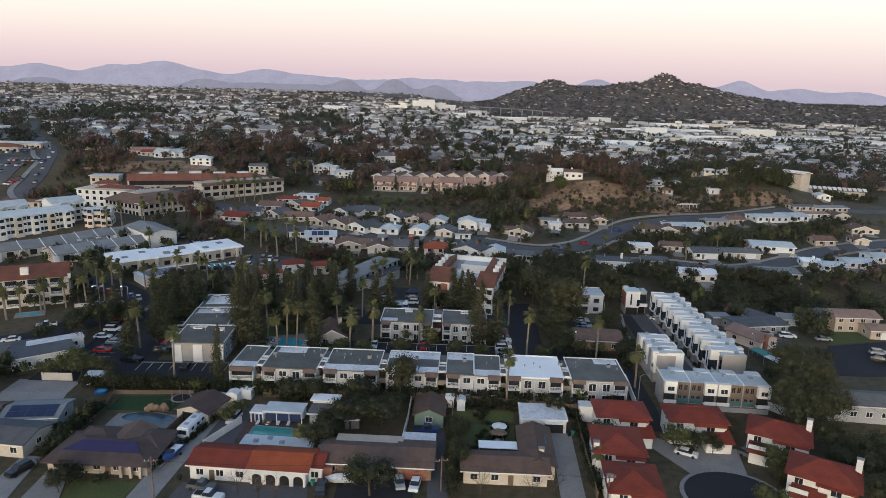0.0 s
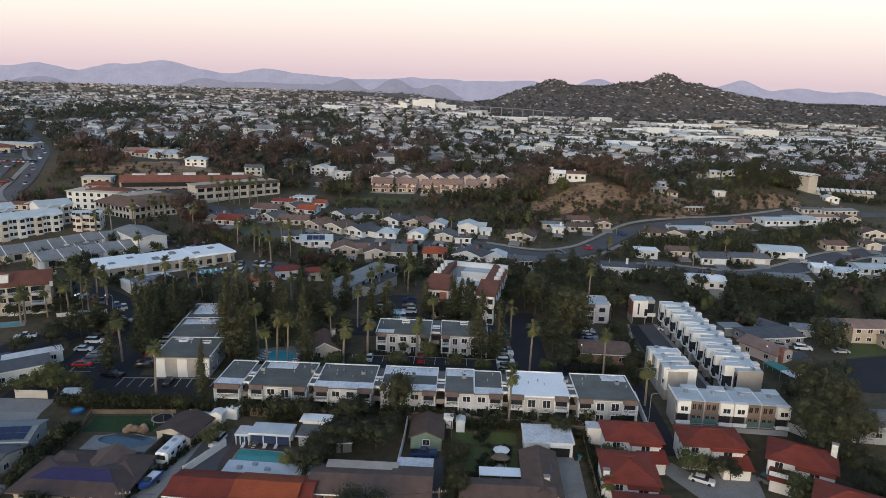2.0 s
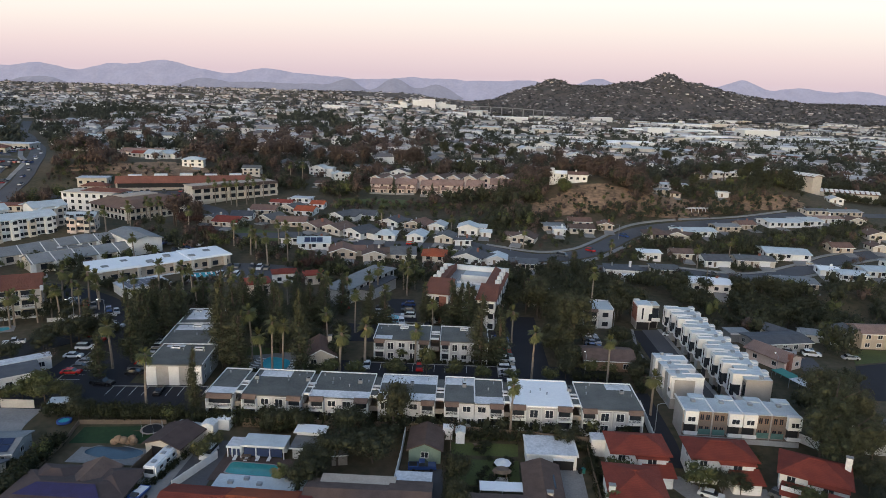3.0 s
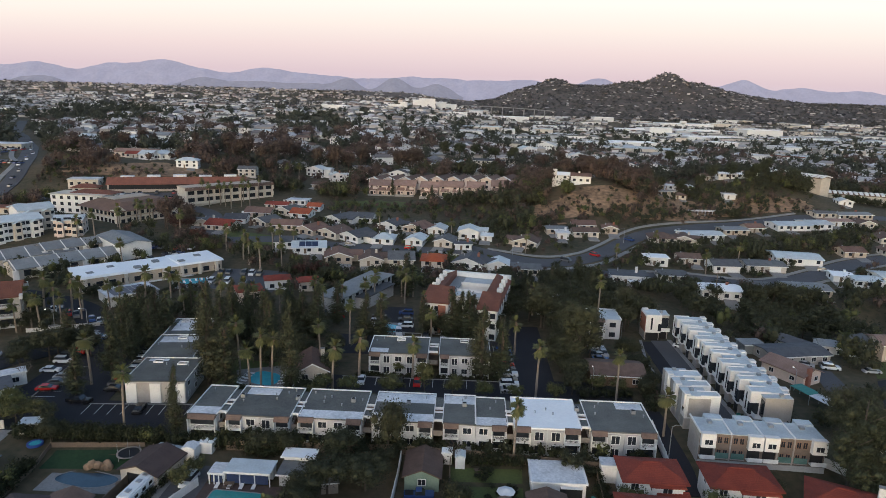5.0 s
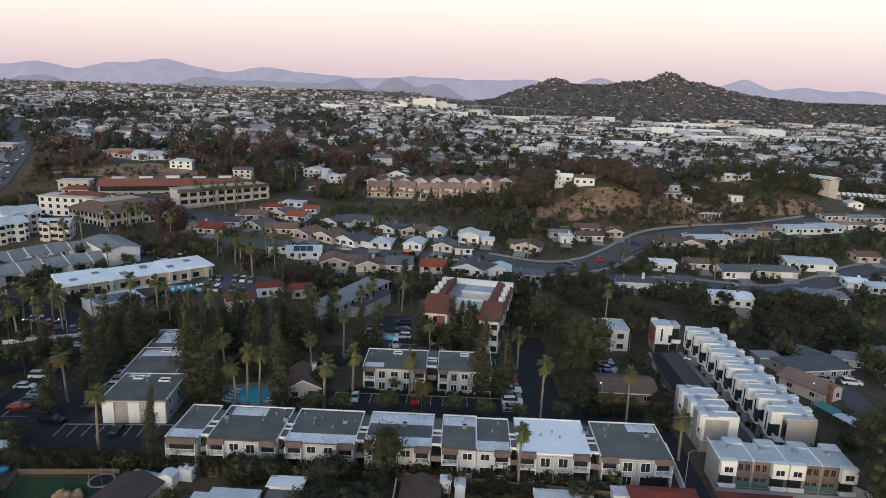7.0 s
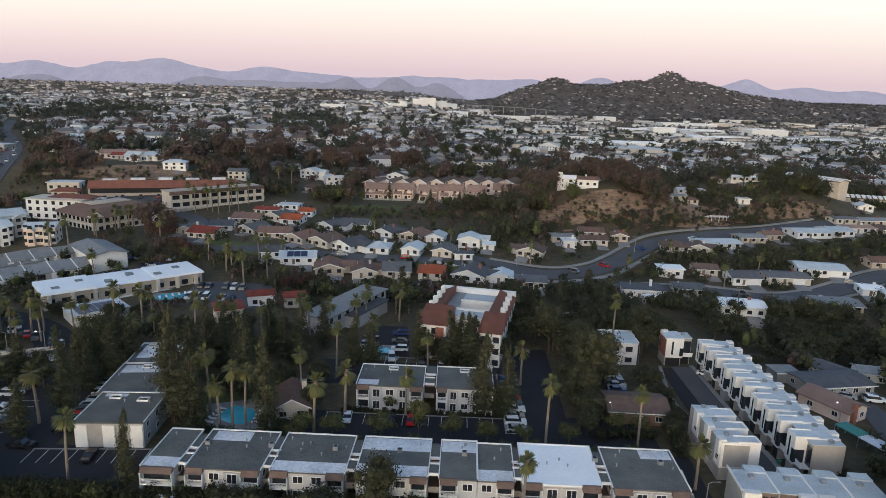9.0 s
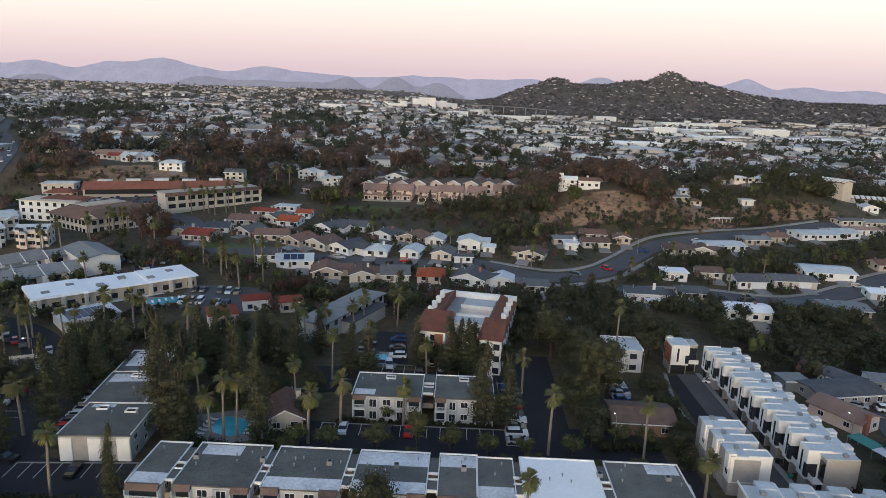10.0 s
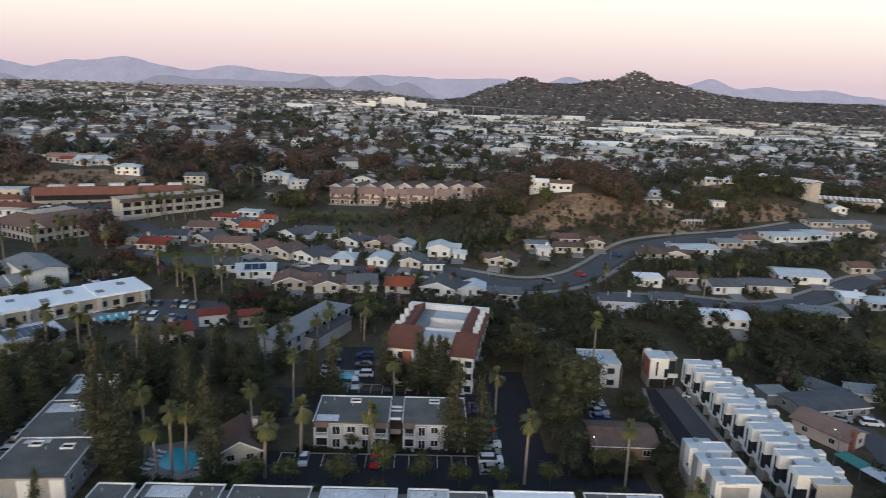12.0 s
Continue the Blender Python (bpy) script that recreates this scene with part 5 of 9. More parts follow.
# the western bungalows, row behind row
for row in (
        (-94.9, 352.3, -4, 13, 11, "brown"), (-83.5, 359.1, -28, 11, 10, "grey", "y"), (-73.6, 352.8, -8, 9.7, 11, "orange"), (-69.8, 371, -4, 7, 8, "orange"), (-82, 384, -6, 11, 8, "whiteflat"), (-90, 372, -4, 12, 7, "redbrown"),
        (-55, 343.5, -32, 10, 13, "slate", "y"), (-41.7, 347, -6, 11.8, 11, "charcoal"), (-27.2, 333, -20, 9.6, 12, "slate", "y"), (-14.4, 328, -24, 10.5, 12, "brown", "y"), (-3.3, 326, -10, 7.6, 10, "pale", "y"),
        (-99.9, 332.4, 4, 10, 10, "charcoal"), (-87, 326, -30, 10.5, 11, "grey", "y"), (-72, 317.4, 2, 13.6, 10, "brown"), (-62.5, 311.5, -28, 10.5, 12, "brown", "y"), (-52, 310, -28, 11, 12, "tan", "y"), (-41.8, 307, -32, 11, 13, "charcoal", "y"),
        (-26.3, 304.8, -4, 9.4, 10, "palehip"), (-12.6, 304, -12, 7.6, 11, "pale", "y"), (0.2, 303, -12, 8, 11, "grey", "y"), (-54.5, 285.5, 10, 13.3, 10, "palesolar"), (-65.5, 289.5, 6, 8, 9, "charcoal"), (-101, 311, -10, 12, 11, "redbrown"), (-110, 318, -14, 9, 9, "grey", "y"),
        (11.7, 318, -6, 9.4, 10, "whitegable", "y", 3.7), (20.1, 315.6, -4, 4.8, 5, "pale"), (9.1, 300.4, 0, 7.2, 6, "darkflat", "x", 2.5), (36, 306.4, -18, 10.6, 11, "tan", "y"),
        (-41, 277.5, 10, 10.5, 12, "brown", "y"), (-28, 276.5, 8, 9, 12, "tan", "y"), (-16, 278, 5, 10, 12, "grey"), (-3.4, 277.7, -2, 9.5, 11, "orangehip"), (10.1, 275.9, -16, 12, 12, "slate", "y"), (22.5, 276, -6, 8, 9, "pale", "y"), (33, 272, -6, 11, 9, "lowgrey"),
        (56.1, 323.3, 0, 5.6, 6, "whiteflat", "x", 3.2), (68, 329, 2, 11.9, 8, "tan"), (69, 340, -2, 11, 9, "brown"), (81, 336, -8, 7, 8, "brown", "y"), (55, 333, 4, 10, 8, "lowtan")):
    lot(*row)
# the eastern bungalows round the hill's foot and the lower road
for row in (
        (103.3, 325, -6, 11.8, 10, "tanhip"), (113, 325, -16, 9, 10, "tan", "y"), (126, 332.8, 8, 19.5, 11, "low"), (146, 345.2, 6, 12.4, 9, "lowtan"), (159, 351.8, 8, 8.7, 8, "brown"), (182, 358.6, 8, 18.8, 12, "low"), (198, 362.3, 8, 12.5, 13, "low"),
        (211.6, 370, 4, 15, 9, "rose"), (225.5, 368.4, 6, 9.4, 9, "tan", "y"), (212, 384, 6, 12, 9, "lowgrey"), (229, 385, 8, 21, 10, "lowtan"), (242, 417, -10, 8, 9, "pale", "y"), (218, 335.8, -8, 10.6, 11, "tan", "y"), (201.8, 310.2, -6, 6.6, 9, "tan", "y"), (183.4, 308.3, 0, 9.4, 9, "brown"),
        (153.5, 298, -8, 18.6, 14, "low", "x", 2.5, True), (135.6, 289.5, -3, 15.9, 11, "lowgrey", "x", 2.5, True), (118.5, 288, 2, 11, 10, "charcoal", "x", 2.7, True), (106, 297, -4, 9, 8, "tan"), (72.4, 266.4, -5, 13.5, 9, "darkflat", "x", 3.2), (90.6, 292.3, -4, 9, 7, "whitebox", "x", 3.2), (91.1, 272.5, -4, 10.4, 9, "lowgrey"),
        (102.4, 253.7, -7, 14.2, 10, "lowwhite", "x", 3.2), (121, 262, -4, 9, 9, "lowgrey"), (139, 260.4, -4, 14.8, 11, "lowtan"), (160.6, 277.6, -10, 7.4, 8, "lowwhite"), (167.4, 271.7, -6, 10.6, 9, "low"), (181.6, 276, 0, 13, 10, "low"), (198, 284, 8, 13, 10, "low"), (212, 292, 10, 12, 9, "lowgrey"),
        (149.4, 439.3, -6, 16, 9, "whiteflat"), (128.7, 404.2, 18, 12.4, 6, "lowtan"), (137.4, 405.7, -4, 8, 6, "tanhip"), (183.3, 442.4, -6, 18, 9, "lowwhite"), (196, 446, -6, 8, 8, "rose"), (168.8, 410.2, -6, 6.5, 6, "whiteflat", "x", 2.6), (172, 452, -8, 9, 8, "tan"), (146, 452, 0, 12, 8, "brown"), (112, 442, -8, 12, 9, "brown", "y"), (234, 581, -6, 24, 9, "whiteflat")):
    lot(*row)
# houses among the tall trees beyond the offices, the condominiums and the hill
for row in (
        (-331, 639, -8, 24, 12, "pale"), (-281, 622, 12, 22, 11, "lowtan", "x", 4.8), (-264, 636, 12, 20, 11, "palehip", "x", 4.8), (-256, 598, 8, 24, 12, "lowgrey"), (-210, 470, 4, 14, 9, "redbrown"), (-196, 467, -24, 11, 10, "pale", "y", 3.4), (-163, 438, 10, 13, 9, "palehip", "x", 4.6),
        (-190, 719, 6, 24, 12, "pale"), (-172, 742, 6, 20, 12, "grey", "x", 4.8), (-161, 583, -6, 15, 10, "tan", "x", 4.8), (-92, 484, -16, 12, 10, "whitegable", "y", 5.2), (-80, 438, -10, 9, 8, "tan"), (-73, 470, 20, 9, 9, "whitegable", "y", 4.8), (-138, 677, 0, 22, 11, "tan"), (-104, 654, -8, 14, 10, "whitegable", "y", 5.0),
        (-96, 790, 4, 26, 13, "pale"), (-68, 717, -4, 22, 12, "low"), (-10, 544, -4, 12, 10, "grey", "x", 4.8), (14, 558, 6, 9, 9, "pale", "y", 5.4), (36, 590, -14, 27, 14, "lowgrey", "x", 5.4), (93, 776, 24, 16, 12, "whitegable", "y", 6.0), (122, 844, -22, 24, 14, "whitegable", "y", 6.0),
        (206, 938, -4, 60, 14, "whiteflat", "x", 5.4), (245, 888, -16, 34, 14, "low", "x", 5.6), (162, 604, -24, 16, 11, "charcoal", "y", 4.8), (186, 610, -24, 15, 11, "charcoal", "y", 4.8), (134, 690, -6, 18, 10, "whitegable", "y", 5.4), (104, 618, -14, 9, 9, "whitegable", "y", 5.0), (-33, 482, -6, 12, 9, "charcoal", "y", 5.0), (-126, 440, 4, 11, 9, "grey", "x", 4.8), (-310, 706, 0, 22, 12, "tan"), (-238, 690, 4, 20, 12, "grey")):
    lot(*row)
    take(row[0], row[1] - 16, row[2], row[3] * 0.45, 16)
t = thing("carport", 74.7, 264, 4, "white flat-roofed carport below the white bungalow", "carport")
slab("roof", t, COATW, (-3.4, 3.4, -2.0, 2.0, 2.4, 2.6))
for a in (-3.1, 3.1):
    slab("post", t, TRIM, (a - 0.07, a + 0.07, -1.8, -1.66, -0.5, 2.4)), slab("post", t, TRIM, (a - 0.07, a + 0.07, 1.66, 1.8, -0.5, 2.4))

# ---- breezeways between the apartment blocks ----
def breezeway(x, y, w, d, h):
    """A roofed stair gap between two blocks: two bridging roof strips round a light well, white rims, dark boarded back wall."""
    t = thing("breezeway", x, y, ROT, "dark stair passage with white-rimmed light well between apartment blocks", "passage", "breezeways of the apartment row")
    slab("bridge", t, GRAVEL, (-w / 2 + 0.2, w / 2 - 0.2, 1.7, 6.6, h - 0.4, h - 0.06))
    slab("bridge", t, GRAVEL, (-w / 2 + 0.2, w / 2 - 0.2, -3.4, -0.4, h - 0.4, h - 0.06))
    for a in (-0.4, 1.48, -3.6):
        slab("rim", t, TRIM, (-w / 2 + 0.2, w / 2 - 0.2, a, a + 0.22, h - 0.3, h + 0.2))
    slab("back_wall", t, BROWNW, (-w / 2 + 0.2, w / 2 - 0.2, 1.2, 1.4, -1.5, h - 0.4))
    slab("landing", t, WOOD, (-w / 2 + 0.2, w / 2 - 0.2, -3.9, 2.9, 2.6, 2.8))
    slab("stair_guard", t, TAUPE, (-w / 2 + 0.2, w / 2 - 0.2, -4.1, -3.95, 2.6, 3.7))
    return t


for x, y, w in ((-41.9, 146.5, 2.2), (-27.4, 146.4, 2.2), (-13.2, 146.1, 2.3), (0.8, 145.7, 2.3), (15.0, 145.2, 2.0), (29.6, 144.7, 2.3)):
    breezeway(x, y, w, 15, 5.7)
breezeway(-0.95, 181.0, 2.6, 11, 5.7)


# ---- street side of the row: gardens, bungalows, tiled houses ----
t = house(-39.2, 110.6, -4, 11.2, 7.2, 3.0, "gable", "x", 0.30, 0.6, WHITE, REDTILE, "white bungalow wing with dark red tile roof", door=-1.5)
t = house(-28.4, 109.9, -4, 10.4, 7.4, 3.1, "gable", "x", 0.32, 0.6, WHITE, ORTILE, "white bungalow with bright orange tile roof and arched porch", windows=False)


def arcade(t, x0, x1, y, h, n):
    """A white porch wall with round arches."""
    w = (x1 - x0) / n
    for k in range(n):
        a, bm = x0 + k * w, bmesh.new()
        r, cx = w * 0.36, x0 + (k + 0.5) * w
        arch = [(cx - r, 0)] + [(cx - r * math.cos(math.pi * j / 8), 1.35 + r * 0.9 * math.sin(math.pi * j / 8)) for j in range(9)] + [(cx + r, 0)]
        outer = [(a, 0)] + [(a + w * j / 8, h) for j in range(9)] + [(a + w, 0)]
        f = [[bm.verts.new((px, y + s, pz)) for px, pz in ring] for s in (0, 0.3) for ring in (arch, outer)]
        for j in range(10):
            for q in ((f[0][j], f[0][j + 1], f[1][j + 1], f[1][j]), (f[2][j + 1], f[2][j], f[3][j], f[3][j + 1]), (f[0][j + 1], f[0][j], f[2][j], f[2][j + 1])):
                bm.faces.new(q)
        part("arch", bm, WHITE, t)
    # near-black sheet before the house wall paints the shade behind the arches
    slab("porch_shade", t, DARK, (x0 + 0.2, x1 - 0.2, y + 0.32, y + 0.4, 0, h - 0.3))


arcade(t, -5.1, 5.1, -4.15, 2.75, 4)
house(-22.0, 110.6, -4, 2.6, 6.4, 2.9, "gable", "x", 0.28, 0.4, WHITE, REDTILE, "small white wing with red tile roof")
t = thing("patio_cover", -31.0, 117.0, -4, "flat blue-grey patio roof behind the orange roofed house", "patio cover")
slab("roof", t, PALER, (-7.5, 8.5, -2.0, 2.0, 2.3, 2.5))
for a in (-7.3, -2.2, 2.8, 8.3):
    slab("post", t, TRIM, (a - 0.08, a + 0.08, 1.7, 1.86, 0, 2.3))
for a, b in ((-2.6, 0.4), (0.2, -1.0), (4.6, 0.9), (-5, -1)):
    slab("roof_unit", t, STEEL, (a, a + 0.9, b, b + 0.7, 2.48, 3.0))
pool(-34.2, 124.9, -3, 9.6, 4.0, GWATER, "rectangular garden pool with green water and red paving", 2.2, 0.14, PAVER)


def patio(x, y, rot, w, d, h, cover, label):
    t = thing("garden_building", x, y, rot, label, "garden building")
    slab("wall", t, WHITE, (-w / 2 + 0.3, w / 2 - 0.3, 0.2, d / 2 - 0.1, -0.5, h))
    slab("roof", t, cover, (-w / 2, w / 2, -d / 2, d / 2, h, h + 0.2))
    slab("fascia", t, TRIM, (-w / 2 - 0.03, w / 2 + 0.03, -d / 2 - 0.06, -d / 2, h - 0.15, h + 0.24))
    for k in range(4):
        a = -w / 2 + 0.2 + (w - 0.4) * k / 3
        slab("post", t, TRIM, (a - 0.09, a + 0.09, -d / 2 + 0.1, -d / 2 + 0.28, 0, h))
    slab("blind", t, BLIND, (-w / 2 + 0.5, w / 2 - 0.5, -d / 2 + 0.3, -d / 2 + 0.36, 0.4, h - 0.5), label="dark blue shade blind")
    return t


patio(-33.2, 131.0, -3, 8.6, 4.6, 2.6, PALER, "white pool house with pale blue roof")
patio(-38.8, 130.6, -3, 3.0, 3.6, 2.3, COAT, "small white shed beside the pool house")
house(-25.2, 131.6, -3, 4.6, 5.0, 2.3, "flat", wall=GREYW, cover=GSHINGLE, label="low grey garden shed", windows=False, name="shed")
house(-25.0, 134.8, -3, 5.4, 2.4, 2.4, "flat", wall=WHITE, cover=COATW, label="white flat-roofed garden shed", windows=False, name="shed")
# brown bungalow with red doors
t = house(-13.6, 113.6, -2, 15.6, 8.0, 2.8, "gable", "x", 0.26, 0.7, BROWNW, SHINGLE, "low brown bungalow with long shingle roof and red doors", door=-3.0)
slab("roof_addition", t, BEIGE, (-6.4, 6.8, 2.6, 5.6, 3.05, 3.3), label="pale tan flat roof addition")
slab("entry_wall", t, BRICKR, (-7.6, -5.4, -5.6, -4.75, 0, 2.5))
t = house(-4.0, 113.4, -2, 6.4, 9.0, 2.8, "gable", "x", 0.26, 0.6, BROWNW, SHINGLE, "brown garage wing with red garage door", garage=(0, 4.4, BRICKR), windows=False)
house(-3.6, 119.6, -2, 5.6, 3.2, 2.5, "flat", wall=WHITE, cover=COAT, label="small white flat-roofed shed", windows=False, name="shed")
# green cottage
house(-1.8, 133.0, -2, 6.2, 8.0, 2.7, "gable", "y", 0.42, 0.5, GREENW, SHINGLE, "green clapboard cottage with brown shingle roof")
house(2.6, 137.0, -2, 1.8, 1.8, 2.1, "flat", o=0.15, wall=WHITE, cover=COATW, label="small white garden shed", windows=False, name="shed")
house(5.1, 136.2, -2, 1.8, 2.2, 2.1, "gable", "y", 0.4, 0.15, WHITE, PALER, "little cream garden shed", windows=False, name="shed")
car(-2.3, 126.9, 92, "blue", "pickup")
# brown roofed bungalow and its yard
t = house(12.8, 111.4, -1.5, 15.4, 6.4, 2.9, "gable", "x", 0.30, 0.7, CREAM, SHINGLE, "cream bungalow with brown shingle roof behind bare trees", door=1.0)
t = house(19.4, 117.6, -3, 6.2, 14.4, 2.9, "gable", "y", 0.36, 0.5, CREAM, SHINGLE, "cream gabled wing with skylight", chimney=(0.8, -3.5, 4.4))
slab("skylight", t, GLASS, (0.7, 2.2, -1.0, 3.2, 3.35, 3.55))
t = thing("patio_cover", 12.4, 118.2, -1.5, "white flat patio roof behind the bungalow", "patio cover")
slab("roof", t, COATW, (-4.2, 4.2, -1.4, 1.4, 2.4, 2.55))
for a in (-4, 0, 4):
    slab("post", t, TRIM, (a - 0.07, a + 0.07, 1.1, 1.25, 0, 2.4))
t = thing("gazebo", 12.6, 123.6, 0, "round brown garden gazebo", "gazebo")
part("roof", prism(bmesh.new(), [(1.9 * math.cos(a), 1.3 * math.sin(a), 2.2) for a in np.linspace(0, 5.5, 8)], [(1.3 * math.cos(a), 0.9 * math.sin(a), 2.7) for a in np.linspace(0, 5.5, 8)]), WOOD, t)
for a in (0.4, 2.0, 3.6, 5.2):
    slab("post", t, WOOD, (1.6 * math.cos(a) - 0.07, 1.6 * math.cos(a) + 0.07, 1.1 * math.sin(a) - 0.07, 1.1 * math.sin(a) + 0.07, 0, 2.25))
slab("bench", t, WHITE, (-1.2, 1.2, -0.5, 0.3, 0, 0.7))
t = thing("parasol", 13.0, 126.6, 0, "open white garden parasol", "parasol")
part("canopy", prism(bmesh.new(), [(1.7 * math.cos(a), 1.7 * math.sin(a), 2.1) for a in np.linspace(0, 5.5, 8)], [(0.1 * math.cos(a), 0.1 * math.sin(a), 2.75) for a in np.linspace(0, 5.5, 8)]), TRIM, t)
part("pole", tube(bmesh.new(), (0, 0, 0), (0, 0, 2.6), 0.04, 0.04), STEEL, t)
# flat white garage
t = house(22.7, 131.6, -2, 9.6, 7.0, 3.0, "flat", o=0.25, wall=WHITE, cover=COAT, label="white garage with stained white flat roof and open door", windows=False, name="garage")
# dark sheet on the uncut wall paints the unlit inside of the garage
slab("doorway_shade", t, DARK, (0.2, 4.2, -3.56, -3.44, 0, 2.4))
slab("raised_door", t, TRIM, (0.2, 4.2, -4.3, -3.3, 2.4, 2.5))
slab("roof_edge", t, TRIM, (4.75, 5.1, -3.6, 3.7, 3.1, 3.35), (-5.1, -4.75, -3.6, 3.7, 3.1, 3.35))


def tiled(x, y, rot, w, d, label, wing, chim=None, terrace=False):
    """A white two-storey house under a hipped red tile roof, with a low tiled garage wing in front."""
    t = house(x, y, rot, w, d, 5.4, "hip", p=0.38, o=0.6, wall=WHITE, cover=REDTILE, label=label, floors=2, chimney=chim, group="white houses with red tile roofs")
    a, b, e = wing
    slab("wing_wall", t, WHITE, (a, b, -d / 2 - e, -d / 2, -1, 2.6))
    bm = prism(bmesh.new(), [(a - 0.5, -d / 2 - e - 0.6, 2.45), (b + 0.5, -d / 2 - e - 0.6, 2.45), (b + 0.5, -d / 2 - 0.01, 2.45), (a - 0.5, -d / 2 - 0.01, 2.45)],
               [(a - 0.5, -d / 2 - e - 0.6, 2.65), (b + 0.5, -d / 2 - e - 0.6, 2.65), (b + 0.3, -d / 2 - 0.01, 2.65 + (e + 0.6) * 0.33), (a - 0.3, -d / 2 - 0.01, 2.65 + (e + 0.6) * 0.33)])
    part("wing_roof", bm, REDTILE, t, "low red tile wing roof")
    shared("garage_door", (4.4,), lambda: boxes(*[(-2.2, 2.2, -0.07, 0.0, 0.55 * j, 0.55 * j + 0.52) for j in range(4)]), TRIM, t, pose((a + b) / 2, -d / 2 - e, 0))
    part("hip_ridge", tube(bmesh.new(), (-w / 2 + d / 2, 0, 5.4 + d * 0.19 + 0.22), (w / 2 - d / 2, 0, 5.4 + d * 0.19 + 0.22), 0.14, 0.14), REDTILE, t)
    part("cross_roof", hip_bm(w * 0.5, d * 0.7, 4.9, 0.40, 0.5), REDTILE, t).location = (w * 0.2, -d * 0.22, 0)
    slab("cross_wall", t, WHITE, (-w * 0.05, w * 0.45, -d * 0.57, 0, -1, 4.9))
    window(t, w * 0.2, -d * 0.57, 3.5, 1.6, 1.0)
    if terrace:
        slab("terrace", t, CONCRETE, (-w / 2 + 0.4, -w / 2 + 3.6, -d / 2 - 2.2, -d / 2 - 0.05, 2.9, 3.05))
        slab("terrace_wall", t, TRIM, (-w / 2 + 0.4, -w / 2 + 3.6, -d / 2 - 2.25, -d / 2 - 2.1, 2.9, 3.8))
    return t


tiled(39.0, 129.6, -3, 10.4, 7.4, "white two-storey house with red tile roof beside the ramp", (0.6, 5.6, 2.8))
tiled(54.4, 128.4, -4, 11.4, 7.4, "white two-storey house with red tile roof and garage wing", (1.0, 6.0, 3.0), terrace=True)
tiled(69.6, 122.4, -28, 11.0, 8.4, "white two-storey house with red tile roof and white chimney", (-4.8, 0.4, 2.6), (5.2, 2.0, 8.2), True)
tiled(70.4, 107.4, -32, 11.0, 8.6, "white two-storey house with red tile roof and balcony", (-4.4, 0.6, 2.6), (5.2, 2.6, 8.2), True)
tiled(35.0, 116.4, -6, 9.0, 10.2, "white two-storey house with red tile roof and chimney by the drive", (-1.0, 4.2, 2.4), (-4.4, -3.6, 6.6))
tiled(34.4, 103.2, -6, 8.6, 9.2, "white two-storey house with red tile roof at the court", (-0.6, 4.4, 2.4), (-4.2, -2.0, 6.6))
# dark garage, camper, boat
t = house(-51.4, 131.6, -14, 7.6, 7.6, 2.7, "gable", "y", 0.34, 0.5, CREAM, DBROWN, "cream garage with dark brown shingle roof and open front", windows=False, name="garage")
# the garage's dark inside is a near-black sheet on its front wall
slab("doorway_shade", t, DARK, (-2.4, 2.2, -3.86, -3.75, 0, 2.3))
slab("lean_to_roof", t, PALER, (-3.0, 4.2, 3.9, 6.2, 2.5, 2.7))


def camper(x, y, rot):
    t = thing("camper_trailer", x, y, rot, "long white camper trailer parked on the driveway", "camper")
    bm = boxes((-1.25, 1.25, -4.1, 4.1, 0.6, 3.0))
    bmesh.ops.bevel(bm, geom=list(bm.edges), offset=0.25, segments=3, affect="EDGES")
    part("body", bm, CAR_PAINT["white"], t)
    slab("stripe", t, STEEL, (-1.27, 1.27, -3.7, 3.7, 1.2, 1.5))
    for y0 in (-2.6, -0.4, 1.6):
        slab("window", t, GLASS, (-1.275, 1.275, y0, y0 + 1.0, 1.75, 2.35))
    for a, b in ((-0.4, -2.8), (-0.35, 0.2), (-0.4, 2.3)):
        slab("roof_vent", t, STEEL, (a, a + 0.8, b, b + 0.9, 2.98, 3.18))
    slab("windscreen", t, GLASS, (-0.9, 0.9, -4.13, -4.0, 1.6, 2.5))
    for sx in (-1.12, 1.12):
        for wy in (0.8, 1.7):
            shared("wheel", (), wheel_bm, TYRE, t, pose(sx, wy, 0.32))
    slab("hitch", t, STEEL, (-0.1, 0.1, -5.0, -4.0, 0.45, 0.6))


camper(-50.9, 124.2, -8)


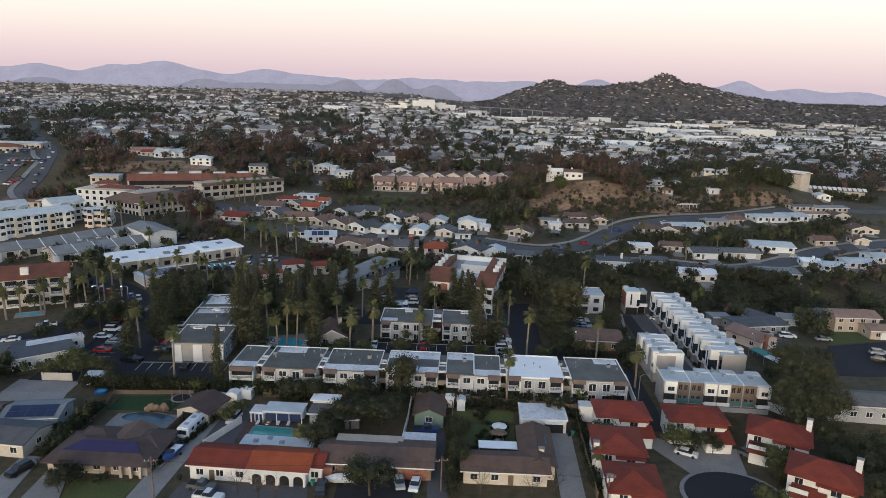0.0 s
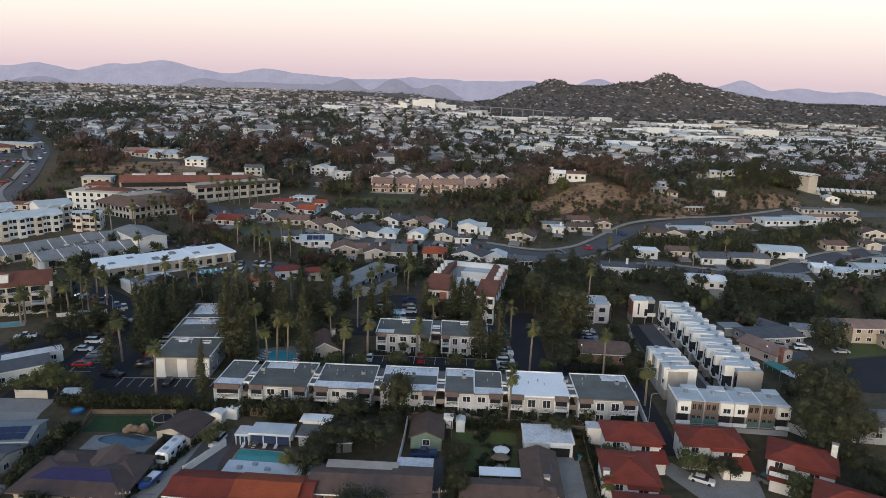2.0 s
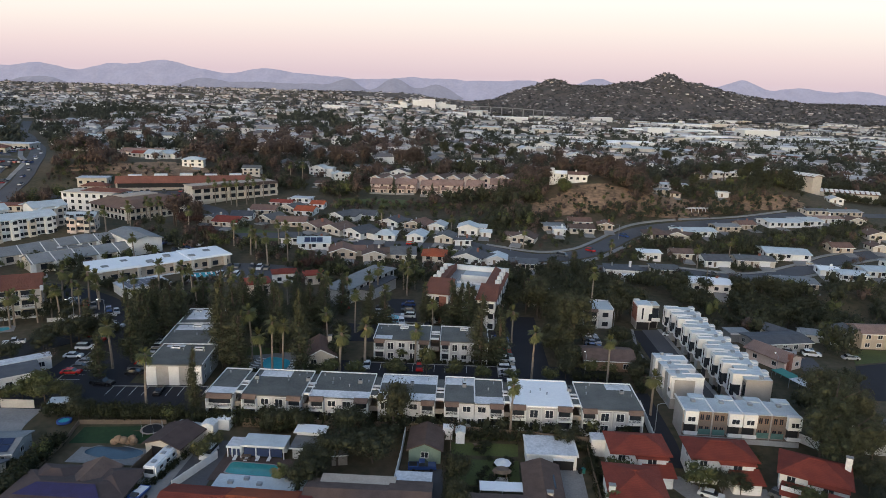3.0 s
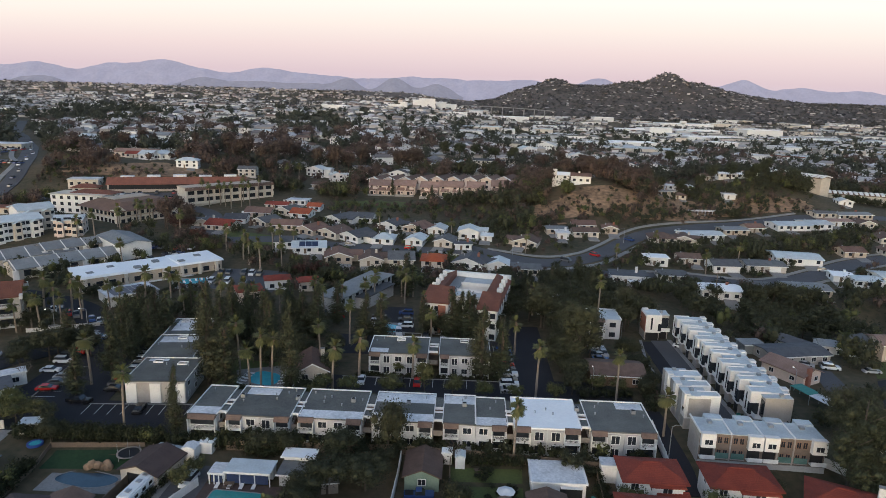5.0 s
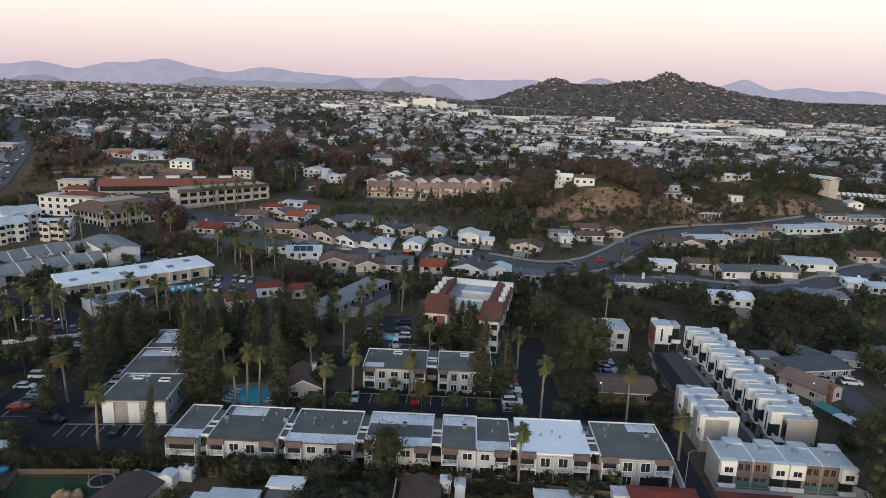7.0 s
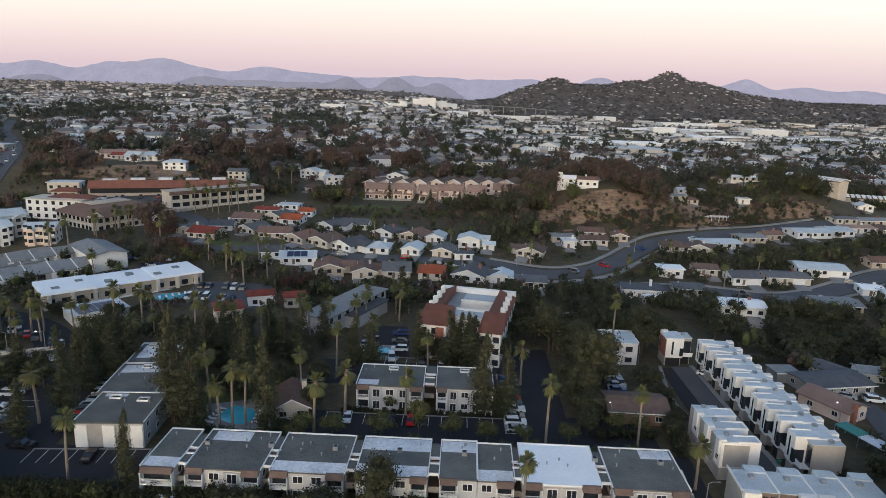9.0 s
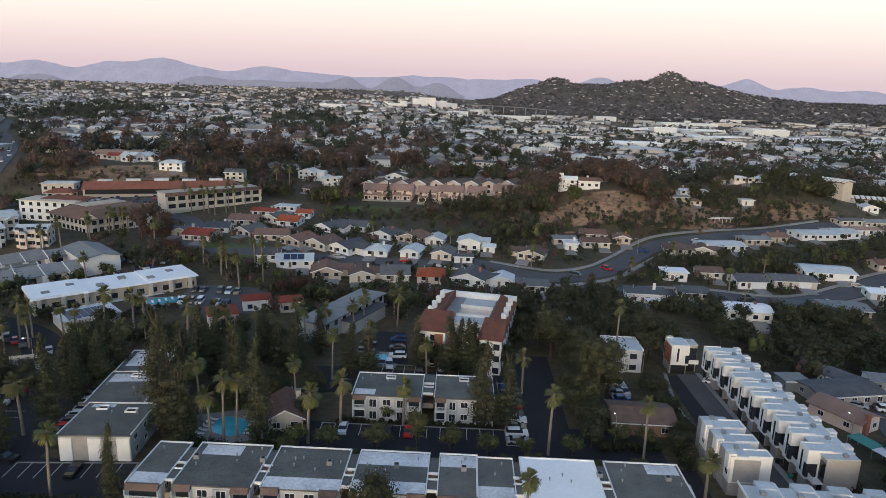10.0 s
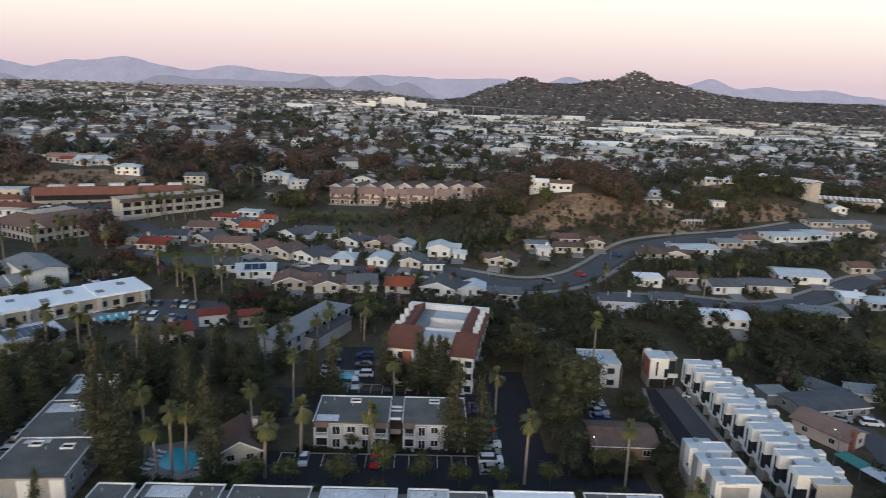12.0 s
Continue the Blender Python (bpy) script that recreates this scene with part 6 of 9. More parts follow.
def boat(x, y, rot):
    t = thing("motor_boat", x, y, rot, "blue and white motor boat on a trailer", "boat")
    low = [(-0.5, -2.6, 0.6), (0.5, -2.6, 0.6), (0.6, 1.2, 0.6), (0, 2.4, 0.75), (-0.6, 1.2, 0.6)]
    top = [(-1.05, -2.8, 1.5), (1.05, -2.8, 1.5), (1.1, 1.2, 1.6), (0, 3.2, 1.75), (-1.1, 1.2, 1.6)]
    part("hull", prism(bmesh.new(), low, top), TARP, t, "bright blue hull")
    part("cockpit", prism(bmesh.new(), [(-0.85, -2.5, 1.52), (0.85, -2.5, 1.52), (0.8, 0.6, 1.6), (-0.8, 0.6, 1.6)], [(-0.8, -2.4, 1.62), (0.8, -2.4, 1.62), (0.7, 0.5, 1.72), (-0.7, 0.5, 1.72)]), TRIM, t)
    part("windscreen", prism(bmesh.new(), [(-0.8, 0.3, 1.65), (0.8, 0.3, 1.65), (0.5, 1.2, 1.65), (-0.5, 1.2, 1.65)], [(-0.75, 0.25, 2.1), (0.75, 0.25, 2.1), (0.55, 0.45, 2.1), (-0.55, 0.45, 2.1)]), GLASS, t)
    slab("trailer", t, STEEL, (-0.08, 0.08, -2.6, 3.9, 0.4, 0.62), (-0.9, 0.9, -1.3, -1.1, 0.3, 0.62))
    for sx in (-0.95, 0.95):
        shared("wheel", (), wheel_bm, TYRE, t, pose(sx, -1.2, 0.32))


boat(-51.0, 114.0, 170)
# big brown house with tarp, free-form pool
t = house(-62.2, 113.0, -2, 18.6, 10.0, 2.4, "hip", p=0.30, o=0.9, wall=BEIGE, cover=DBROWN, label="large bungalow with dark brown roof and blue tarpaulin", door=2.0)
tarp = lambda y, e: 2.4 - 0.27 + 0.22 + (y + 5.9) * 0.30 + e
part("tarpaulin", prism(bmesh.new(), [(-7.6, -2.9, tarp(-2.9, 0.02)), (7.2, -2.9, tarp(-2.9, 0.02)), (5.2, -0.3, tarp(-0.3, 0.02)), (-5.0, -0.3, tarp(-0.3, 0.02))], [(-7.6, -2.9, tarp(-2.9, 0.09)), (7.2, -2.9, tarp(-2.9, 0.09)), (5.2, -0.3, tarp(-0.3, 0.09)), (-5.0, -0.3, tarp(-0.3, 0.09))]), NAVY, t, "dark navy tarpaulin over the roof ridge")
for k, (a, b, w, d) in enumerate(((-4.4, 4.2, 7.4, 6.0), (1.8, 4.6, 6.2, 6.4), (6.2, 3.6, 6.0, 7.0))):
    part("cross_roof", hip_bm(w, d, 2.5, 0.42, 0.6) if k != 1 else gable_bm(w, d, 2.6, 0.42, 0.6, axis="y"), (DBROWN, SHINGLE, DBROWN)[k], t).location = (a, b, 0)
    slab("cross_wall", t, BEIGE, (a - w / 2, a + w / 2, b, b + d / 2, -1, 2.5 if k != 1 else 2.6))
for a in (4.6, 6.4, 8.2):
    slab("porch_post", t, BEIGE, (a, a + 0.5, -6.0, -5.5, 0, 2.3))
pool(-62.5, 129.3, -2, 11.5, 4.8, DWATER, "free-form garden pool with dark water and paved rim", 1.6, 0.5)
t = thing("boulder_fall", -62.0, 132.6, 0, "tan boulders behind the garden pool", "rocks")
for k in range(7):
    bm = bmesh.new()
    bmesh.ops.create_icosphere(bm, subdivisions=2, radius=0.8)
    for q in bm.verts:
        q.co *= 1 + 0.3 * noise.noise(q.co * 1.5 + Vector((k * 3.1, 0, 0)))
        q.co += Vector((-2.0 + 0.65 * k, 0.3 * (k % 3), 0.25 + 0.45 * (k % 2)))
    part("boulder", bm, DIRT, t)
# western neighbours
t = house(-84.5, 126.6, 8, 11.0, 8.0, 2.8, "gable", "x", 0.22, 0.5, GREYW, METALG, "grey bungalow with dark solar panels on grey roof")
for k in range(5):
    for j in range(2):
        y0, y1 = -3.9 + 1.9 * j, -2.2 + 1.9 * j
        part("solar_panel", prism(bmesh.new(), [(-4.6 + 1.9 * k, y0, 2.8 + 0.22 * (4 + y0) + 0.3), (-2.8 + 1.9 * k, y0, 2.8 + 0.22 * (4 + y0) + 0.3), (-2.8 + 1.9 * k, y1, 2.8 + 0.22 * (4 + y1) + 0.3), (-4.6 + 1.9 * k, y1, 2.8 + 0.22 * (4 + y1) + 0.3)],
                                  [(-4.6 + 1.9 * k, y0, 2.8 + 0.22 * (4 + y0) + 0.36), (-2.8 + 1.9 * k, y0, 2.8 + 0.22 * (4 + y0) + 0.36), (-2.8 + 1.9 * k, y1, 2.8 + 0.22 * (4 + y1) + 0.36), (-4.6 + 1.9 * k, y1, 2.8 + 0.22 * (4 + y1) + 0.36)]), SOLAR, t)
t = house(-84.0, 117.2, -6, 11.5, 8.5, 2.8, "gable", "x", 0.25, 0.5, CREAM, DSHINGLE, "pale green bungalow with dark roof")
slab("solar_panel", t, SOLAR, (-4.2, 0.4, -3.4, -0.4, 3.32, 3.42))
house(-97, 124, 10, 12, 9, 2.8, "gable", "x", 0.28, 0.5, CREAM, SHINGLE, "beige bungalow with brown roof")
plot("pavement_yard", ((-99, 130.5), (-84, 130.5), (-84.5, 143.5), (-99, 143.5)), CONCRETE, "pale concrete yard behind the solar house", "yard", 0.08)
house(-100, 110, -6, 13, 9, 2.8, "gable", "x", 0.28, 0.5, WHITE, GSHINGLE, "white bungalow with grey roof")
house(-99.2, 154.2, 38, 12.5, 7.5, 3.2, "flat", o=0.3, wall=WHITE, cover=DSHINGLE, label="white walled building with black flat roof")
house(-107.5, 153.5, 30, 9, 13, 2.8, "hip", "y", 0.2, 0.6, WHITE, DSHINGLE, "white hall with black roof beside the street")
house(-101, 161.5, 38, 13, 3.2, 3.0, "flat", o=0.2, wall=WHITE, cover=COAT, label="low white building with pale roof strip")
# eastern neighbours
t = house(96.5, 139.0, -4, 17, 8.0, 3.6, "gable", "x", 0.3, 0.5, GREYW, GSHINGLE, "long grey-white house with grey roof beside tall trees", floors=1)
t = house(91.0, 182.2, 29, 7.2, 11.5, 3.0, "gable", "y", 0.36, 0.6, PINK, ROSET, "cream bungalow with tan shingle roof and brick chimney")
c = slab("chimney", t, BRICKR, (-2.6, -1.4, -6.5, -5.75, -0.5, 5.0))
house(97.5, 194.5, 10, 17, 9, 2.6, "gable", "x", 0.16, 0.5, GREYP, DSHINGLE, "long low house with dark charcoal roof")
house(88.6, 199.8, 4, 6.0, 5, 2.7, "flat", o=0.3, wall=METALG, cover=METALG, label="small dark shed with grey flat roof", windows=False, name="shed")
house(104, 204.5, 34, 6.4, 9, 2.8, "gable", "y", 0.34, 0.4, WHITE, DSHINGLE, "white gabled house with dark roof at the wood's edge")
t = house(129.5, 198.8, 0, 13.6, 8.4, 5.0, "gable", "x", 0.28, 0.6, BEIGE, ROSET, "tan two-storey house with brown tile roof", floors=2)
house(134.5, 191.5, 0, 9, 6.4, 2.8, "gable", "x", 0.3, 0.5, BEIGE, ROSET, "tan garage wing with brown tile roof", garage=(1, 4.6))
house(119.6, 199.5, -30, 5, 7, 4.4, "gable", "y", 0.4, 0.4, WHITE, GSHINGLE, "small white gabled house with grey roof")
house(113, 203, -12, 7, 6, 2.8, "gable", "x", 0.3, 0.4, WHITE, METALG, "low white outbuilding with grey roof")
t = thing("awning", 88.8, 166.0, 20, "long teal and grey patio awning", "awning")
slab("teal_sheet", t, AWNING, (-1.8, 1.8, 0.5, 6.0, 2.5, 2.62))
slab("grey_sheet", t, COAT, (-1.8, 1.8, -5.5, 0.46, 2.45, 2.57))
for a in (-5.3, 0.4, 5.8):
    slab("post", t, STEEL, (-1.7, -1.6, a - 0.05, a + 0.05, 0, 2.46)), slab("post", t, STEEL, (1.6, 1.7, a - 0.05, a + 0.05, 0, 2.46))
house(44.5, 177.4, -3, 12.5, 9.5, 3.0, "gable", "x", 0.25, 0.6, BROWNW, SHINGLE, "brown bungalow with wide shingle roof below a palm")
# club house and pool of the complex
t = house(-30.8, 174.6, 12, 7.0, 10, 3.0, "gable", "y", 0.55, 0.7, CREAM, BRTILE, "small clubhouse with steep brown gable roof beside the pool", chimney=(2.6, 2.0, 5.8))
part("fascia_board", prism(bmesh.new(), [(-4.2, -5.75, 2.55), (-4.2, -5.75, 2.85), (0, -5.75, 5.1), (0, -5.75, 4.8)], [(-4.2, -5.68, 2.55), (-4.2, -5.68, 2.85), (0, -5.68, 5.1), (0, -5.68, 4.8)]), TRIM, t)
part("fascia_board", prism(bmesh.new(), [(4.2, -5.75, 2.55), (4.2, -5.75, 2.85), (0, -5.75, 5.1), (0, -5.75, 4.8)], [(4.2, -5.68, 2.55), (4.2, -5.68, 2.85), (0, -5.68, 5.1), (0, -5.68, 4.8)]), TRIM, t)
pool(-41.6, 171.0, 20, 7.4, 8.6, WATER, "turquoise swimming pool of the apartment complex", 2.6, 0.55)
pool(-14.6, 208.6, 0, 6.5, 7, WATER, "small turquoise pool among trees", 1.5, 0.5)
pool(-85.6, 247.5, 30, 13, 7, WATER, "turquoise pool beside the white roofed motel", 2.5, 0.3)
pool(-124.5, 188.6, 26, 6, 3.2, WATER, "small garden pool before the red tiled block", 1.0, 0.4)

# ---- the U-shaped red roofed block ----
t = thing("courtyard_building", 9.2, 220.6, -12, "white courtyard apartment block with red tile wings and flat centre", "apartment building", "", 1.2)
take(9.2, 220.6, -12, 13, 18)
for a, b, y0 in ((-11, -3.6, -16), (5.6, 11, -18)):
    out = -1 if a < 0 else 1
    slab("wing_wall", t, WHITE, (a, b, y0, 15, -2, 9.6))
    part("wing_roof", prism(bmesh.new(), [(a - 0.5, y0 - 0.5, 9.4), (b + 0.5, y0 - 0.5, 9.4), (b + 0.5, y0 + 9, 9.4), (a - 0.5, y0 + 9, 9.4)], [(a - 0.5, y0 - 0.5, 9.6), (b + 0.5, y0 - 0.5, 9.6), (b + 0.2, y0 + 9, 12.2), (a - 0.2, y0 + 9, 12.2)]), CLAY, t)
    x0, x1 = (a - 0.5, a + 4.2) if out < 0 else (b - 4.4, b + 0.5)
    lo, hi = (9.8, 11.9) if out < 0 else (11.9, 9.8)
    part("side_roof", prism(bmesh.new(), [(x0, y0 + 9, 9.5), (x1, y0 + 9, 9.5), (x1, 13.4, 9.5), (x0, 13.4, 9.5)], [(x0, y0 + 9, lo), (x1, y0 + 9, hi), (x1, 13.4, hi), (x0, 13.4, lo)]), CLAY, t)
    slab("deck_roof", t, METALG, (x1, b + 0.1, y0 + 9.1, 13.3, 9.5, 9.8) if out < 0 else (a - 0.1, x0, y0 + 9.1, 13.3, 9.5, 9.8))
    for z in (0.8, 3.9, 7.0):
        for k in range(2):
            window(t, a + 1.4 + 2.9 * k, y0, z, 1.4, 1.4)
        for k in range(6):
            window(t, a if out < 0 else b, y0 + 3 + 4.8 * k, z, 1.4, 1.4, 270 if out < 0 else 90)
        bal = slab("balcony", t, TRIM, (a + 2.0, a + 3.9, y0 - 1.0, y0, z - 0.7, z - 0.5), (a + 2.0, a + 3.9, y0 - 1.0, y0 - 0.9, z - 0.5, z + 0.4))
    for k in range(4):
        slab("chimney", t, WHITE, ((a + 0.4, a + 1.7) if out < 0 else (b - 1.7, b - 0.4)) + (-6.5 + 5 * k, -5.1 + 5 * k, 9.5, 12.5))
slab("centre_wall", t, WHITE, (-3.6, 5.6, 5, 15, -2, 9.4))
slab("bridge_wall", t, WHITE, (-3.6, 5.6, -7, -2.5, -2, 9.2))
slab("centre_roof", t, PALER, (-3.5, 5.5, 5, 13.3, 9.4, 9.7))
slab("bridge_roof", t, PALER, (-3.5, 5.5, -7, -2.4, 9.2, 9.5))
slab("back_parapet", t, TRIM, (-11.2, 11.2, 13.5, 15.1, 9.4, 11.2))
slab("court_parapet", t, TRIM, (-3.6, 5.6, 4.7, 5.0, 9.4, 10.4))
slab("court_parapet", t, TRIM, (-3.6, 5.6, -2.5, -2.2, 9.2, 10.2))
slab("red_panel", t, BRICKR, (-6.4, -4.2, -16.12, -15.95, 0, 8.8), label="rust red wall panel")

# ---- left middle ground: motel, gabled rows, offices ----
def long_block(x, y, rot, w, d, h, cover, label, wall=WHITE, name="apartment_building", roof="flat", floors=2, arches=0, p=0.25):
    t = thing(name, x, y, rot, label, "building")
    take(x, y, rot, w / 2, d / 2)
    if roof == "flat":
        slab("wall", t, wall, (-w / 2, w / 2, -d / 2, d / 2, -3, h))
        slab("roof", t, cover, (-w / 2 - 0.5, w / 2 + 0.5, -d / 2 - 0.8, d / 2 + 0.5, h, h + 0.3))
    elif roof == "hip":
        slab("wall", t, wall, (-w / 2, w / 2, -d / 2, d / 2, -3, h))
        part("roof", hip_bm(w, d, h, p, 0.9), cover, t)
    else:
        part("wall", gable_wall(w, d, h, p, base=3), wall, t)
        part("roof", gable_bm(w, d, h, p, 0.6), cover, t)
    fl = h / max(1, floors)
    for f in range(floors):
        n = int(w / 4)
        for k in range(n):
            window(t, -w / 2 + w * (k + 0.5) / n, -d / 2, f * fl + 0.9, 2.0 if arches else 1.5, 1.5)
        for k in range(max(1, int(d / 5))):
            for side, r in ((-1, 270), (1, 90)):
                if side * x > 10:
                    continue
                window(t, side * w / 2, -d / 2 + d * (k + 0.5) / max(1, int(d / 5)), f * fl + 0.9, 1.5, 1.5, r)
        if arches:
            slab("gallery", t, TRIM, (-w / 2, w / 2, -d / 2 - 1.3, -d / 2, f * fl - 0.1, f * fl + 0.1))
    return t


t = long_block(-105.5, 252.0, 41, 48, 15, 4.0, COATW, "long motel wing with stepped bright white flat roof", BEIGE, floors=1, arches=1)
for k, (a, b) in enumerate(((-24.4, -9), (8.5, 24.4))):
    slab("roof_step", t, COATW, (a, b, -8.0, 7.9, 4.2, 4.75 - 0.15 * k))
for k in range(8):
    slab("pier", t, CREAM, (-23 + 6.3 * k, -22.0 + 6.3 * k, -8.9, -7.52, 0, 4.0))
for k in range(6):
    slab("roof_unit", t, METALG, (-21 + 7.6 * k, -18.8 + 7.6 * k, -4.5 + 5 * (k % 2), -2.2 + 5 * (k % 2), 4.28, 4.95))
t = house(-101.3, 227.6, 44, 15, 11, 3.0, "flat", o=0.3, wall=WHITE, cover=COAT, label="low white building covered with blue solar panels", windows=False)
for k in range(6):
    slab("solar_panel", t, SOLAR, (-5.8 + 1.9 * k, -4.1 + 1.9 * k, -4.4, 3.4, 3.26, 3.36))
long_block(-127.5, 280, -45, 24, 12, 5.0, METALG, "white gabled hall with grey metal roof", WHITE, roof="gable", p=0.22, floors=0)


def garden_terrace(x, y, rot, w, d, n, label):
    """A long low terrace whose grey roof is crossed by white party walls, with white piers along its front."""
    t = long_block(x, y, rot, w, d, 3.1, METALG, label, CREAM, roof="gable", floors=0, p=0.34)
    for k in range(n + 1):
        a = -w / 2 + w * k / n
        part("party_wall", prism(bmesh.new(), [(a - 0.15, -d / 2 - 1.2, 2.8), (a + 0.15, -d / 2 - 1.2, 2.9), (a + 0.2, 0, 3.2 + d * 0.17), (a - 0.2, 0, 3.2 + d * 0.17)], [(a - 0.15, -d / 2 - 1.2, 3.1), (a + 0.15, -d / 2 - 1.2, 3.1), (a + 0.15, 0, 3.5 + d * 0.17), (a - 0.15, 0, 3.5 + d * 0.17)]), WHITE, t)
        slab("pier", t, WHITE, (a - 0.9, a + 0.9, -d / 2 - 0.9, -d / 2 - 0.004, -2, 2.75))
    for k in range(n):
        a = -w / 2 + w * (k + 0.5) / n
        window(t, a, -d / 2, 0.5, 2.2, 1.9)
    return t


garden_terrace(-139.2, 260, 49, 38, 12, 5, "long low terrace with grey roof and white party walls")
garden_terrace(-161, 262, 47, 40, 12, 5, "long low terrace with grey gabled roof beside the lane")
garden_terrace(-147.5, 277, 48, 22, 10, 3, "short low terrace with grey roof behind trees")


def white_block(x, y, rot, n, unit, d, h, label, wall=WHITE):
    """White three-storey apartments: a ridged pale roof, a projecting gabled bay for each unit, windows in pairs."""
    w = n * unit
    t = long_block(x, y, rot, w, d, h, PALER, label, wall, roof="gable", floors=0, p=0.32)
    for k in range(n):
        a = -w / 2 + unit * (k + 0.5)
        b = part("bay", gable_wall(unit * 0.46, 1.6, h - 0.9, 0.5, "y", 3), CREAM if k % 2 else wall, t, "projecting gabled bay")
        b.location = (a, -d / 2 - 0.75, 0)
        part("bay_roof", gable_bm(unit * 0.46, 3.6, h - 0.9, 0.5, 0.3, 0.16, "y"), PALER, t).location = (a, -d / 2 - 0.2, 0)
        for z in (0.9, 3.7, 6.4):
            window(t, a, -d / 2 - 1.56, z, 1.5, 1.2), window(t, a + unit * 0.37, -d / 2, z, 1.2, 1.2), window(t, a - unit * 0.37, -d / 2, z, 1.2, 1.2)
        slab("balcony", t, TRIM, (a + unit * 0.26, a + unit * 0.48, -d / 2 - 1.1, -d / 2, 3.1, 3.25), (a + unit * 0.26, a + unit * 0.48, -d / 2 - 1.1, -d / 2 - 1.0, 3.25, 4.1))
    for k in range(2):
        for z in (0.9, 3.7, 6.4):
            window(t, w / 2, -d / 4 + d / 2 * k, z, 1.2, 1.2, 90)
    return t


white_block(-184.5, 287, 52, 5, 6.6, 11, 8.2, "white three-storey apartment row with gabled bays and pale roof")
white_block(-180.5, 306.5, 52, 2, 7.0, 11, 9.0, "white three-storey apartment house with pale gabled roof")
white_block(-203, 294, 52, 3, 7.0, 11, 9.0, "white apartment house with pale roof in the second row")
white_block(-160, 300, 14, 2, 5.6, 8.5, 6.6, "small cream apartment house with pale gabled roof", PINK)
t = thing("office_building", -153.4, 343.4, 58, "tan two-storey office building with broad brown shingle roof", "office building", "", 6.6)
W, D, h = 18, 15, 6.4
take(-153.4, 343.4, 58, 20, 16)
slab("wall", t, CREAM, (-W, W, -D, D, -4, h))
part("roof", prism(bmesh.new(), [(-W - 1.4, -D - 1.4, h - 0.5), (W + 1.4, -D - 1.4, h - 0.5), (W + 1.4, D + 1.4, h - 0.5), (-W - 1.4, D + 1.4, h - 0.5)], [(-W + 7, -D + 7, h + 2.6), (W - 7, -D + 7, h + 2.6), (W - 7, D - 4, h + 2.6), (-W + 7, D - 4, h + 2.6)]), OFFROOF, t)
slab("flat_top", t, BEIGE, (-W + 9, W - 8, 1, D - 5, h + 2.5, h + 3.0))
slab("corner_wall", t, CREAM, (-W - 0.5, -W + 4.2, -D - 0.5, -D + 4.2, -3, h + 0.2))
part("corner_gable", prism(bmesh.new(), [(-W - 0.5, -D - 0.6, h), (-W + 4.2, -D - 0.6, h), (-W + 1.0, -D - 0.6, h + 2.6)], [(-W - 0.5, -D + 0.4, h), (-W + 4.2, -D + 0.4, h), (-W + 1.0, -D + 0.4, h + 2.6)]), CREAM, t)
for z in (0.6, 3.9):
    for k in range(10):
        window(t, -W + 2.6 + 3.4 * k, -D - (0.5 if k == 0 else 0), z, 1.8, 1.6)
    for k in range(9):
        window(t, -W - (0.5 if k == 0 else 0), -D + 2.2 + 3.3 * k, z, 1.8, 1.6, 270)
slab("band", t, BEIGE, (-W + 4.3, W, -D - 0.12, -D, 3.2, 3.7), (-W - 0.12, -W, -D + 4.3, D, 3.2, 3.7), label="tan band between the storeys")
t = long_block(-183, 353.5, -6, 28, 12, 9.4, CREAM, "white three-storey office building with flat front and red hipped roof behind", WHITE, "office_building", "flat", 3)
part("red_roof", hip_bm(22, 9, 9.8, 0.3, 0.3), CLAY, t, "low red tile roof").location = (5, 3, 0)
t = long_block(-122.6, 389.7, 43, 50, 12, 8.0, BEIGE, "long yellow two-storey office building with deep balconies and brown roof edge", CREAM, "office_building", "flat", 0)
part("roof_edge", prism(bmesh.new(), [(-25.6, -7.6, 7.0), (25.6, -7.6, 7.0), (25.6, -5.9, 7.0), (-25.6, -5.9, 7.0)], [(-25.4, -6.6, 8.6), (25.4, -6.6, 8.6), (25.4, -5.9, 8.6), (-25.4, -5.9, 8.6)]), SHINGLE, t, "brown shingled roof edge")
for z in (0.0, 3.7):
    slab("balcony_wall", t, CREAM, (-25, 25, -7.4, -7.1, z - 0.4, z + 1.0))
    for k in range(11):
        slab("pier", t, CREAM, (-25 + 5 * k - 0.4, -25 + 5 * k + 0.4, -7.4, -6.0, z + 1.0, z + 3.2))
        if k < 10:
            slab("opening", t, GLASS, (-25 + 5 * k + 0.6, -25 + 5 * k + 4.4, -6.06, -5.98, z + 0.3, z + 2.9))
t = long_block(-154, 402, 17, 74, 11, 2.9, CLAY, "long low shopping row with dark red roof", BEIGE, "shop_building", "gable", 0, p=0.55)
# one near-black strip stands for the shade under the shop eaves
slab("arcade", t, DARK, (-36, 36, -5.62, -5.48, 0, 2.5), label="dark strip painting the shade on the shop fronts under the eaves")
for k in range(5):
    slab("roof_unit", t, COAT, (-31 + 14 * k, -24 + 14 * k, 0.6, 4.5, 3.6, 6.7 + 0.25 * (k % 3)))
long_block(-206, 398, 10, 16, 9, 4.0, COAT, "low shop with pale roof beside the red row", CREAM, "shop_building", "flat", 1)
long_block(-200, 388, 6, 13, 7, 3.4, CLAY, "small shop with dark red roof", CREAM, "shop_building", "hip", 1, p=0.4)
long_block(-222, 342, 4, 20, 8, 3.2, CLAY, "low shop with red flat front beside the boulevard", CREAM, "shop_building", "flat", 1)
long_block(-206, 345, 4, 16, 9, 3.6, COAT, "low shop with pale roof beside the white offices", WHITE, "shop_building", "flat", 1)
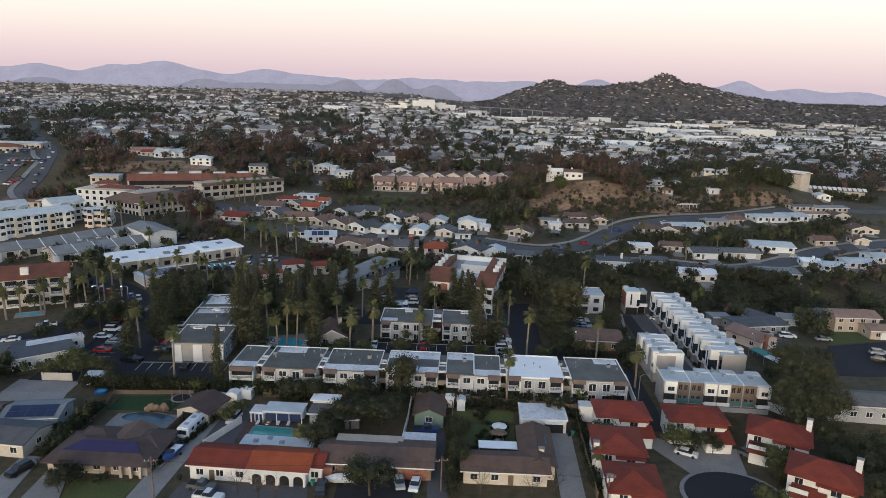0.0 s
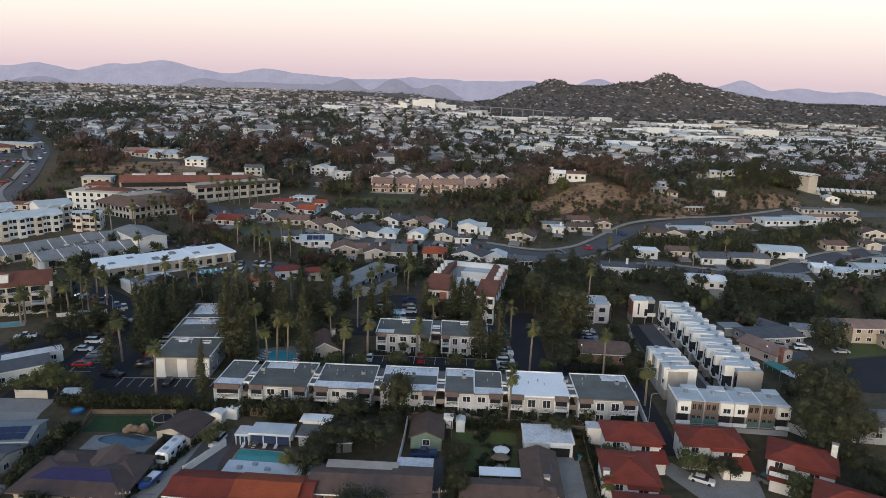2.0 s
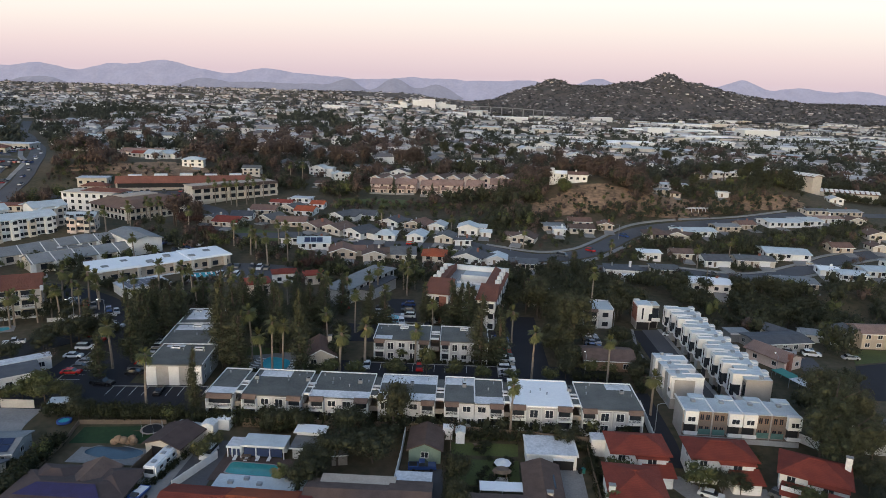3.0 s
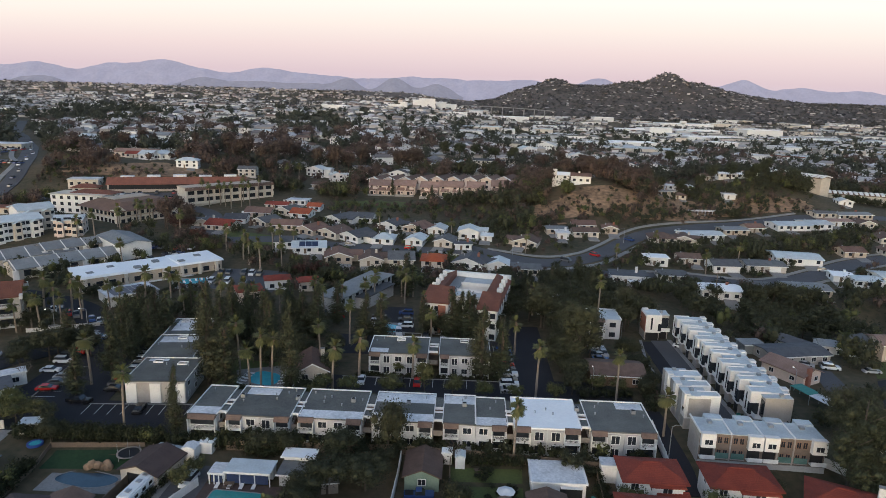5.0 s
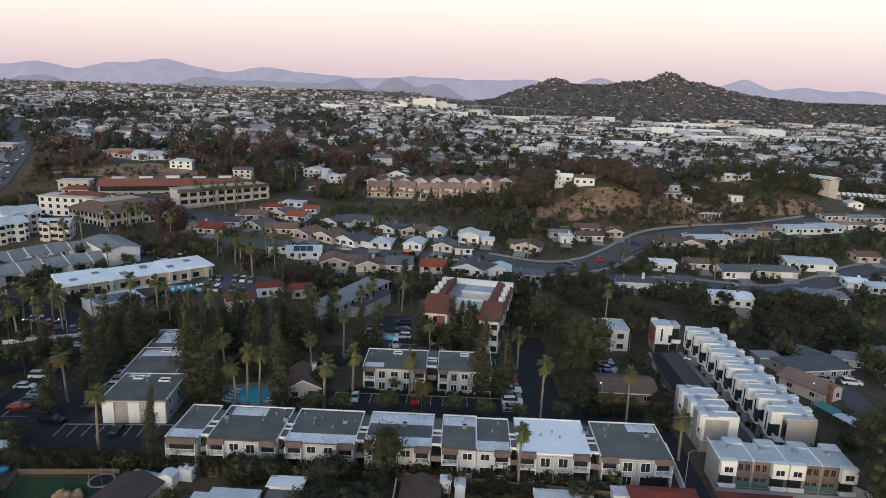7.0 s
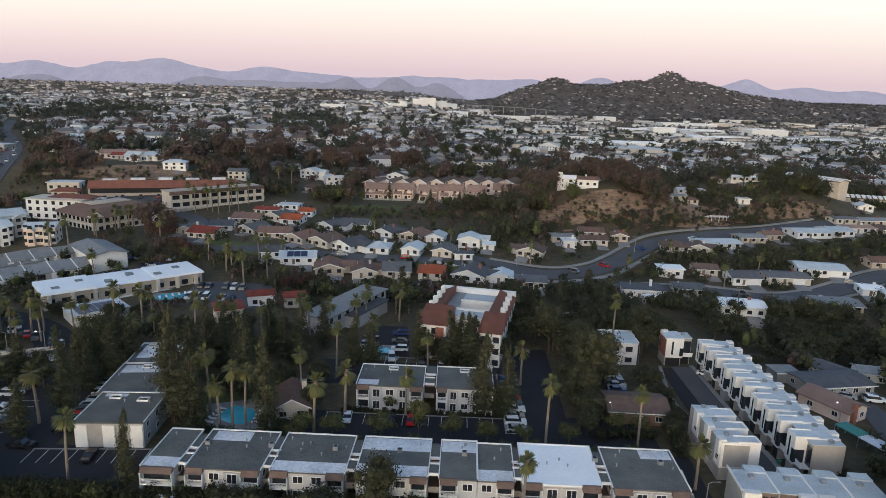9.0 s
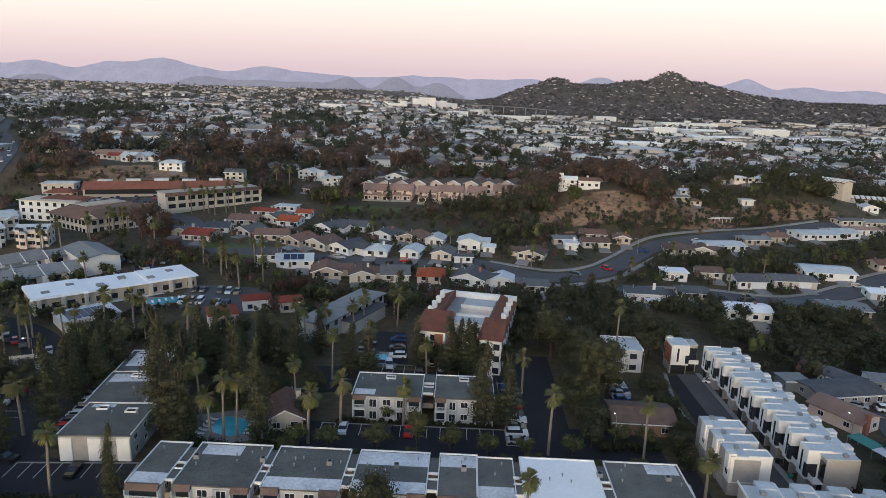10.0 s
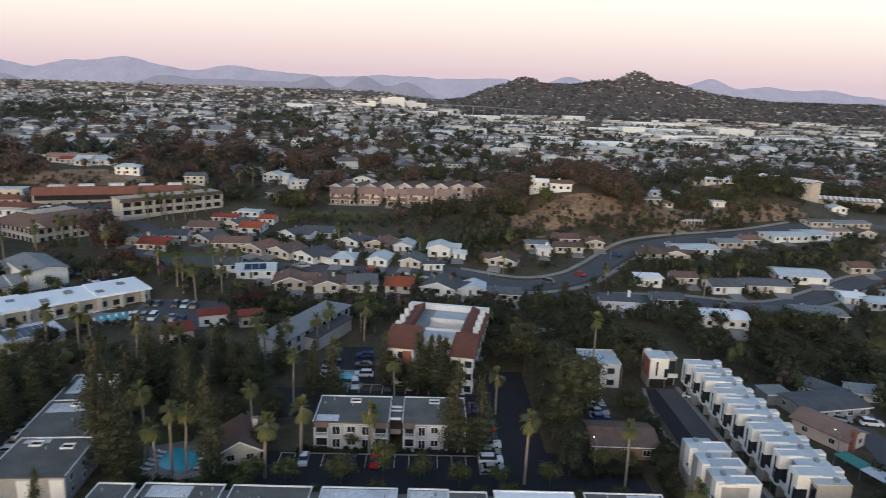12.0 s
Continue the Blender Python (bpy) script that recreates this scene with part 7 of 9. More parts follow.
long_block(-342, 514, 2, 60, 14, 4.2, COAT, "long pale shop roof above the parking lot", CREAM, "shop_building", "flat", 1)
long_block(-318, 470, 20, 26, 14, 4.2, CLAY, "shop with rose red roof among parked cars", CREAM, "shop_building", "hip", 1, p=0.3)
long_block(-308, 432, 20, 22, 14, 4.2, CLAY, "shop with red brown roof in the parking lot", CREAM, "shop_building", "hip", 1, p=0.3)
t = long_block(-212, 478, 2, 28, 10, 3.4, ROSET, "long rose bungalow row above the dry slope", PINK, "house", "gable", 1, p=0.4)
long_block(-199, 466, -14, 10, 9, 3.6, PALER, "white gabled house on the dry slope", WHITE, "house", "gable", 1, p=0.5)
long_block(-269, 640, 8, 34, 16, 5.0, METALG, "pale grey terrace with broad hipped roofs on the hill", WHITE, "apartment_building", "hip", 1, p=0.3)
long_block(-276, 622, 8, 30, 12, 4.0, PALER, "white terrace with pale roof below the grey one", WHITE, "apartment_building", "hip", 1, p=0.3)
long_block(-319, 626, 4, 18, 12, 4.0, PALER, "white gabled bungalow on the slope", WHITE, "house", "gable", 1, p=0.35)
house(-63, 230.5, 26, 8, 8, 4.4, "hip", p=0.3, wall=PINK, cover=REDTILE, label="small rose stucco house with red tile roof")
house(-57.5, 246, 20, 8.5, 6, 3.6, "hip", p=0.3, wall=WHITE, cover=REDTILE, label="white building with red tile roof by the parking lot")
house(-47, 247.5, 20, 7.0, 6, 3.6, "hip", p=0.3, wall=CREAM, cover=REDTILE, label="cream building with red tile roof by the parking lot")
t = long_block(-28.5, 237.5, 66, 34, 8.5, 5.6, METALG, "long grey apartment wing with flat grey roof", GREYW)
slab("lower_roof", t, DSHINGLE, (-8, 12, -8.5, -4.3, 4.0, 4.3))
slab("lower_wall", t, GREYW, (-7.5, 11.5, -8.0, -4.25, -2, 4.0))
t = long_block(-135.6, 200.5, 26, 30, 13, 9.0, CLAY, "cream three-storey apartment block with red tile roof and balconies", CREAM, roof="gable", floors=0, p=0.42)
for f in range(3):
    for k in range(5):
        balcony(t, -14.4 + 6.0 * k, -10.8 + 6.0 * k, -6.5, 0.3 + 3.0 * f, 1.4)
        window(t, -9.4 + 6.0 * k, -6.5, 1.0 + 3.0 * f, 1.3, 1.3) if k < 4 else None
    for k in range(2):
        window(t, 15.0, -3.0 + 5.6 * k, 1.0 + 3.0 * f, 1.3, 1.4, 90)
for b in (-7.2, 5.9):
    slab("gable_coping", t, WHITE, (14.9, 15.7, b, b + 1.3, 8.2, 9.5))
slab("chimney", t, WHITE, (2.0, 4.2, -5.2, -3.6, 9.6, 12.0))

# ---- condominiums on the green bank, hillside buildings ----
for k, (x, y, w) in enumerate(((-37.7, 430, 16), (-23.4, 428.5, 11.6), (-8.7, 422, 10.5), (4.3, 422, 14), (19, 417, 10), (36, 411, 16))):
    t = long_block(x, y, -5, w, 11, 5.4, ROSET, "rose stucco two-storey condominiums with brown tile roof", PINK, "condominium", "gable", 0, p=0.5)
    n = int(w / 5)
    for j in range(n):
        a = -w / 2 + w * (j + 0.5) / n
        b = slab("front_bay", t, PINK, (a - 2.1, a + 2.1, -8.6, -5.4, -1, 2.7))
        part("bay_roof", prism(bmesh.new(), [(a - 2.4, -9.0, 2.7), (a + 2.4, -9.0, 2.7), (a + 2.4, -5.3, 2.7), (a - 2.4, -5.3, 2.7)], [(a - 2.4, -9.0, 2.85), (a + 2.4, -9.0, 2.85), (a + 2.2, -5.3, 4.3), (a - 2.2, -5.3, 4.3)]), ROSET, t)
        slab("opening", b, DARK, (a - 1.5, a + 0.1, -8.66, -8.55, 0.2, 2.1), (a + 0.7, a + 1.6, -8.66, -8.55, 1.0, 2.1))
        if j % 2 == k % 2:
            part("dormer", gable_wall(2.6, 2.4, 4.6, 0.6, "y", -3.0), PINK, t).location = (a + 1.0, -6.3, 0)
            part("dormer_roof", gable_bm(2.6, 2.6, 4.6, 0.6, 0.25, axis="y"), ROSET, t).location = (a + 1.0, -6.3, 0)
        window(t, a - 1.2, -5.5, 4.35, 1.2, 0.8)
    slab("patio_wall", t, CONCRETE, (-w / 2, w / 2, -11.2, -11.0, -1.5, 0.7))
for k in range(9):
    x, y = -42 + 10.2 * k, 452 - 2.4 * k
    t = long_block(x, y, 66, 17, 8, 6.0, SHINGLE, "condominium row with dark brown roof and white gable edge", PINK, "condominium", "gable", 2, p=0.45)
    part("gable_edge", gable_bm(0.3, 8, 6.05, 0.45, 0.7), TRIM, t, "white gable edge").location = (-9.2, 0, 0)
def ribbed_terrace(x, y, rot, w, d, h, n, label):
    """A stepped apartment terrace, its roof crossed by raised white walls."""
    t = long_block(x, y, rot, w, d, h, BRTILE, label, CREAM, roof="gable", floors=0, p=0.22)
    for k in range(n + 1):
        a = -w / 2 + w * k / n
        part("party_wall", gable_bm(0.5, d, h + 0.5, 0.22, 0.7, 0.5), TRIM, t, "raised white party wall").location = (a, 0, 0)
    return t


ribbed_terrace(236, 462, 118, 36, 9.4, 9.6, 11, "long cream apartment terrace with ribbed stepped roof")
ribbed_terrace(268, 452, -20, 36, 9, 4.6, 12, "long grey apartment terrace with ribbed roof on the slope")
t = house(67, 403, -12, 9.5, 7.5, 5.4, "gable", "x", 0.35, wall=WHITE, cover=COATW, label="bright white two-storey house on the hilltop", floors=2)
slab("tower", t, WHITE, (-4.6, -2.2, -4.6, -2.6, -1, 8.6))
house(77.5, 398.5, -8, 11, 8, 3.6, "gable", "x", 0.35, wall=WHITE, cover=BRTILE, label="white house with tile roof on the hilltop", chimney=(-1, 0, 6.0))
t = thing("pergola", 142, 379, 4, "long white pergola on the dry hillside", "pergola")
slab("roof", t, TRIM, *[(-8 + 0.8 * k, -7.8 + 0.8 * k, -2, 2, 2.6, 2.75) for k in range(20)], (-8.2, 8.2, -1.9, -1.7, 2.4, 2.6), (-8.2, 8.2, 1.7, 1.9, 2.4, 2.6))
for k in range(5):
    slab("post", t, TRIM, (-8 + 4 * k - 0.1, -8 + 4 * k + 0.1, -1.9, -1.7, -0.6, 2.4)), slab("post", t, TRIM, (-8 + 4 * k - 0.1, -8 + 4 * k + 0.1, 1.7, 1.9, -0.6, 2.4))

# ---- parked cars, stall lines, poles, fences, hedges ----
PAINTS = ("white", "silver", "black", "grey", "white", "blue", "red", "tan", "silver", "grey")
KINDS = ("sedan", "suv", "sedan", "pickup", "suv", "sedan", "sedan", "van", "suv", "sedan")
car(-88.5, 161.2, 98, "red", "sedan"), car(-88.2, 167.5, 98, "silver", "sedan"), car(-87.9, 164.3, 98, "grey", "sedan"), car(-78.1, 155.7, 84, "black", "pickup")
car(-113.5, 178.5, -64, "white", "pickup"), car(-116, 166.5, -64, "white", "sedan"), car(-106, 186, -60, "grey", "sedan"), car(-63.5, 152.6, 5, "black", "sedan")
car(-76.4, 107.6, -20, "black", "suv"), car(-6.7, 107.3, 10, "silver", "sedan"), car(-3.8, 106.8, -8, "white", "sedan"), car(-20.5, 104, 4, "black", "suv"), car(-41.7, 104.2, 80, "grey", "pickup"), car(-39.5, 101.2, 80, "white", "pickup")
car(-43.9, 129.3, -8, "white", "suv"), car(50.5, 120.6, 60, "white", "sedan"), car(63.4, 120.2, 40, "grey", "suv"), car(104.6, 187.6, 80, "white", "suv"), car(114.6, 186.0, 88, "silver", "sedan"), car(124.6, 175.8, 80, "silver", "suv"), car(121.5, 170.5, 60, "black", "sedan"), car(123.5, 167, 60, "black", "sedan")
car(-18.2, 170.8, 2, "white", "sedan"), car(-4.7, 170.4, 0, "red", "sedan"), car(-8.9, 170.4, 0, "black", "sedan"), car(-11.6, 204, 6, "white", "suv"), car(-3.7, 203, 0, "grey", "sedan"), car(1.4, 203.4, 0, "white", "sedan")
car(34.9, 203.4, 0, "white", "suv"), car(37.8, 203.6, 0, "grey", "suv"), car(42.4, 192.3, 0, "grey", "sedan"), car(45.2, 192.5, 0, "silver", "suv"), car(-34.7, 189.6, 40, "white", "sedan"), car(69.1, 199.8, 60, "white", "sedan")
for k in range(9):
    car(17.6, 168.2 + 2.9 * k, 90, PAINTS[(k * 3 + 1) % 10], KINDS[k % 10])
for k in range(13):
    car(-73.4 - 0.12 * k, 162 + 2.75 * k, 96, PAINTS[(k * 7 + 2) % 10], KINDS[(k * 3) % 10])
for k in range(9):
    if k % 4 != 1:
        car(-93.4, 171 + 2.8 * k, 94, PAINTS[(k * 3 + 4) % 10], KINDS[(k * 7) % 10])
for k in range(12):
    car(-81 + 2.8 * (k % 6), 246 + 11 * (k // 6), 4, PAINTS[(k * 7) % 10], KINDS[(k * 3 + 1) % 10]) if k not in (3, 8) else None
for k in range(7):
    car(-118 + 3.1 * k, 214 - 1.4 * k, 30, PAINTS[(k * 3) % 10], KINDS[k]) if k != 4 else None
for k in range(8):
    car(44.2 - 0.6 * (k % 2), 186 + 2.8 * k, 90, PAINTS[(k * 3 + 2) % 10], KINDS[(k * 7 + 2) % 10]) if k % 3 else None
for x, y, r in ((8.7, 278.9, 80), (135.1, 273.8, 80), (140.2, 275.2, 80), (98.9, 189.6, 60), (104.9, 188.4, 70), (52, 291, 60), (66, 300, 40), (88, 327, 40), (118, 346, 60), (-36.3, 219.9, 30), (-31.2, 218.1, 30), (-40, 301, 88), (-62, 301, 92), (-14, 300, 88), (112, 277, 80), (160, 291, 66)):
    car(x, y, r, PAINTS[int(x + y) % 10], KINDS[int(x * 3 + y) % 10])


def distant_cars():
    """Rows of parked cars too far off to tell apart: bodies with glazed cabins."""
    rng = np.random.default_rng(77)
    bodies, cabins = bmesh.new(), bmesh.new()

    def row(x, y, rot, n, pitch, fill=0.75):
        c, s = math.cos(radians(rot)), math.sin(radians(rot))
        for k in range(n):
            if rng.random() > fill:
                continue
            px, py = x + c * pitch * k, y + s * pitch * k
            m = pose(px, py, ground(px, py) + 0.35, 0, 0, rot + rng.normal() * 2)
            L, tall = rng.uniform(4.3, 5.0), rng.uniform(1.4, 1.8)
            for bm, lo, hi, z0, z1 in ((bodies, (-0.9, -L / 2, 0.9, L / 2), (-0.84, -L / 2 + 0.1, 0.84, L / 2 - 0.1), 0.25, 0.95), (cabins, (-0.8, -L * 0.25, 0.8, L * 0.38), (-0.64, -L * 0.1, 0.64, L * 0.28), 0.95, tall)):
                ring = lambda q, z: [m @ Vector((a, b, z)) for a, b in ((q[0], q[1]), (q[2], q[1]), (q[2], q[3]), (q[0], q[3]))]
                prism(bm, ring(lo, z0), ring(hi, z1))

    for j in range(3):
        row(-190 + 2 * j, 378 + 5.6 * j, 7 + 5 * j, 17, 3.0)
    for j in range(4):
        row(-326 + 4 * j, 396 + 11 * j, 1, 18, 3.0, 0.6)
        row(-346 + 2 * j, 460 + 12 * j, 3, 15, 3.0, 0.6)
    row(-262, 378, 80, 8, 3.2), row(-126, 283, 0, 9, 3.0, 0.8), row(-118, 262, 50, 8, 3.0, 0.7)
    for x, y, r in ((-246, 392, 10), (-252, 404, 14), (-262, 426, 26), (-272, 450, 26), (-266, 441, 26), (-300, 500, 30), (-322, 530, 32), (-350, 574, 34), (-370, 612, 34), (-255, 415, 26), (-280, 470, 28)):
        row(x, y, r, 1, 1, 1)
    for name, bm, m, label in (("distant_car_body", bodies, paint_mat("far_car_paint", ((0.65, 0.65, 0.66), (0.30, 0.31, 0.33), (0.03, 0.03, 0.035), (0.12, 0.12, 0.13), (0.55, 0.55, 0.56), (0.30, 0.03, 0.03), (0.04, 0.07, 0.18)), 0.3), "parked cars in the distant lots"), ("distant_car_cabin", cabins, GLASS, "dark glazed cabins of the distant parked cars")):
        me = bpy.data.meshes.new(name)
        bm.to_mesh(me), bm.free(), me.materials.append(m)
        tagged(new(name, me), label, "car", kind="stuff")


distant_cars()


def stalls(name, x, y, rot, n, pitch, length, back=True):
    """White stall lines painted on a parking lot."""
    z = ground(x, y) + 0.114
    t = new(name)
    t.matrix_world = pose(x, y, z, 0, 0, rot)
    tagged(t, "worn white parking stall lines on asphalt", "road marking", kind="structure")
    for k in range(n + 1):
        shared("stall_line", (length,), lambda: boxes((-0.06, 0.06, 0, length, 0, 0.006)), LINE, t, pose(k * pitch, 0, 0))
    if back:
        slab("kerb", t, CONCRETE, (-0.3, n * pitch + 0.3, length, length + 0.25, 0, 0.14))


stalls("marking_west", -75.0, 150.4, 3, 8, 2.7, 4.6)
stalls("marking_middle", -23.0, 169.2, -1, 14, 2.75, 4.4)
stalls("marking_middle_south", -24, 161.2, 181, 1, 2.7, 4.4, False)
stalls("marking_west_side", -84.8, 158.0, 94, 6, 2.75, 4.8)
stalls("marking_lane", 20.2, 167.0, 90, 10, 2.9, 4.8)
stalls("marking_north", -16, 200.6, -2, 8, 2.75, 4.4)


for k, (x, y, r, c) in enumerate(((-18.5, 209, 90, "white"), (-18.6, 212.5, 90, "silver"), (-18.8, 219, 90, "black"), (-10, 210, -90, "white"), (-10.4, 216.5, -90, "grey"), (-10.6, 223, -90, "blue"))):
    car(x, y, r, c, ("sedan", "suv")[k % 2])


def fence(name, pts, h, material, label, step=2.4):
    """A run of boards or blocks between posts."""
    t = thing(name, pts[0][0], pts[0][1], 0, label, "fence")
    x0, y0 = pts[0]
    z0 = ground(x0, y0)
    for (ax, ay), (bx, by) in zip(pts, pts[1:]):
        n = max(1, int(math.hypot(bx - ax, by - ay) / step))
        for k in range(n):
            a, b = Vector((ax, ay)).lerp(Vector((bx, by)), k / n), Vector((ax, ay)).lerp(Vector((bx, by)), (k + 1) / n)
            side = Vector((a.y - b.y, b.x - a.x)).normalized() * 0.07
            za, zb = ground(a.x, a.y) - z0, ground(b.x, b.y) - z0
            low = [(p.x - x0, p.y - y0, z - 0.6) for p, z in ((a - side, za), (b - side, zb), (b + side, zb), (a + side, za))]
            part("panel", prism(bmesh.new(), low, [(p[0], p[1], p[2] + 0.6 + h) for p in low]), material, t)
            slab("post", t, material, (a.x - x0 - 0.09, a.x - x0 + 0.09, a.y - y0 - 0.09, a.y - y0 + 0.09, za - 0.5, za + h + 0.12))


fence("garden_wall", ((-46.5, 118), (-42, 128.5)), 1.7, WHITE, "white garden wall beside the pool yard")
fence("garden_fence", ((-28, 118), (-24.5, 127)), 1.8, WOOD, "weathered wooden garden fence")
fence("garden_fence", ((-7.4, 118), (-6.2, 137)), 1.9, WHITE, "white garden fence beside the cottage")
fence("garden_fence", ((3, 119), (3.2, 138)), 1.8, WOOD, "wooden fence along the lawn")
fence("garden_fence", ((28.8, 104), (30.6, 134)), 1.9, WOOD, "dark wooden fence beside the driveway")
fence("ramp_wall", ((44.2, 131), (46.2, 152)), 2.2, WHITE, "white retaining wall beside the ramp")
fence("garden_fence", ((-56, 118), (-53.5, 137)), 1.8, WOOD, "wooden fence beside the camper")
fence("garden_fence", ((-74, 112), (-73.6, 137.5), (-56, 138.6)), 0.9, WOOD, "fence round the putting green")
fence("garden_fence", ((-40, 138.4), (-8, 138.9)), 1.9, WOOD, "dark fence along the apartment row")
fence("garden_fence", ((-7, 138.9), (43, 134.6)), 1.9, WOOD, "wooden fence below the apartment row")
fence("terrace_wall", ((75.2, 139.6), (78.6, 136.4)), 2.0, WHITE, "white wall at the end of the terrace")
fence("street_wall", ((-115, 196), (-98, 203)), 1.2, GREYW, "low grey garden wall along the street")
fence("yard_wall", ((-93.5, 143.2), (-86.5, 143.4)), 2.0, CREAM, "cream wall behind the pale yard")
fence("bank_wall", ((-2, 296), (8, 291), (18, 288)), 1.2, WHITE, "white wall below the lawn")
fence("slope_wall", ((-46, 262), (-36, 258)), 2.0, CREAM, "cream block wall")


def utility_pole(x, y, h, arm=True):
    t = thing("utility_pole", x, y, 12, "weathered wooden utility pole", "utility pole", "utility poles")
    part("pole", tube(bmesh.new(), (0, 0, -0.6), (0, 0, h), 0.16, 0.11, 8), WOOD, t)
    if arm:
        slab("cross_arm", t, WOOD, (-1.2, 1.2, -0.07, 0.07, h - 0.9, h - 0.75))
        for k in (-1.0, -0.4, 0.4, 1.0):
            part("insulator", tube(bmesh.new(), (k, 0, h - 0.76), (k, 0, h - 0.5), 0.06, 0.04), LAMP, t)


utility_pole(-49.0, 101.1, 8), utility_pole(0.9, 105.6, 7), utility_pole(29.5, 100.2, 8), utility_pole(84, 128.5, 9), utility_pole(101, 256, 10)


def street_lamp(x, y, h, rot, lit=False):
    t = thing("street_lamp", x, y, rot, "slim grey street lamp with curved arm", "street lamp", "street lamps")
    part("pole", tube(bmesh.new(), (0, 0, -0.4), (0, 0, h), 0.10, 0.06, 8), STEEL, t)
    part("arm", tube(tube(bmesh.new(), (0, 0, h), (0.7, 0, h + 0.35), 0.05, 0.05), (0.7, 0, h + 0.35), (1.7, 0, h + 0.35), 0.05, 0.04), STEEL, t)
    part("lamp_head", boxes((1.55, 1.9, -0.1, 0.1, h + 0.28, h + 0.40)), GLOW if lit else STEEL, t)


GLOW = mat("lamp_glow", (0.9, 0.88, 0.8), None, 3, 0.4)
GLOW.node_tree.nodes["Principled BSDF"].inputs["Emission Color"].default_value = (1, 0.93, 0.8, 1)
GLOW.node_tree.nodes["Principled BSDF"].inputs["Emission Strength"].default_value = 2.5
for x, y, h, r, lit in ((46, 140, 7, 0, False), (53.5, 206, 5, 180, True), (37, 168.2, 6, 90, True), (-107, 196, 7, 200, True), (-100, 200, 6, 200, True), (88, 174, 5, 90, True), (-44, 302, 7, 90, False), (30, 296, 7, 200, False), (84, 322, 7, 200, False)):
    street_lamp(x, y, h, r, lit)


def hedge(x0, y0, x1, y1, w, h, seed):
    """A clipped or wild hedge."""
    rng = np.random.default_rng(seed)
    n = max(2, int(math.hypot(x1 - x0, y1 - y0) / 1.3))
    t = thing("hedge", x0, y0, 0, "dense dark green hedge", "hedge", "hedges")
    z0 = ground(x0, y0)
    lobes = []
    for k in range(n + 1):
        a = k / n
        x, y = x0 + (x1 - x0) * a + rng.normal() * 0.25, y0 + (y1 - y0) * a + rng.normal() * 0.25
        s = rng.uniform(0.75, 1.2)
        lobes.append((x - x0, y - y0, ground(x, y) - z0 + h * 0.5 * s, w * 0.6 * s, w * 0.6 * s, h * 0.52 * s))
    crown = new("foliage", quad_mesh("foliage", foliage(rng, lobes, 230 * n, 0.16, 0.8), L_HEDGE))
    crown.parent = t
    bm = bmesh.new()
    for x, y, z, *r in lobes[::2]:
        tube(bm, (x, y, z - h * 0.7), (x, y, z), 0.10, 0.05)
    part("stem", bm, BARK, t)


hedge(-80, 140, -52, 140.5, 2.6, 3.2, 1), hedge(-50, 138.5, -36, 138.6, 2.2, 3.4, 2), hedge(-36, 137.3, -26, 137.4, 2.0, 3.0, 3), hedge(-74.5, 112, -74.5, 131, 2.0, 2.8, 4)
hedge(-53, 110, -47.5, 130, 1.2, 1.8, 5), hedge(2.6, 104, 3.4, 128, 2.6, 4.2, 6), hedge(29.6, 108, 31.0, 133, 1.6, 2.2, 7), hedge(-24, 110, -23.4, 127, 2.2, 3.6, 8)
hedge(-2, 136.6, 14, 136.4, 1.6, 2.2, 9), hedge(28, 134.6, 44, 133.6, 1.4, 2.0, 10), hedge(-46, 258, -14, 254, 3, 4, 11), hedge(14, 136, 20, 136, 1.6, 3, 12)
hedge(-20, 174.6, 15, 174.2, 1.0, 1.0, 13), hedge(34, 165.5, 46, 166.5, 2.5, 3.0, 14), hedge(76, 150, 78, 200, 2.4, 3.2, 15), hedge(-60, 262, -46, 264, 2.4, 3, 16), hedge(34, 172, 36, 196, 3, 4, 17), hedge(49, 160, 50.5, 182, 2.0, 3, 18)

# ---- yard clutter ----
def ring_bm(r0, r1, z0, z1, n=20):
    bm = bmesh.new()
    rows = [[bm.verts.new((r * math.cos(2 * math.pi * k / n), r * math.sin(2 * math.pi * k / n), z)) for k in range(n)] for r, z in ((r0, z0), (r1, z0), (r1, z1), (r0, z1))]
    for i in range(4):
        for k in range(n):
            bm.faces.new((rows[i][k], rows[i][(k + 1) % n], rows[(i + 1) % 4][(k + 1) % n], rows[(i + 1) % 4][k]))
    return bm


def plate_bm(r, z0, z1, n=20):
    ring = lambda z: [(r * math.cos(2 * math.pi * k / n), r * math.sin(2 * math.pi * k / n), z) for k in range(n)]
    return prism(bmesh.new(), ring(z0), ring(z1))


t = thing("trampoline", -57.7, 135.6, 0, "round black trampoline with safety net poles", "trampoline")
part("mat", plate_bm(1.9, 0.78, 0.82), DARK, t)
part("pad", ring_bm(1.9, 2.25, 0.76, 0.86), TAUPE, t)
for k in range(6):
    a = math.pi * k / 3
    part("pole", tube(bmesh.new(), (2.2 * math.cos(a), 2.2 * math.sin(a), 0), (2.2 * math.cos(a), 2.2 * math.sin(a), 2.5), 0.03, 0.03), STEEL, t)
t = thing("paddling_pool", -77, 138, 0, "blue inflatable paddling pool on the grass", "paddling pool")
part("rim", ring_bm(1.1, 1.45, 0, 0.45), TARP, t)
part("water", plate_bm(1.12, 0.1, 0.3), WATER, t)
house(-46.0, 136.0, -6, 2.4, 2.2, 2.2, "gable", "y", 0.3, 0.15, WHITE, COAT, "small white garden shed behind the garage", windows=False, name="shed")
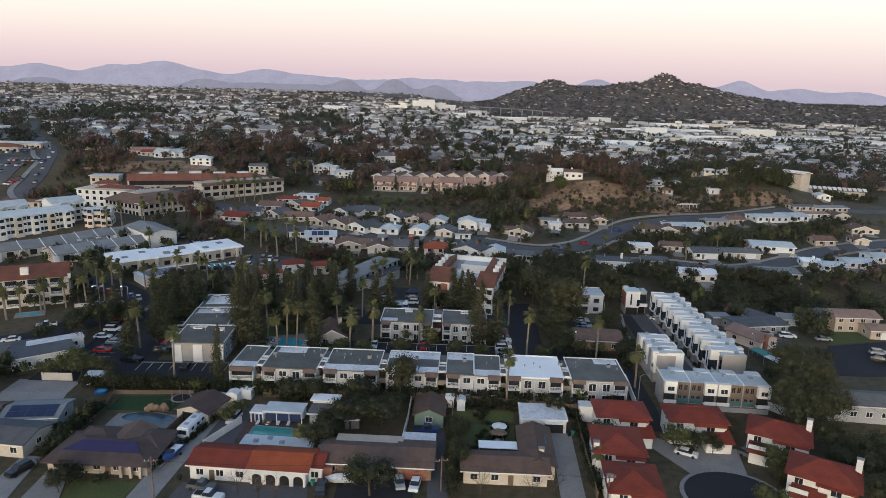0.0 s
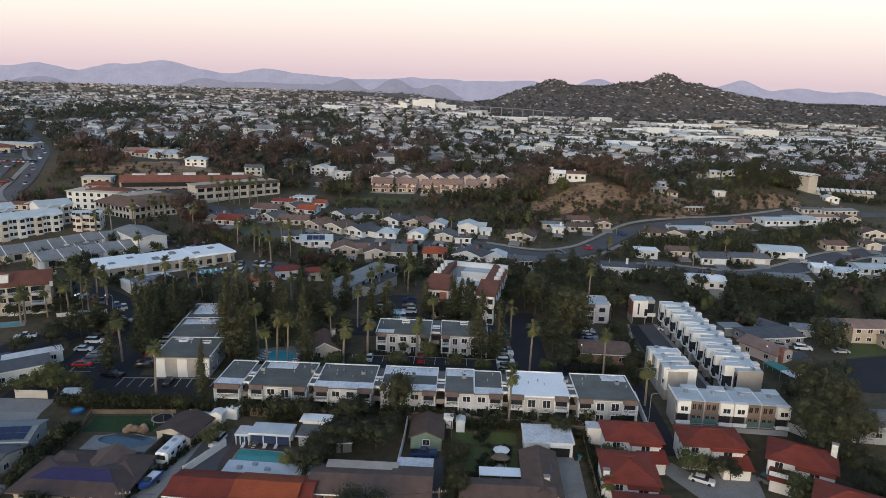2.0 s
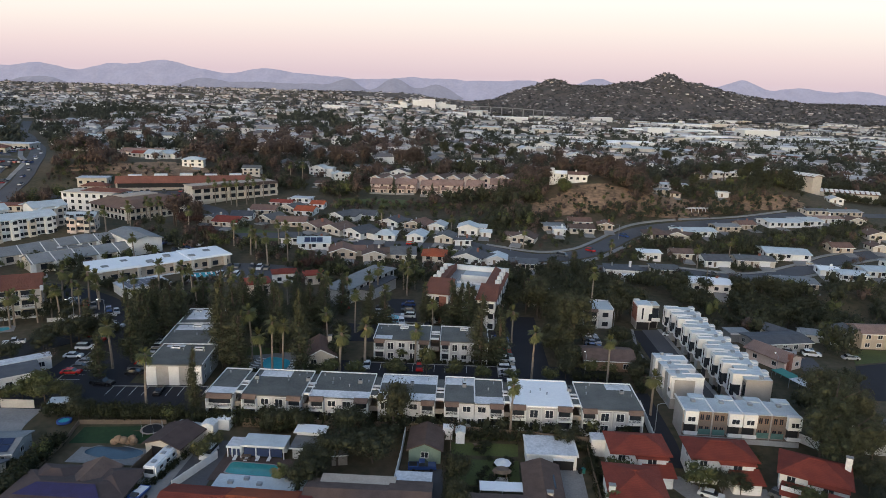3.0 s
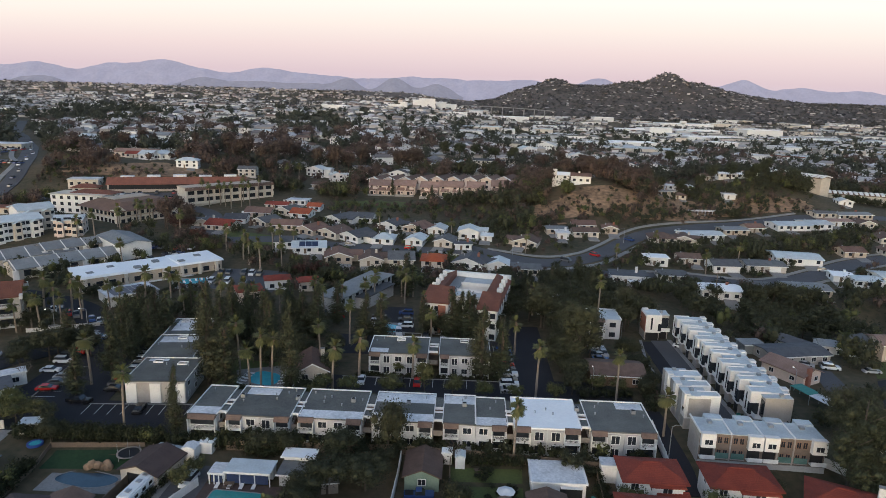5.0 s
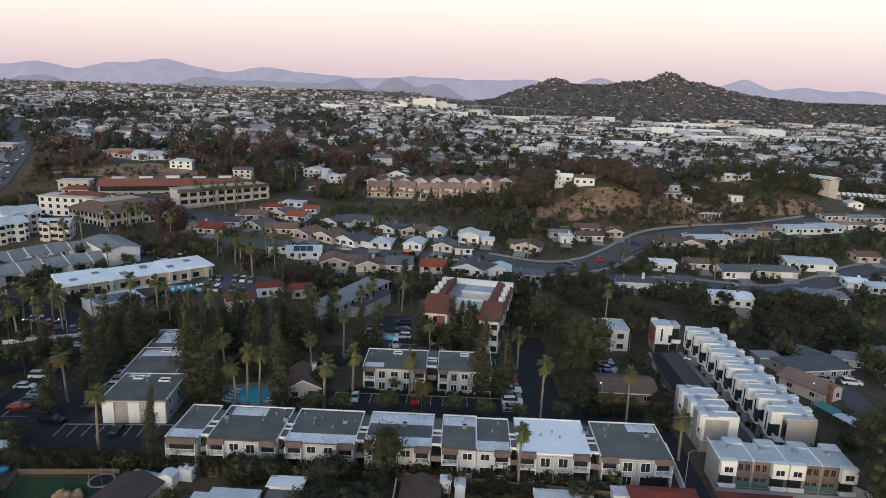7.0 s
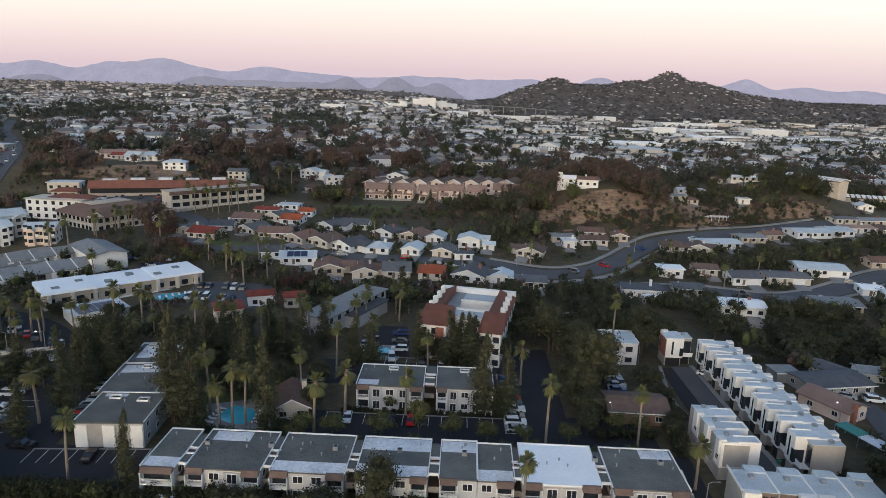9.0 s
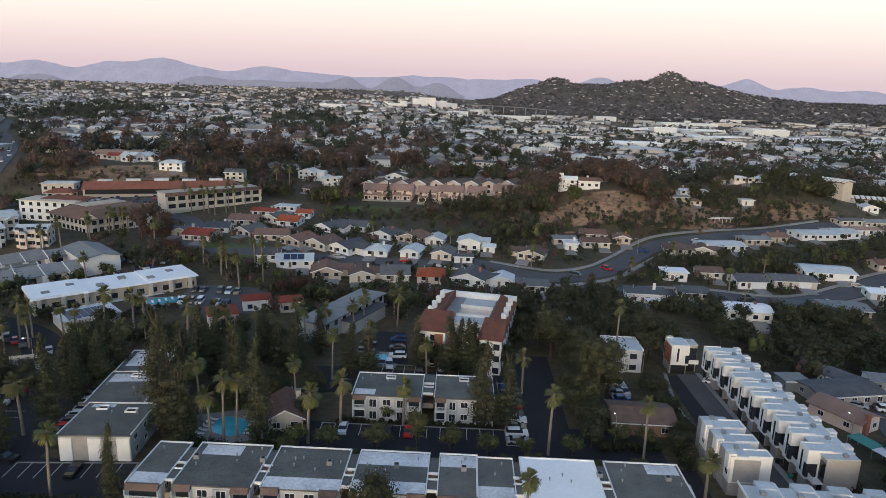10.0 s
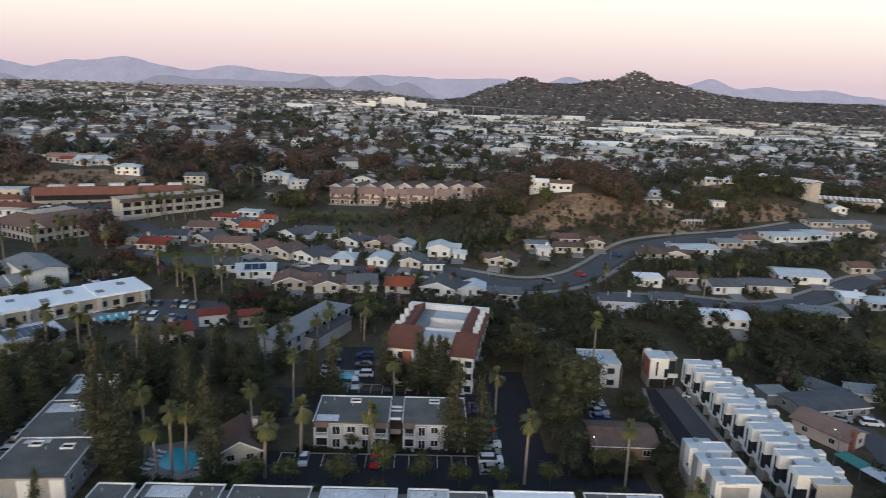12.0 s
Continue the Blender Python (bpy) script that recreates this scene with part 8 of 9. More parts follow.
house(-43.6, 138.0, -6, 2.6, 2.0, 1.9, "flat", o=0.1, wall=WHITE, cover=COATW, label="white storage box shed by the fence", windows=False, name="shed")
house(-18.4, 128.6, 10, 3.0, 2.6, 2.1, "gable", "x", 0.3, 0.2, TAUPE, GSHINGLE, "small grey garden shed under trees", windows=False, name="shed")
house(-18.6, 135.0, 10, 1.8, 1.8, 2.0, "gable", "x", 0.3, 0.15, CREAM, SHINGLE, "tiny tan garden shed under trees", windows=False, name="shed")
house(33.0, 134.4, -3, 3.4, 2.8, 3.0, "flat", o=0.15, wall=WHITE, cover=COAT, label="small white outbuilding beside the tiled house", windows=False, name="shed")
house(-80.4, 143.0, 8, 4.2, 2.6, 2.2, "flat", o=0.2, wall=CREAM, cover=PALER, label="low cream garden shed", windows=False, name="shed")


def garden_set(x, y, rot):
    t = thing("garden_table", x, y, rot, "dark garden table with benches on the lawn", "table", "garden tables")
    slab("tabletop", t, WOOD, (-0.9, 0.9, -0.45, 0.45, 0.70, 0.76))
    for a in (-0.8, 0.7):
        for b in (-0.38, 0.3):
            slab("leg", t, WOOD, (a, a + 0.08, b, b + 0.08, 0, 0.70))
    slab("bench", t, WOOD, (-0.9, 0.9, -0.95, -0.65, 0.40, 0.46))
    slab("bench", t, WOOD, (-0.9, 0.9, 0.65, 0.95, 0.40, 0.46))


garden_set(8.7, 134.4, 15), garden_set(14.6, 129.5, -20), garden_set(-36.5, 128.6, 0), garden_set(-84, 133.6, 30), garden_set(-55.4, 127.6, 10)


def sun_lounger(x, y, rot):
    t = thing("sun_lounger", x, y, rot, "white sun lounger on the pool deck", "sun lounger", "pool loungers")
    slab("bed", t, TRIM, (-0.32, 0.32, -0.9, 0.4, 0.30, 0.36))
    part("backrest", prism(bmesh.new(), [(-0.32, 0.4, 0.30), (0.32, 0.4, 0.30), (0.32, 0.95, 0.62), (-0.32, 0.95, 0.62)], [(-0.32, 0.4, 0.36), (0.32, 0.4, 0.36), (0.32, 0.95, 0.68), (-0.32, 0.95, 0.68)]), TRIM, t)
    for a in (-0.3, 0.24):
        for b in (-0.85, 0.3):
            slab("leg", t, STEEL, (a, a + 0.06, b, b + 0.06, 0.1, 0.30))


for k in range(5):
    sun_lounger(-46.4 + 0.2 * k, 167.4 + 1.5 * k, 80)
for k in range(4):
    sun_lounger(-37.0, 168.0 + 1.6 * k, -80)
for k in range(4):
    sun_lounger(-38.6 + 2.2 * k, 128.4, 0)
for k in range(6):
    sun_lounger(-91.5 + 1.6 * k, 243.6 + 1.2 * k, 30)
t = thing("covered_boat", -17.4, 107.2, 96, "white covered boat on the dark driveway", "boat")
part("hull", prism(bmesh.new(), [(-0.6, -2.3, 0.5), (0.6, -2.3, 0.5), (0.6, 1.2, 0.5), (0, 2.2, 0.6), (-0.6, 1.2, 0.5)], [(-1.05, -2.5, 1.35), (1.05, -2.5, 1.35), (1.05, 1.2, 1.4), (0, 2.9, 1.5), (-1.05, 1.2, 1.4)]), CAR_PAINT["white"], t)
part("cover", prism(bmesh.new(), [(-1.0, -2.4, 1.36), (1.0, -2.4, 1.36), (1.0, 1.2, 1.41), (0, 2.7, 1.5), (-1.0, 1.2, 1.41)], [(-0.4, -1.6, 1.85), (0.4, -1.6, 1.85), (0.35, 0.6, 1.9), (0, 1.4, 1.8), (-0.35, 0.6, 1.9)]), COAT, t)
slab("trailer", t, STEEL, (-0.08, 0.08, -2.4, 3.4, 0.3, 0.5))
for sx in (-0.9, 0.9):
    shared("wheel", (), wheel_bm, TYRE, t, pose(sx, -0.8, 0.32))


def waste_bin(x, y, rot, paint):
    t = thing("waste_bin", x, y, rot, f"{'green' if paint is AWNING else 'dark'} wheeled waste bin by the wall", "waste bin", "waste bins")
    part("body", prism(bmesh.new(), [(-0.22, -0.25, 0.05), (0.22, -0.25, 0.05), (0.22, 0.25, 0.05), (-0.22, 0.25, 0.05)], [(-0.3, -0.33, 1.0), (0.3, -0.33, 1.0), (0.3, 0.33, 1.0), (-0.3, 0.33, 1.0)]), paint, t)
    slab("lid", t, paint, (-0.32, 0.32, -0.36, 0.36, 1.0, 1.07))


for k, (x, y) in enumerate(((-8.0, 108.9), (-7.2, 108.9), (27.9, 127.0), (28.6, 127.2), (44.6, 125.4), (61.4, 124.6), (60.6, 124.8), (-22.4, 106.4), (-46.8, 106.8), (67.3, 148), (67.4, 153.2), (67.5, 158.4), (67.6, 163.6))):
    waste_bin(x, y, 10 * k, AWNING if k % 2 else DARK)


def air_unit(x, y, z):
    t = thing("air_conditioner", x, y, 0, "square grey air conditioning unit", "air conditioner", "air conditioning units", z)
    slab("case", t, STEEL, (-0.45, 0.45, -0.45, 0.45, 0, 0.75))
    part("fan_grille", plate_bm(0.36, 0.75, 0.79, 14), DARK, t)


air_unit(30.3, 123.2, 0), air_unit(30.3, 121.4, 0), air_unit(-20.6, 119, 0), air_unit(4.6, 116.5, 0)
for k in range(8):
    air_unit(-40 + 11.5 * k, 149.6 - 0.3 * k, 7.2 if k not in (4, 6) else 7.3)


def wire(name, p, q, sag, label):
    """A hanging cable between two points."""
    p, q = Vector(p), Vector(q)
    pts = [p.lerp(q, k / 10) - Vector((0, 0, sag * 4 * (k / 10) * (1 - k / 10))) for k in range(11)]
    bm = bmesh.new()
    for a, b in zip(pts, pts[1:]):
        tube(bm, a, b, 0.022, 0.022, 4)
    me = bpy.data.meshes.new(name)
    bm.to_mesh(me), bm.free(), me.materials.append(DARK)
    tagged(new(name, me), label, "cable", "overhead cables")


wire("overhead_cable", (86.6, 128.6, 10.2), (101.5, 95, 10.5), 0.8, "thin overhead cable between utility poles")
wire("overhead_cable", (-48.2, 101.2, 7.2), (0.9, 105.6, 6.2), 1.0, "thin overhead cable between utility poles")
wire("overhead_cable", (0.9, 105.7, 6.2), (29.5, 100.3, 7.2), 0.8, "thin overhead cable between utility poles")

# ---- trees ----
for x, y, h in ((-62.9, 144.7, 12.3), (-80.3, 164.9, 10.8), (-29.5, 178.4, 11.3), (-24.2, 165.2, 10.7), (-18.8, 171.4, 10.5), (-24.6, 195.2, 11.3), (-2, 198.7, 8.5), (-6, 173.8, 9.1), (23, 163.9, 13), (20.7, 190.7, 9), (41.3, 162.9, 11.7)):
    palm(x, y, h)
for x, y, h in ((47.8, 148.9, 9), (46.1, 206.1, 17), (-41.2, 166.4, 12.7), (-38.6, 166.6, 12), (-43.4, 165.1, 9.6), (-47.8, 171.9, 13.4), (-50.1, 171.8, 12.1), (-77.3, 199.6, 9.8), (-13.5, 243.4, 9), (-9.5, 243.8, 9), (30, 226.7, 9), (15.4, 137.6, 11.5)):
    palm(x, y, h)
for x, y, h, w in ((-74.6, 183.5, 15, 1), (-53.5, 167, 25, 1.35), (-49, 165, 16, 1.1), (-34, 165, 22, 1.0), (-51.8, 143.4, 15, 0.62), (-38.4, 199, 14, 1), (-35, 203, 14, 1), (-49, 202, 13, 1), (-20.6, 199, 13.5, 1), (-16.3, 199, 12, 1)):
    plant("pine_tree", x, y, h / 18, w)
for x, y, h, w in ((-11.7, 243, 16, 1.1), (8.5, 199.5, 15, 1.2), (10.9, 174.5, 19, 1.12), (15.8, 174.5, 15.5, 1.05), (50.5, 258, 13, 1.2), (-57, 186, 17, 1.2), (-46, 188, 17, 1.2), (3.5, 201, 15, 1.1), (-42, 178, 18, 1.0)):
    plant("pine_tree", x, y, h / 18, w)
plant("gum_tree", 36.4, 183, 1.1, 1.15)
for x, y, s, w in ((-17.2, 134.6, 0.95, 1.05), (-8.7, 137.0, 1.35, 1.0), (-18.6, 127.2, 0.85, 1.1), (-12.0, 128.6, 0.8, 1.1), (-11.8, 103.6, 0.85, 1.15), (-22.6, 125.0, 0.7, 0.8), (25.8, 134.3, 0.6, 0.6), (-33, 137.5, 0.6, 0.7), (-28.6, 137.2, 0.6, 0.5), (4.6, 122, 0.75, 0.6), (4.2, 112, 0.8, 0.6)):
    plant("oak_tree", x, y, s, w)
for x, y, s, w in ((75.5, 131, 0.8, 0.85), (79, 134.5, 0.95, 0.95), (83.5, 136, 0.9, 0.95), (79.5, 140.5, 0.95, 0.9), (84, 143, 0.85, 0.9), (80, 128, 0.8, 0.85), (85, 130, 0.75, 0.8), (75.5, 126.5, 0.6, 0.65)):
    plant("gum_tree", x, y, s, w)
for x, y, s in ((80, 122, 0.9), (84, 117, 1.0), (82, 110, 0.9), (79, 102, 0.9), (85, 104, 1.0), (77.5, 114, 0.7)):
    plant("oak_tree", x, y, s)


def wood(kind, n, x0, x1, y0, y1, lo, hi, seed, thin=1.2):
    """Scatters trees of a kind over a stretch of the plan."""
    r = random.Random(seed)
    for k in range(n):
        s, x, y = r.uniform(lo, hi), r.uniform(x0, x1), r.uniform(y0, y1)
        if is_free(x, y, s * 1.5):
            plant(kind, x, y, s, s * r.uniform(0.85, thin))


def grove(kind, n, line, spread, lo, hi, seed):
    """Trees along a line of points."""
    r = random.Random(seed)
    for k in range(n):
        t = (k + r.random()) / n * (len(line) - 1)
        a, b = line[int(t)], line[min(int(t) + 1, len(line) - 1)]
        f = t - int(t)
        s, x, y = r.uniform(lo, hi), a[0] + (b[0] - a[0]) * f + r.gauss(0, spread), a[1] + (b[1] - a[1]) * f + r.gauss(0, spread)
        if is_free(x, y, s * 1.2):
            plant(kind, x, y, s, s * r.uniform(0.85, 1.2))


# canyon wood behind the townhouses
wood("oak_tree", 46, 84, 135, 214, 254, 0.7, 1.15, 1)
thicket(110, ((95, 228), (140, 232), (220, 235)), 13, 0.8, 1.6, 101, (0.85, 0.05, 0.10))
wood("oak_tree", 34, 22, 64, 212, 262, 0.7, 1.25, 2)
wood("pine_tree", 8, 26, 60, 222, 262, 0.45, 0.8, 102)
# belt of palms and trees before the motel
grove("oak_tree", 30, ((-135, 205), (-110, 228), (-88, 222), (-66, 214), (-44, 214)), 4, 0.4, 0.75, 21)
grove("pine_tree", 7, ((-74, 204), (-58, 198), (-44, 207)), 4, 0.5, 0.75, 22)
for k in range(16):
    palm(-126 + 5.2 * k + (k * 37 % 5), 209 + (k * 53 % 17), 7 + k * 29 % 5)
for x, y, h in ((-152, 290, 9), (-148, 296, 10), (-120, 262, 9), (-113, 300, 10), (-140, 322, 9), (-134, 318, 10), (-70, 288, 9), (-66, 284, 10), (-62, 290, 8), (-105, 392, 12), (-112, 386, 13), (-126, 372, 12), (-132, 380, 12), (-98, 430, 13), (-92, 436, 13)):
    palm(x, y, h)
for x, y, h in ((-30, 330, 9), (4, 318, 8), (36, 300, 8), (72, 288, 8), (96, 312, 8), (108, 284, 9), (128, 300, 8), (-122, 190, 9), (-116, 200, 8), (-128, 183, 8), (59, 262, 7), (-27.5, 118.5, 4.5), (30, 112, 5)):
    palm(x, y, h)
grove("red_tree", 8, ((-128, 308), (-108, 306), (-96, 292), (-52, 262), (-44, 264)), 4, 0.7, 1.2, 23)
grove("eucalyptus_tree", 5, ((-128, 312), (-112, 310)), 3, 0.7, 0.9, 24)
# trees of the complex
grove("lime_tree", 13, ((-29, 160.5), (-20, 160.5), (4, 160.8), (20, 161), (38, 160)), 0.8, 0.5, 0.85, 25)
grove("oak_tree", 11, ((27, 168), (31, 178), (33, 190), (40, 200)), 1.6, 0.6, 0.95, 26)
grove("lime_tree", 6, ((28, 164), (34, 170), (38, 166)), 1.6, 0.8, 1.2, 27)
grove("oak_tree", 8, ((-46, 181), (-36, 184), (-24, 190)), 2.5, 0.6, 0.9, 28)
grove("shrub", 26, ((-52, 160), (-34, 160), (-27, 166), (-26, 180)), 1.5, 0.8, 1.5, 29)
grove("shrub", 20, ((-18, 174.6), (-1, 174.4), (14, 174.2)), 0.5, 0.5, 0.9, 30)
grove("oak_tree", 8, ((52, 170), (54, 180), (50, 196)), 1.6, 0.4, 0.75, 31)
grove("lime_tree", 8, ((-94, 143), (-90, 151), (-84, 176)), 2, 0.8, 1.3, 32)
# gardens in front
grove("oak_tree", 8, ((-83, 143.5), (-78, 142), (-74, 141)), 1.4, 0.4, 0.75, 33)
grove("shrub", 22, ((-92, 128), (-78, 124), (-76, 110)), 2.2, 0.7, 1.3, 34)
grove("oak_tree", 7, ((-24, 120), (-20, 131), (-10, 133)), 1.8, 0.5, 0.8, 35)
grove("shrub", 30, ((-36, 136.6), (-14, 136.8), (12, 136.5), (42, 133.2)), 0.8, 0.7, 1.2, 36)
grove("lime_tree", 6, ((46.5, 121.5), (51, 118.5), (63.5, 115.5), (66, 112)), 1.2, 0.7, 1.1, 37)
plant("lime_tree", 57, 99.5, 1.35), plant("oak_tree", 56.2, 121.4, 0.5), plant("lime_tree", -43.5, 131.5, 0.8), plant("oak_tree", -66, 101.8, 0.5)
grove("shrub", 16, ((29.5, 104), (30.5, 118), (31, 131)), 0.6, 0.6, 1.1, 38)
for x, y in ((17.0, 104.2), (21.5, 105.2), (8.0, 105.2), (4.0, 136.4), (-35, 103), (-28, 101.6), (-31, 101.8)):
    plant("bare_tree", x, y, 0.75)
grove("shrub", 18, ((-38, 102), (-26, 101)), 1.0, 0.4, 0.8, 39)
grove("shrub", 24, ((6, 136), (14, 124), (4, 118)), 1.5, 0.5, 0.9, 40)
thicket(46, ((-74.6, 106), (-74.6, 120), (-74.2, 131)), 0.7, 0.4, 0.65, 141, (0.2, 0.0, 0.1, 0.7))
thicket(52, ((-80, 140.5), (-66, 140.5), (-54, 140.6)), 0.8, 0.35, 0.6, 142, (0.1, 0.0, 0.05, 0.85))
for x, y, k, s in ((48.6, 121.6, "lime_tree", 1.25), (53.0, 121.6, "oak_tree", 0.62), (61.5, 129.5, "oak_tree", 0.5), (66.2, 115.8, "lime_tree", 1.1), (64.6, 119.4, "oak_tree", 0.5), (34.6, 125.0, "lime_tree", 1.1), (-44.8, 127.6, "lime_tree", 0.9)):
    plant(k, x, y, s)
# leafy trees along the near edge of the lot
for x, y, k, z, w in ((-26.2, 163.6, "lime_tree", 0.95, 1.10), (-20.2, 163.9, "lime_tree", 0.90, 1.15), (-10.4, 163.7, "lime_tree", 1.10, 1.30), (-2.8, 164.2, "lime_tree", 1.75, 1.00), (3.8, 164.6, "lime_tree", 1.10, 1.05), (11.0, 162.9, "lime_tree", 0.95, 0.95), (18.3, 163.4, "lime_tree", 0.80, 0.85), (27.7, 163.8, "lime_tree", 0.95, 1.00), (-26.6, 174.3, "oak_tree", 0.60, 0.75), (33.4, 180.8, "gum_tree", 0.60, 0.75), (32.7, 171.8, "oak_tree", 0.75, 0.90), (-9.5, 176.0, "lime_tree", 0.75, 0.80)):
    plant(k, x, y, z, w)
for k, x in enumerate((-24, -15, -3.5, 6.5, 14.5, 19.5, 32, 39)):
    plant("lime_tree", x, 157.6 + 0.4 * (k % 3), 0.55 + 0.1 * (k % 3), 0.8)
for x, y, k, s in ((32, 167, "oak_tree", 0.6), (34, 173, "oak_tree", 0.8), (38, 169, "lime_tree", 1.0), (43, 168, "lime_tree", 0.9), (49, 166, "oak_tree", 0.6), (50, 190, "oak_tree", 0.7), (33, 190, "oak_tree", 0.9), (34.5, 197, "oak_tree", 0.95), (41, 190, "oak_tree", 0.85)):
    plant(k, x, y, s)
thicket(120, ((-48, 140.4), (-20, 140.1), (10, 139.6), (43, 138.2)), 0.7, 0.32, 0.62, 151, (0.25, 0.0, 0.1, 0.65))
for x, y, h, w in ((-80.2, 158.6, 12.5, 0.85), (-77.4, 169.0, 19.5, 1.0), (-80, 190, 14, 0.95), (-80.5, 181, 15, 0.95), (-82.5, 187.5, 15, 1.0), (-76.8, 178.5, 13, 0.8), (-84, 197, 12, 0.9), (-78.5, 196, 14, 1.0), (-73.5, 191, 15, 0.9)):
    plant("pine_tree", x, y, h / 18, w)
for x, y, s, w in ((-2.5, 203.4, 0.9, 0.8), (12.5, 202.6, 1.0, 0.8), (17.5, 203.4, 0.8, 0.8), (0.5, 204, 0.7, 0.7)):
    plant("oak_tree", x, y, s, w)
for x, y, h in ((6.2, 202.5, 14), (10.0, 203.5, 13), (-4.5, 204.5, 12)):
    plant("pine_tree", x, y, h / 18, 0.85)
for x, y, h in ((-24, 228, 9), (-22, 234, 10), (-5, 213, 9), (-31, 222, 9), (-36, 218, 10), (24, 240, 8), (-17, 204.5, 10), (-12, 236, 10), (-40, 226, 9)):
    palm(x, y, h)
for x, y, s in ((-66, 104.6, 1.6), (-63.5, 104.2, 1.3), (-68, 105.2, 1.2), (-60, 104.5, 1.0)):
    plant("shrub", x, y, s)
plant("bare_tree", -64.5, 103.5, 0.6)
# tall belt behind the condominiums and the shops
thicket(24, ((32, 378), (42, 390), (48, 406)), 5, 1.2, 2.2, 133, (0.45, 0.45, 0.1), 170)
thicket(16, ((-64, 408), (-56, 416), (-52, 408)), 4, 1.0, 1.8, 134, (0.5, 0.3, 0.2), 150)
# in front of the small blocks by the lane and the motel
for x, y, s, w in ((34, 206, 0.9, 0.9), (56, 212, 1.1, 1.0), (33, 224, 1.2, 1.1), (39, 226, 1.0, 1.0), (28, 219, 1.1, 1.1), (45, 222, 1.2, 1.1), (52, 220, 1.2, 1.2), (24, 228, 1.0, 1.0), (22, 218, 0.9, 1.0)):
    plant("oak_tree", x, y, s, w)
for x, y, s, w in ((36.5, 203.5, 0.75, 0.8), (31, 214, 0.8, 0.9), (58, 224, 0.7, 0.8)):
    plant("gum_tree", x, y, s, w)
thicket(40, ((-122, 226), (-88, 236), (-80, 246)), 2.5, 0.35, 0.6, 111)
thicket(80, ((-160, 212), (-130, 222), (-112, 216), (-92, 214)), 5, 0.6, 1.1, 112, (0.6, 0.05, 0.35))
thicket(60, ((-175, 232), (-150, 246), (-130, 262), (-118, 274)), 4, 0.45, 0.8, 113, (0.6, 0.15, 0.25))
thicket(140, ((-100, 345), (-60, 342), (-20, 322), (20, 315), (45, 318)), 12, 0.28, 0.6, 116, (0.35, 0.25, 0.4))
thicket(120, ((-80, 290), (-40, 294), (0, 294), (40, 290)), 7, 0.3, 0.6, 117, (0.4, 0.25, 0.35))
thicket(60, ((-60, 268), (-30, 268), (0, 266), (30, 264)), 4, 0.5, 0.9, 118, (0.7, 0.2, 0.1))
thicket(170, ((66, 300), (110, 306), (150, 318), (200, 338), (230, 360)), 12, 0.3, 0.8, 119, (0.7, 0.12, 0.18))
thicket(130, ((66, 284), (110, 282), (150, 290), (190, 308)), 10, 0.3, 0.7, 120)
thicket(110, ((62, 260), (100, 256), (150, 254), (200, 268)), 4, 0.6, 1.1, 121, (0.85, 0.05, 0.1))
thicket(90, ((36, 340), (60, 346), (90, 356), (120, 362)), 6, 0.5, 1.0, 123, (0.6, 0.3, 0.1))
for x, y, k, z, w in ((-98, 182, "oak_tree", 0.75, 0.95), (-93, 184.5, "oak_tree", 0.85, 0.95), (-89, 181, "oak_tree", 0.7, 0.8), (-101, 187, "oak_tree", 0.6, 0.7), (-97.5, 177.5, "oak_tree", 0.95, 1.15), (-101.5, 172, "oak_tree", 0.7, 0.9), (-104, 178, "oak_tree", 0.7, 0.9), (-106, 166, "oak_tree", 0.7, 0.9), (-95.5, 164.6, "bare_tree", 0.9, 0.9), (-80, 146.5, "oak_tree", 0.5, 0.6)):
    plant(k, x, y, z, w)
grove("oak_tree", 12, ((-116, 210), (-102, 210), (-88, 208)), 2.5, 0.4, 0.65, 181)
grove("oak_tree", 9, ((-128, 188), (-118, 194), (-110, 202)), 2.0, 0.4, 0.65, 182)
for x, y, h in ((-128, 189.5, 8), (-122, 192, 9), (-117.5, 195.5, 8), (-113, 199, 9), (-109.5, 203.5, 8), (-120, 204, 9), (-114, 208, 9), (-106, 208, 8), (-131, 187, 8)):
    palm(x, y, h)
for x, y, z in ((-91, 146.5, 1.0), (-88, 148.5, 1.25), (-85.5, 145.6, 1.1), (-83, 147.8, 0.95), (-93.5, 144.5, 0.9)):
    plant("lime_tree", x, y, z, z * 1.2)
thicket(40, ((84, 150), (92, 158), (100, 170), (98, 180)), 3.0, 0.5, 0.9, 126, (0.8, 0.0, 0.2))
thicket(30, ((108, 196), (114, 190), (118, 208), (140, 208)), 3, 0.7, 1.2, 127, (0.9, 0.0, 0.1))
# between the bungalows
thicket(60, ((-95, 330), (-60, 335), (-25, 325), (10, 318), (40, 322)), 9, 0.45, 0.9, 41)
thicket(66, ((-60, 275), (-20, 272), (20, 270), (50, 272), (60, 300)), 5, 0.5, 1.0, 42)
thicket(54, ((60, 310), (100, 318), (140, 330), (200, 350)), 7, 0.5, 1.0, 43)
thicket(57, ((70, 284), (110, 294), (150, 290), (190, 315)), 6, 0.4, 0.9, 44)
thicket(39, ((64, 262), (110, 257), (150, 260)), 3.5, 0.6, 1.1, 45)
grove("shrub", 40, ((-60, 290), (-10, 290), (40, 300), (100, 330), (180, 345)), 8, 0.8, 1.5, 46)
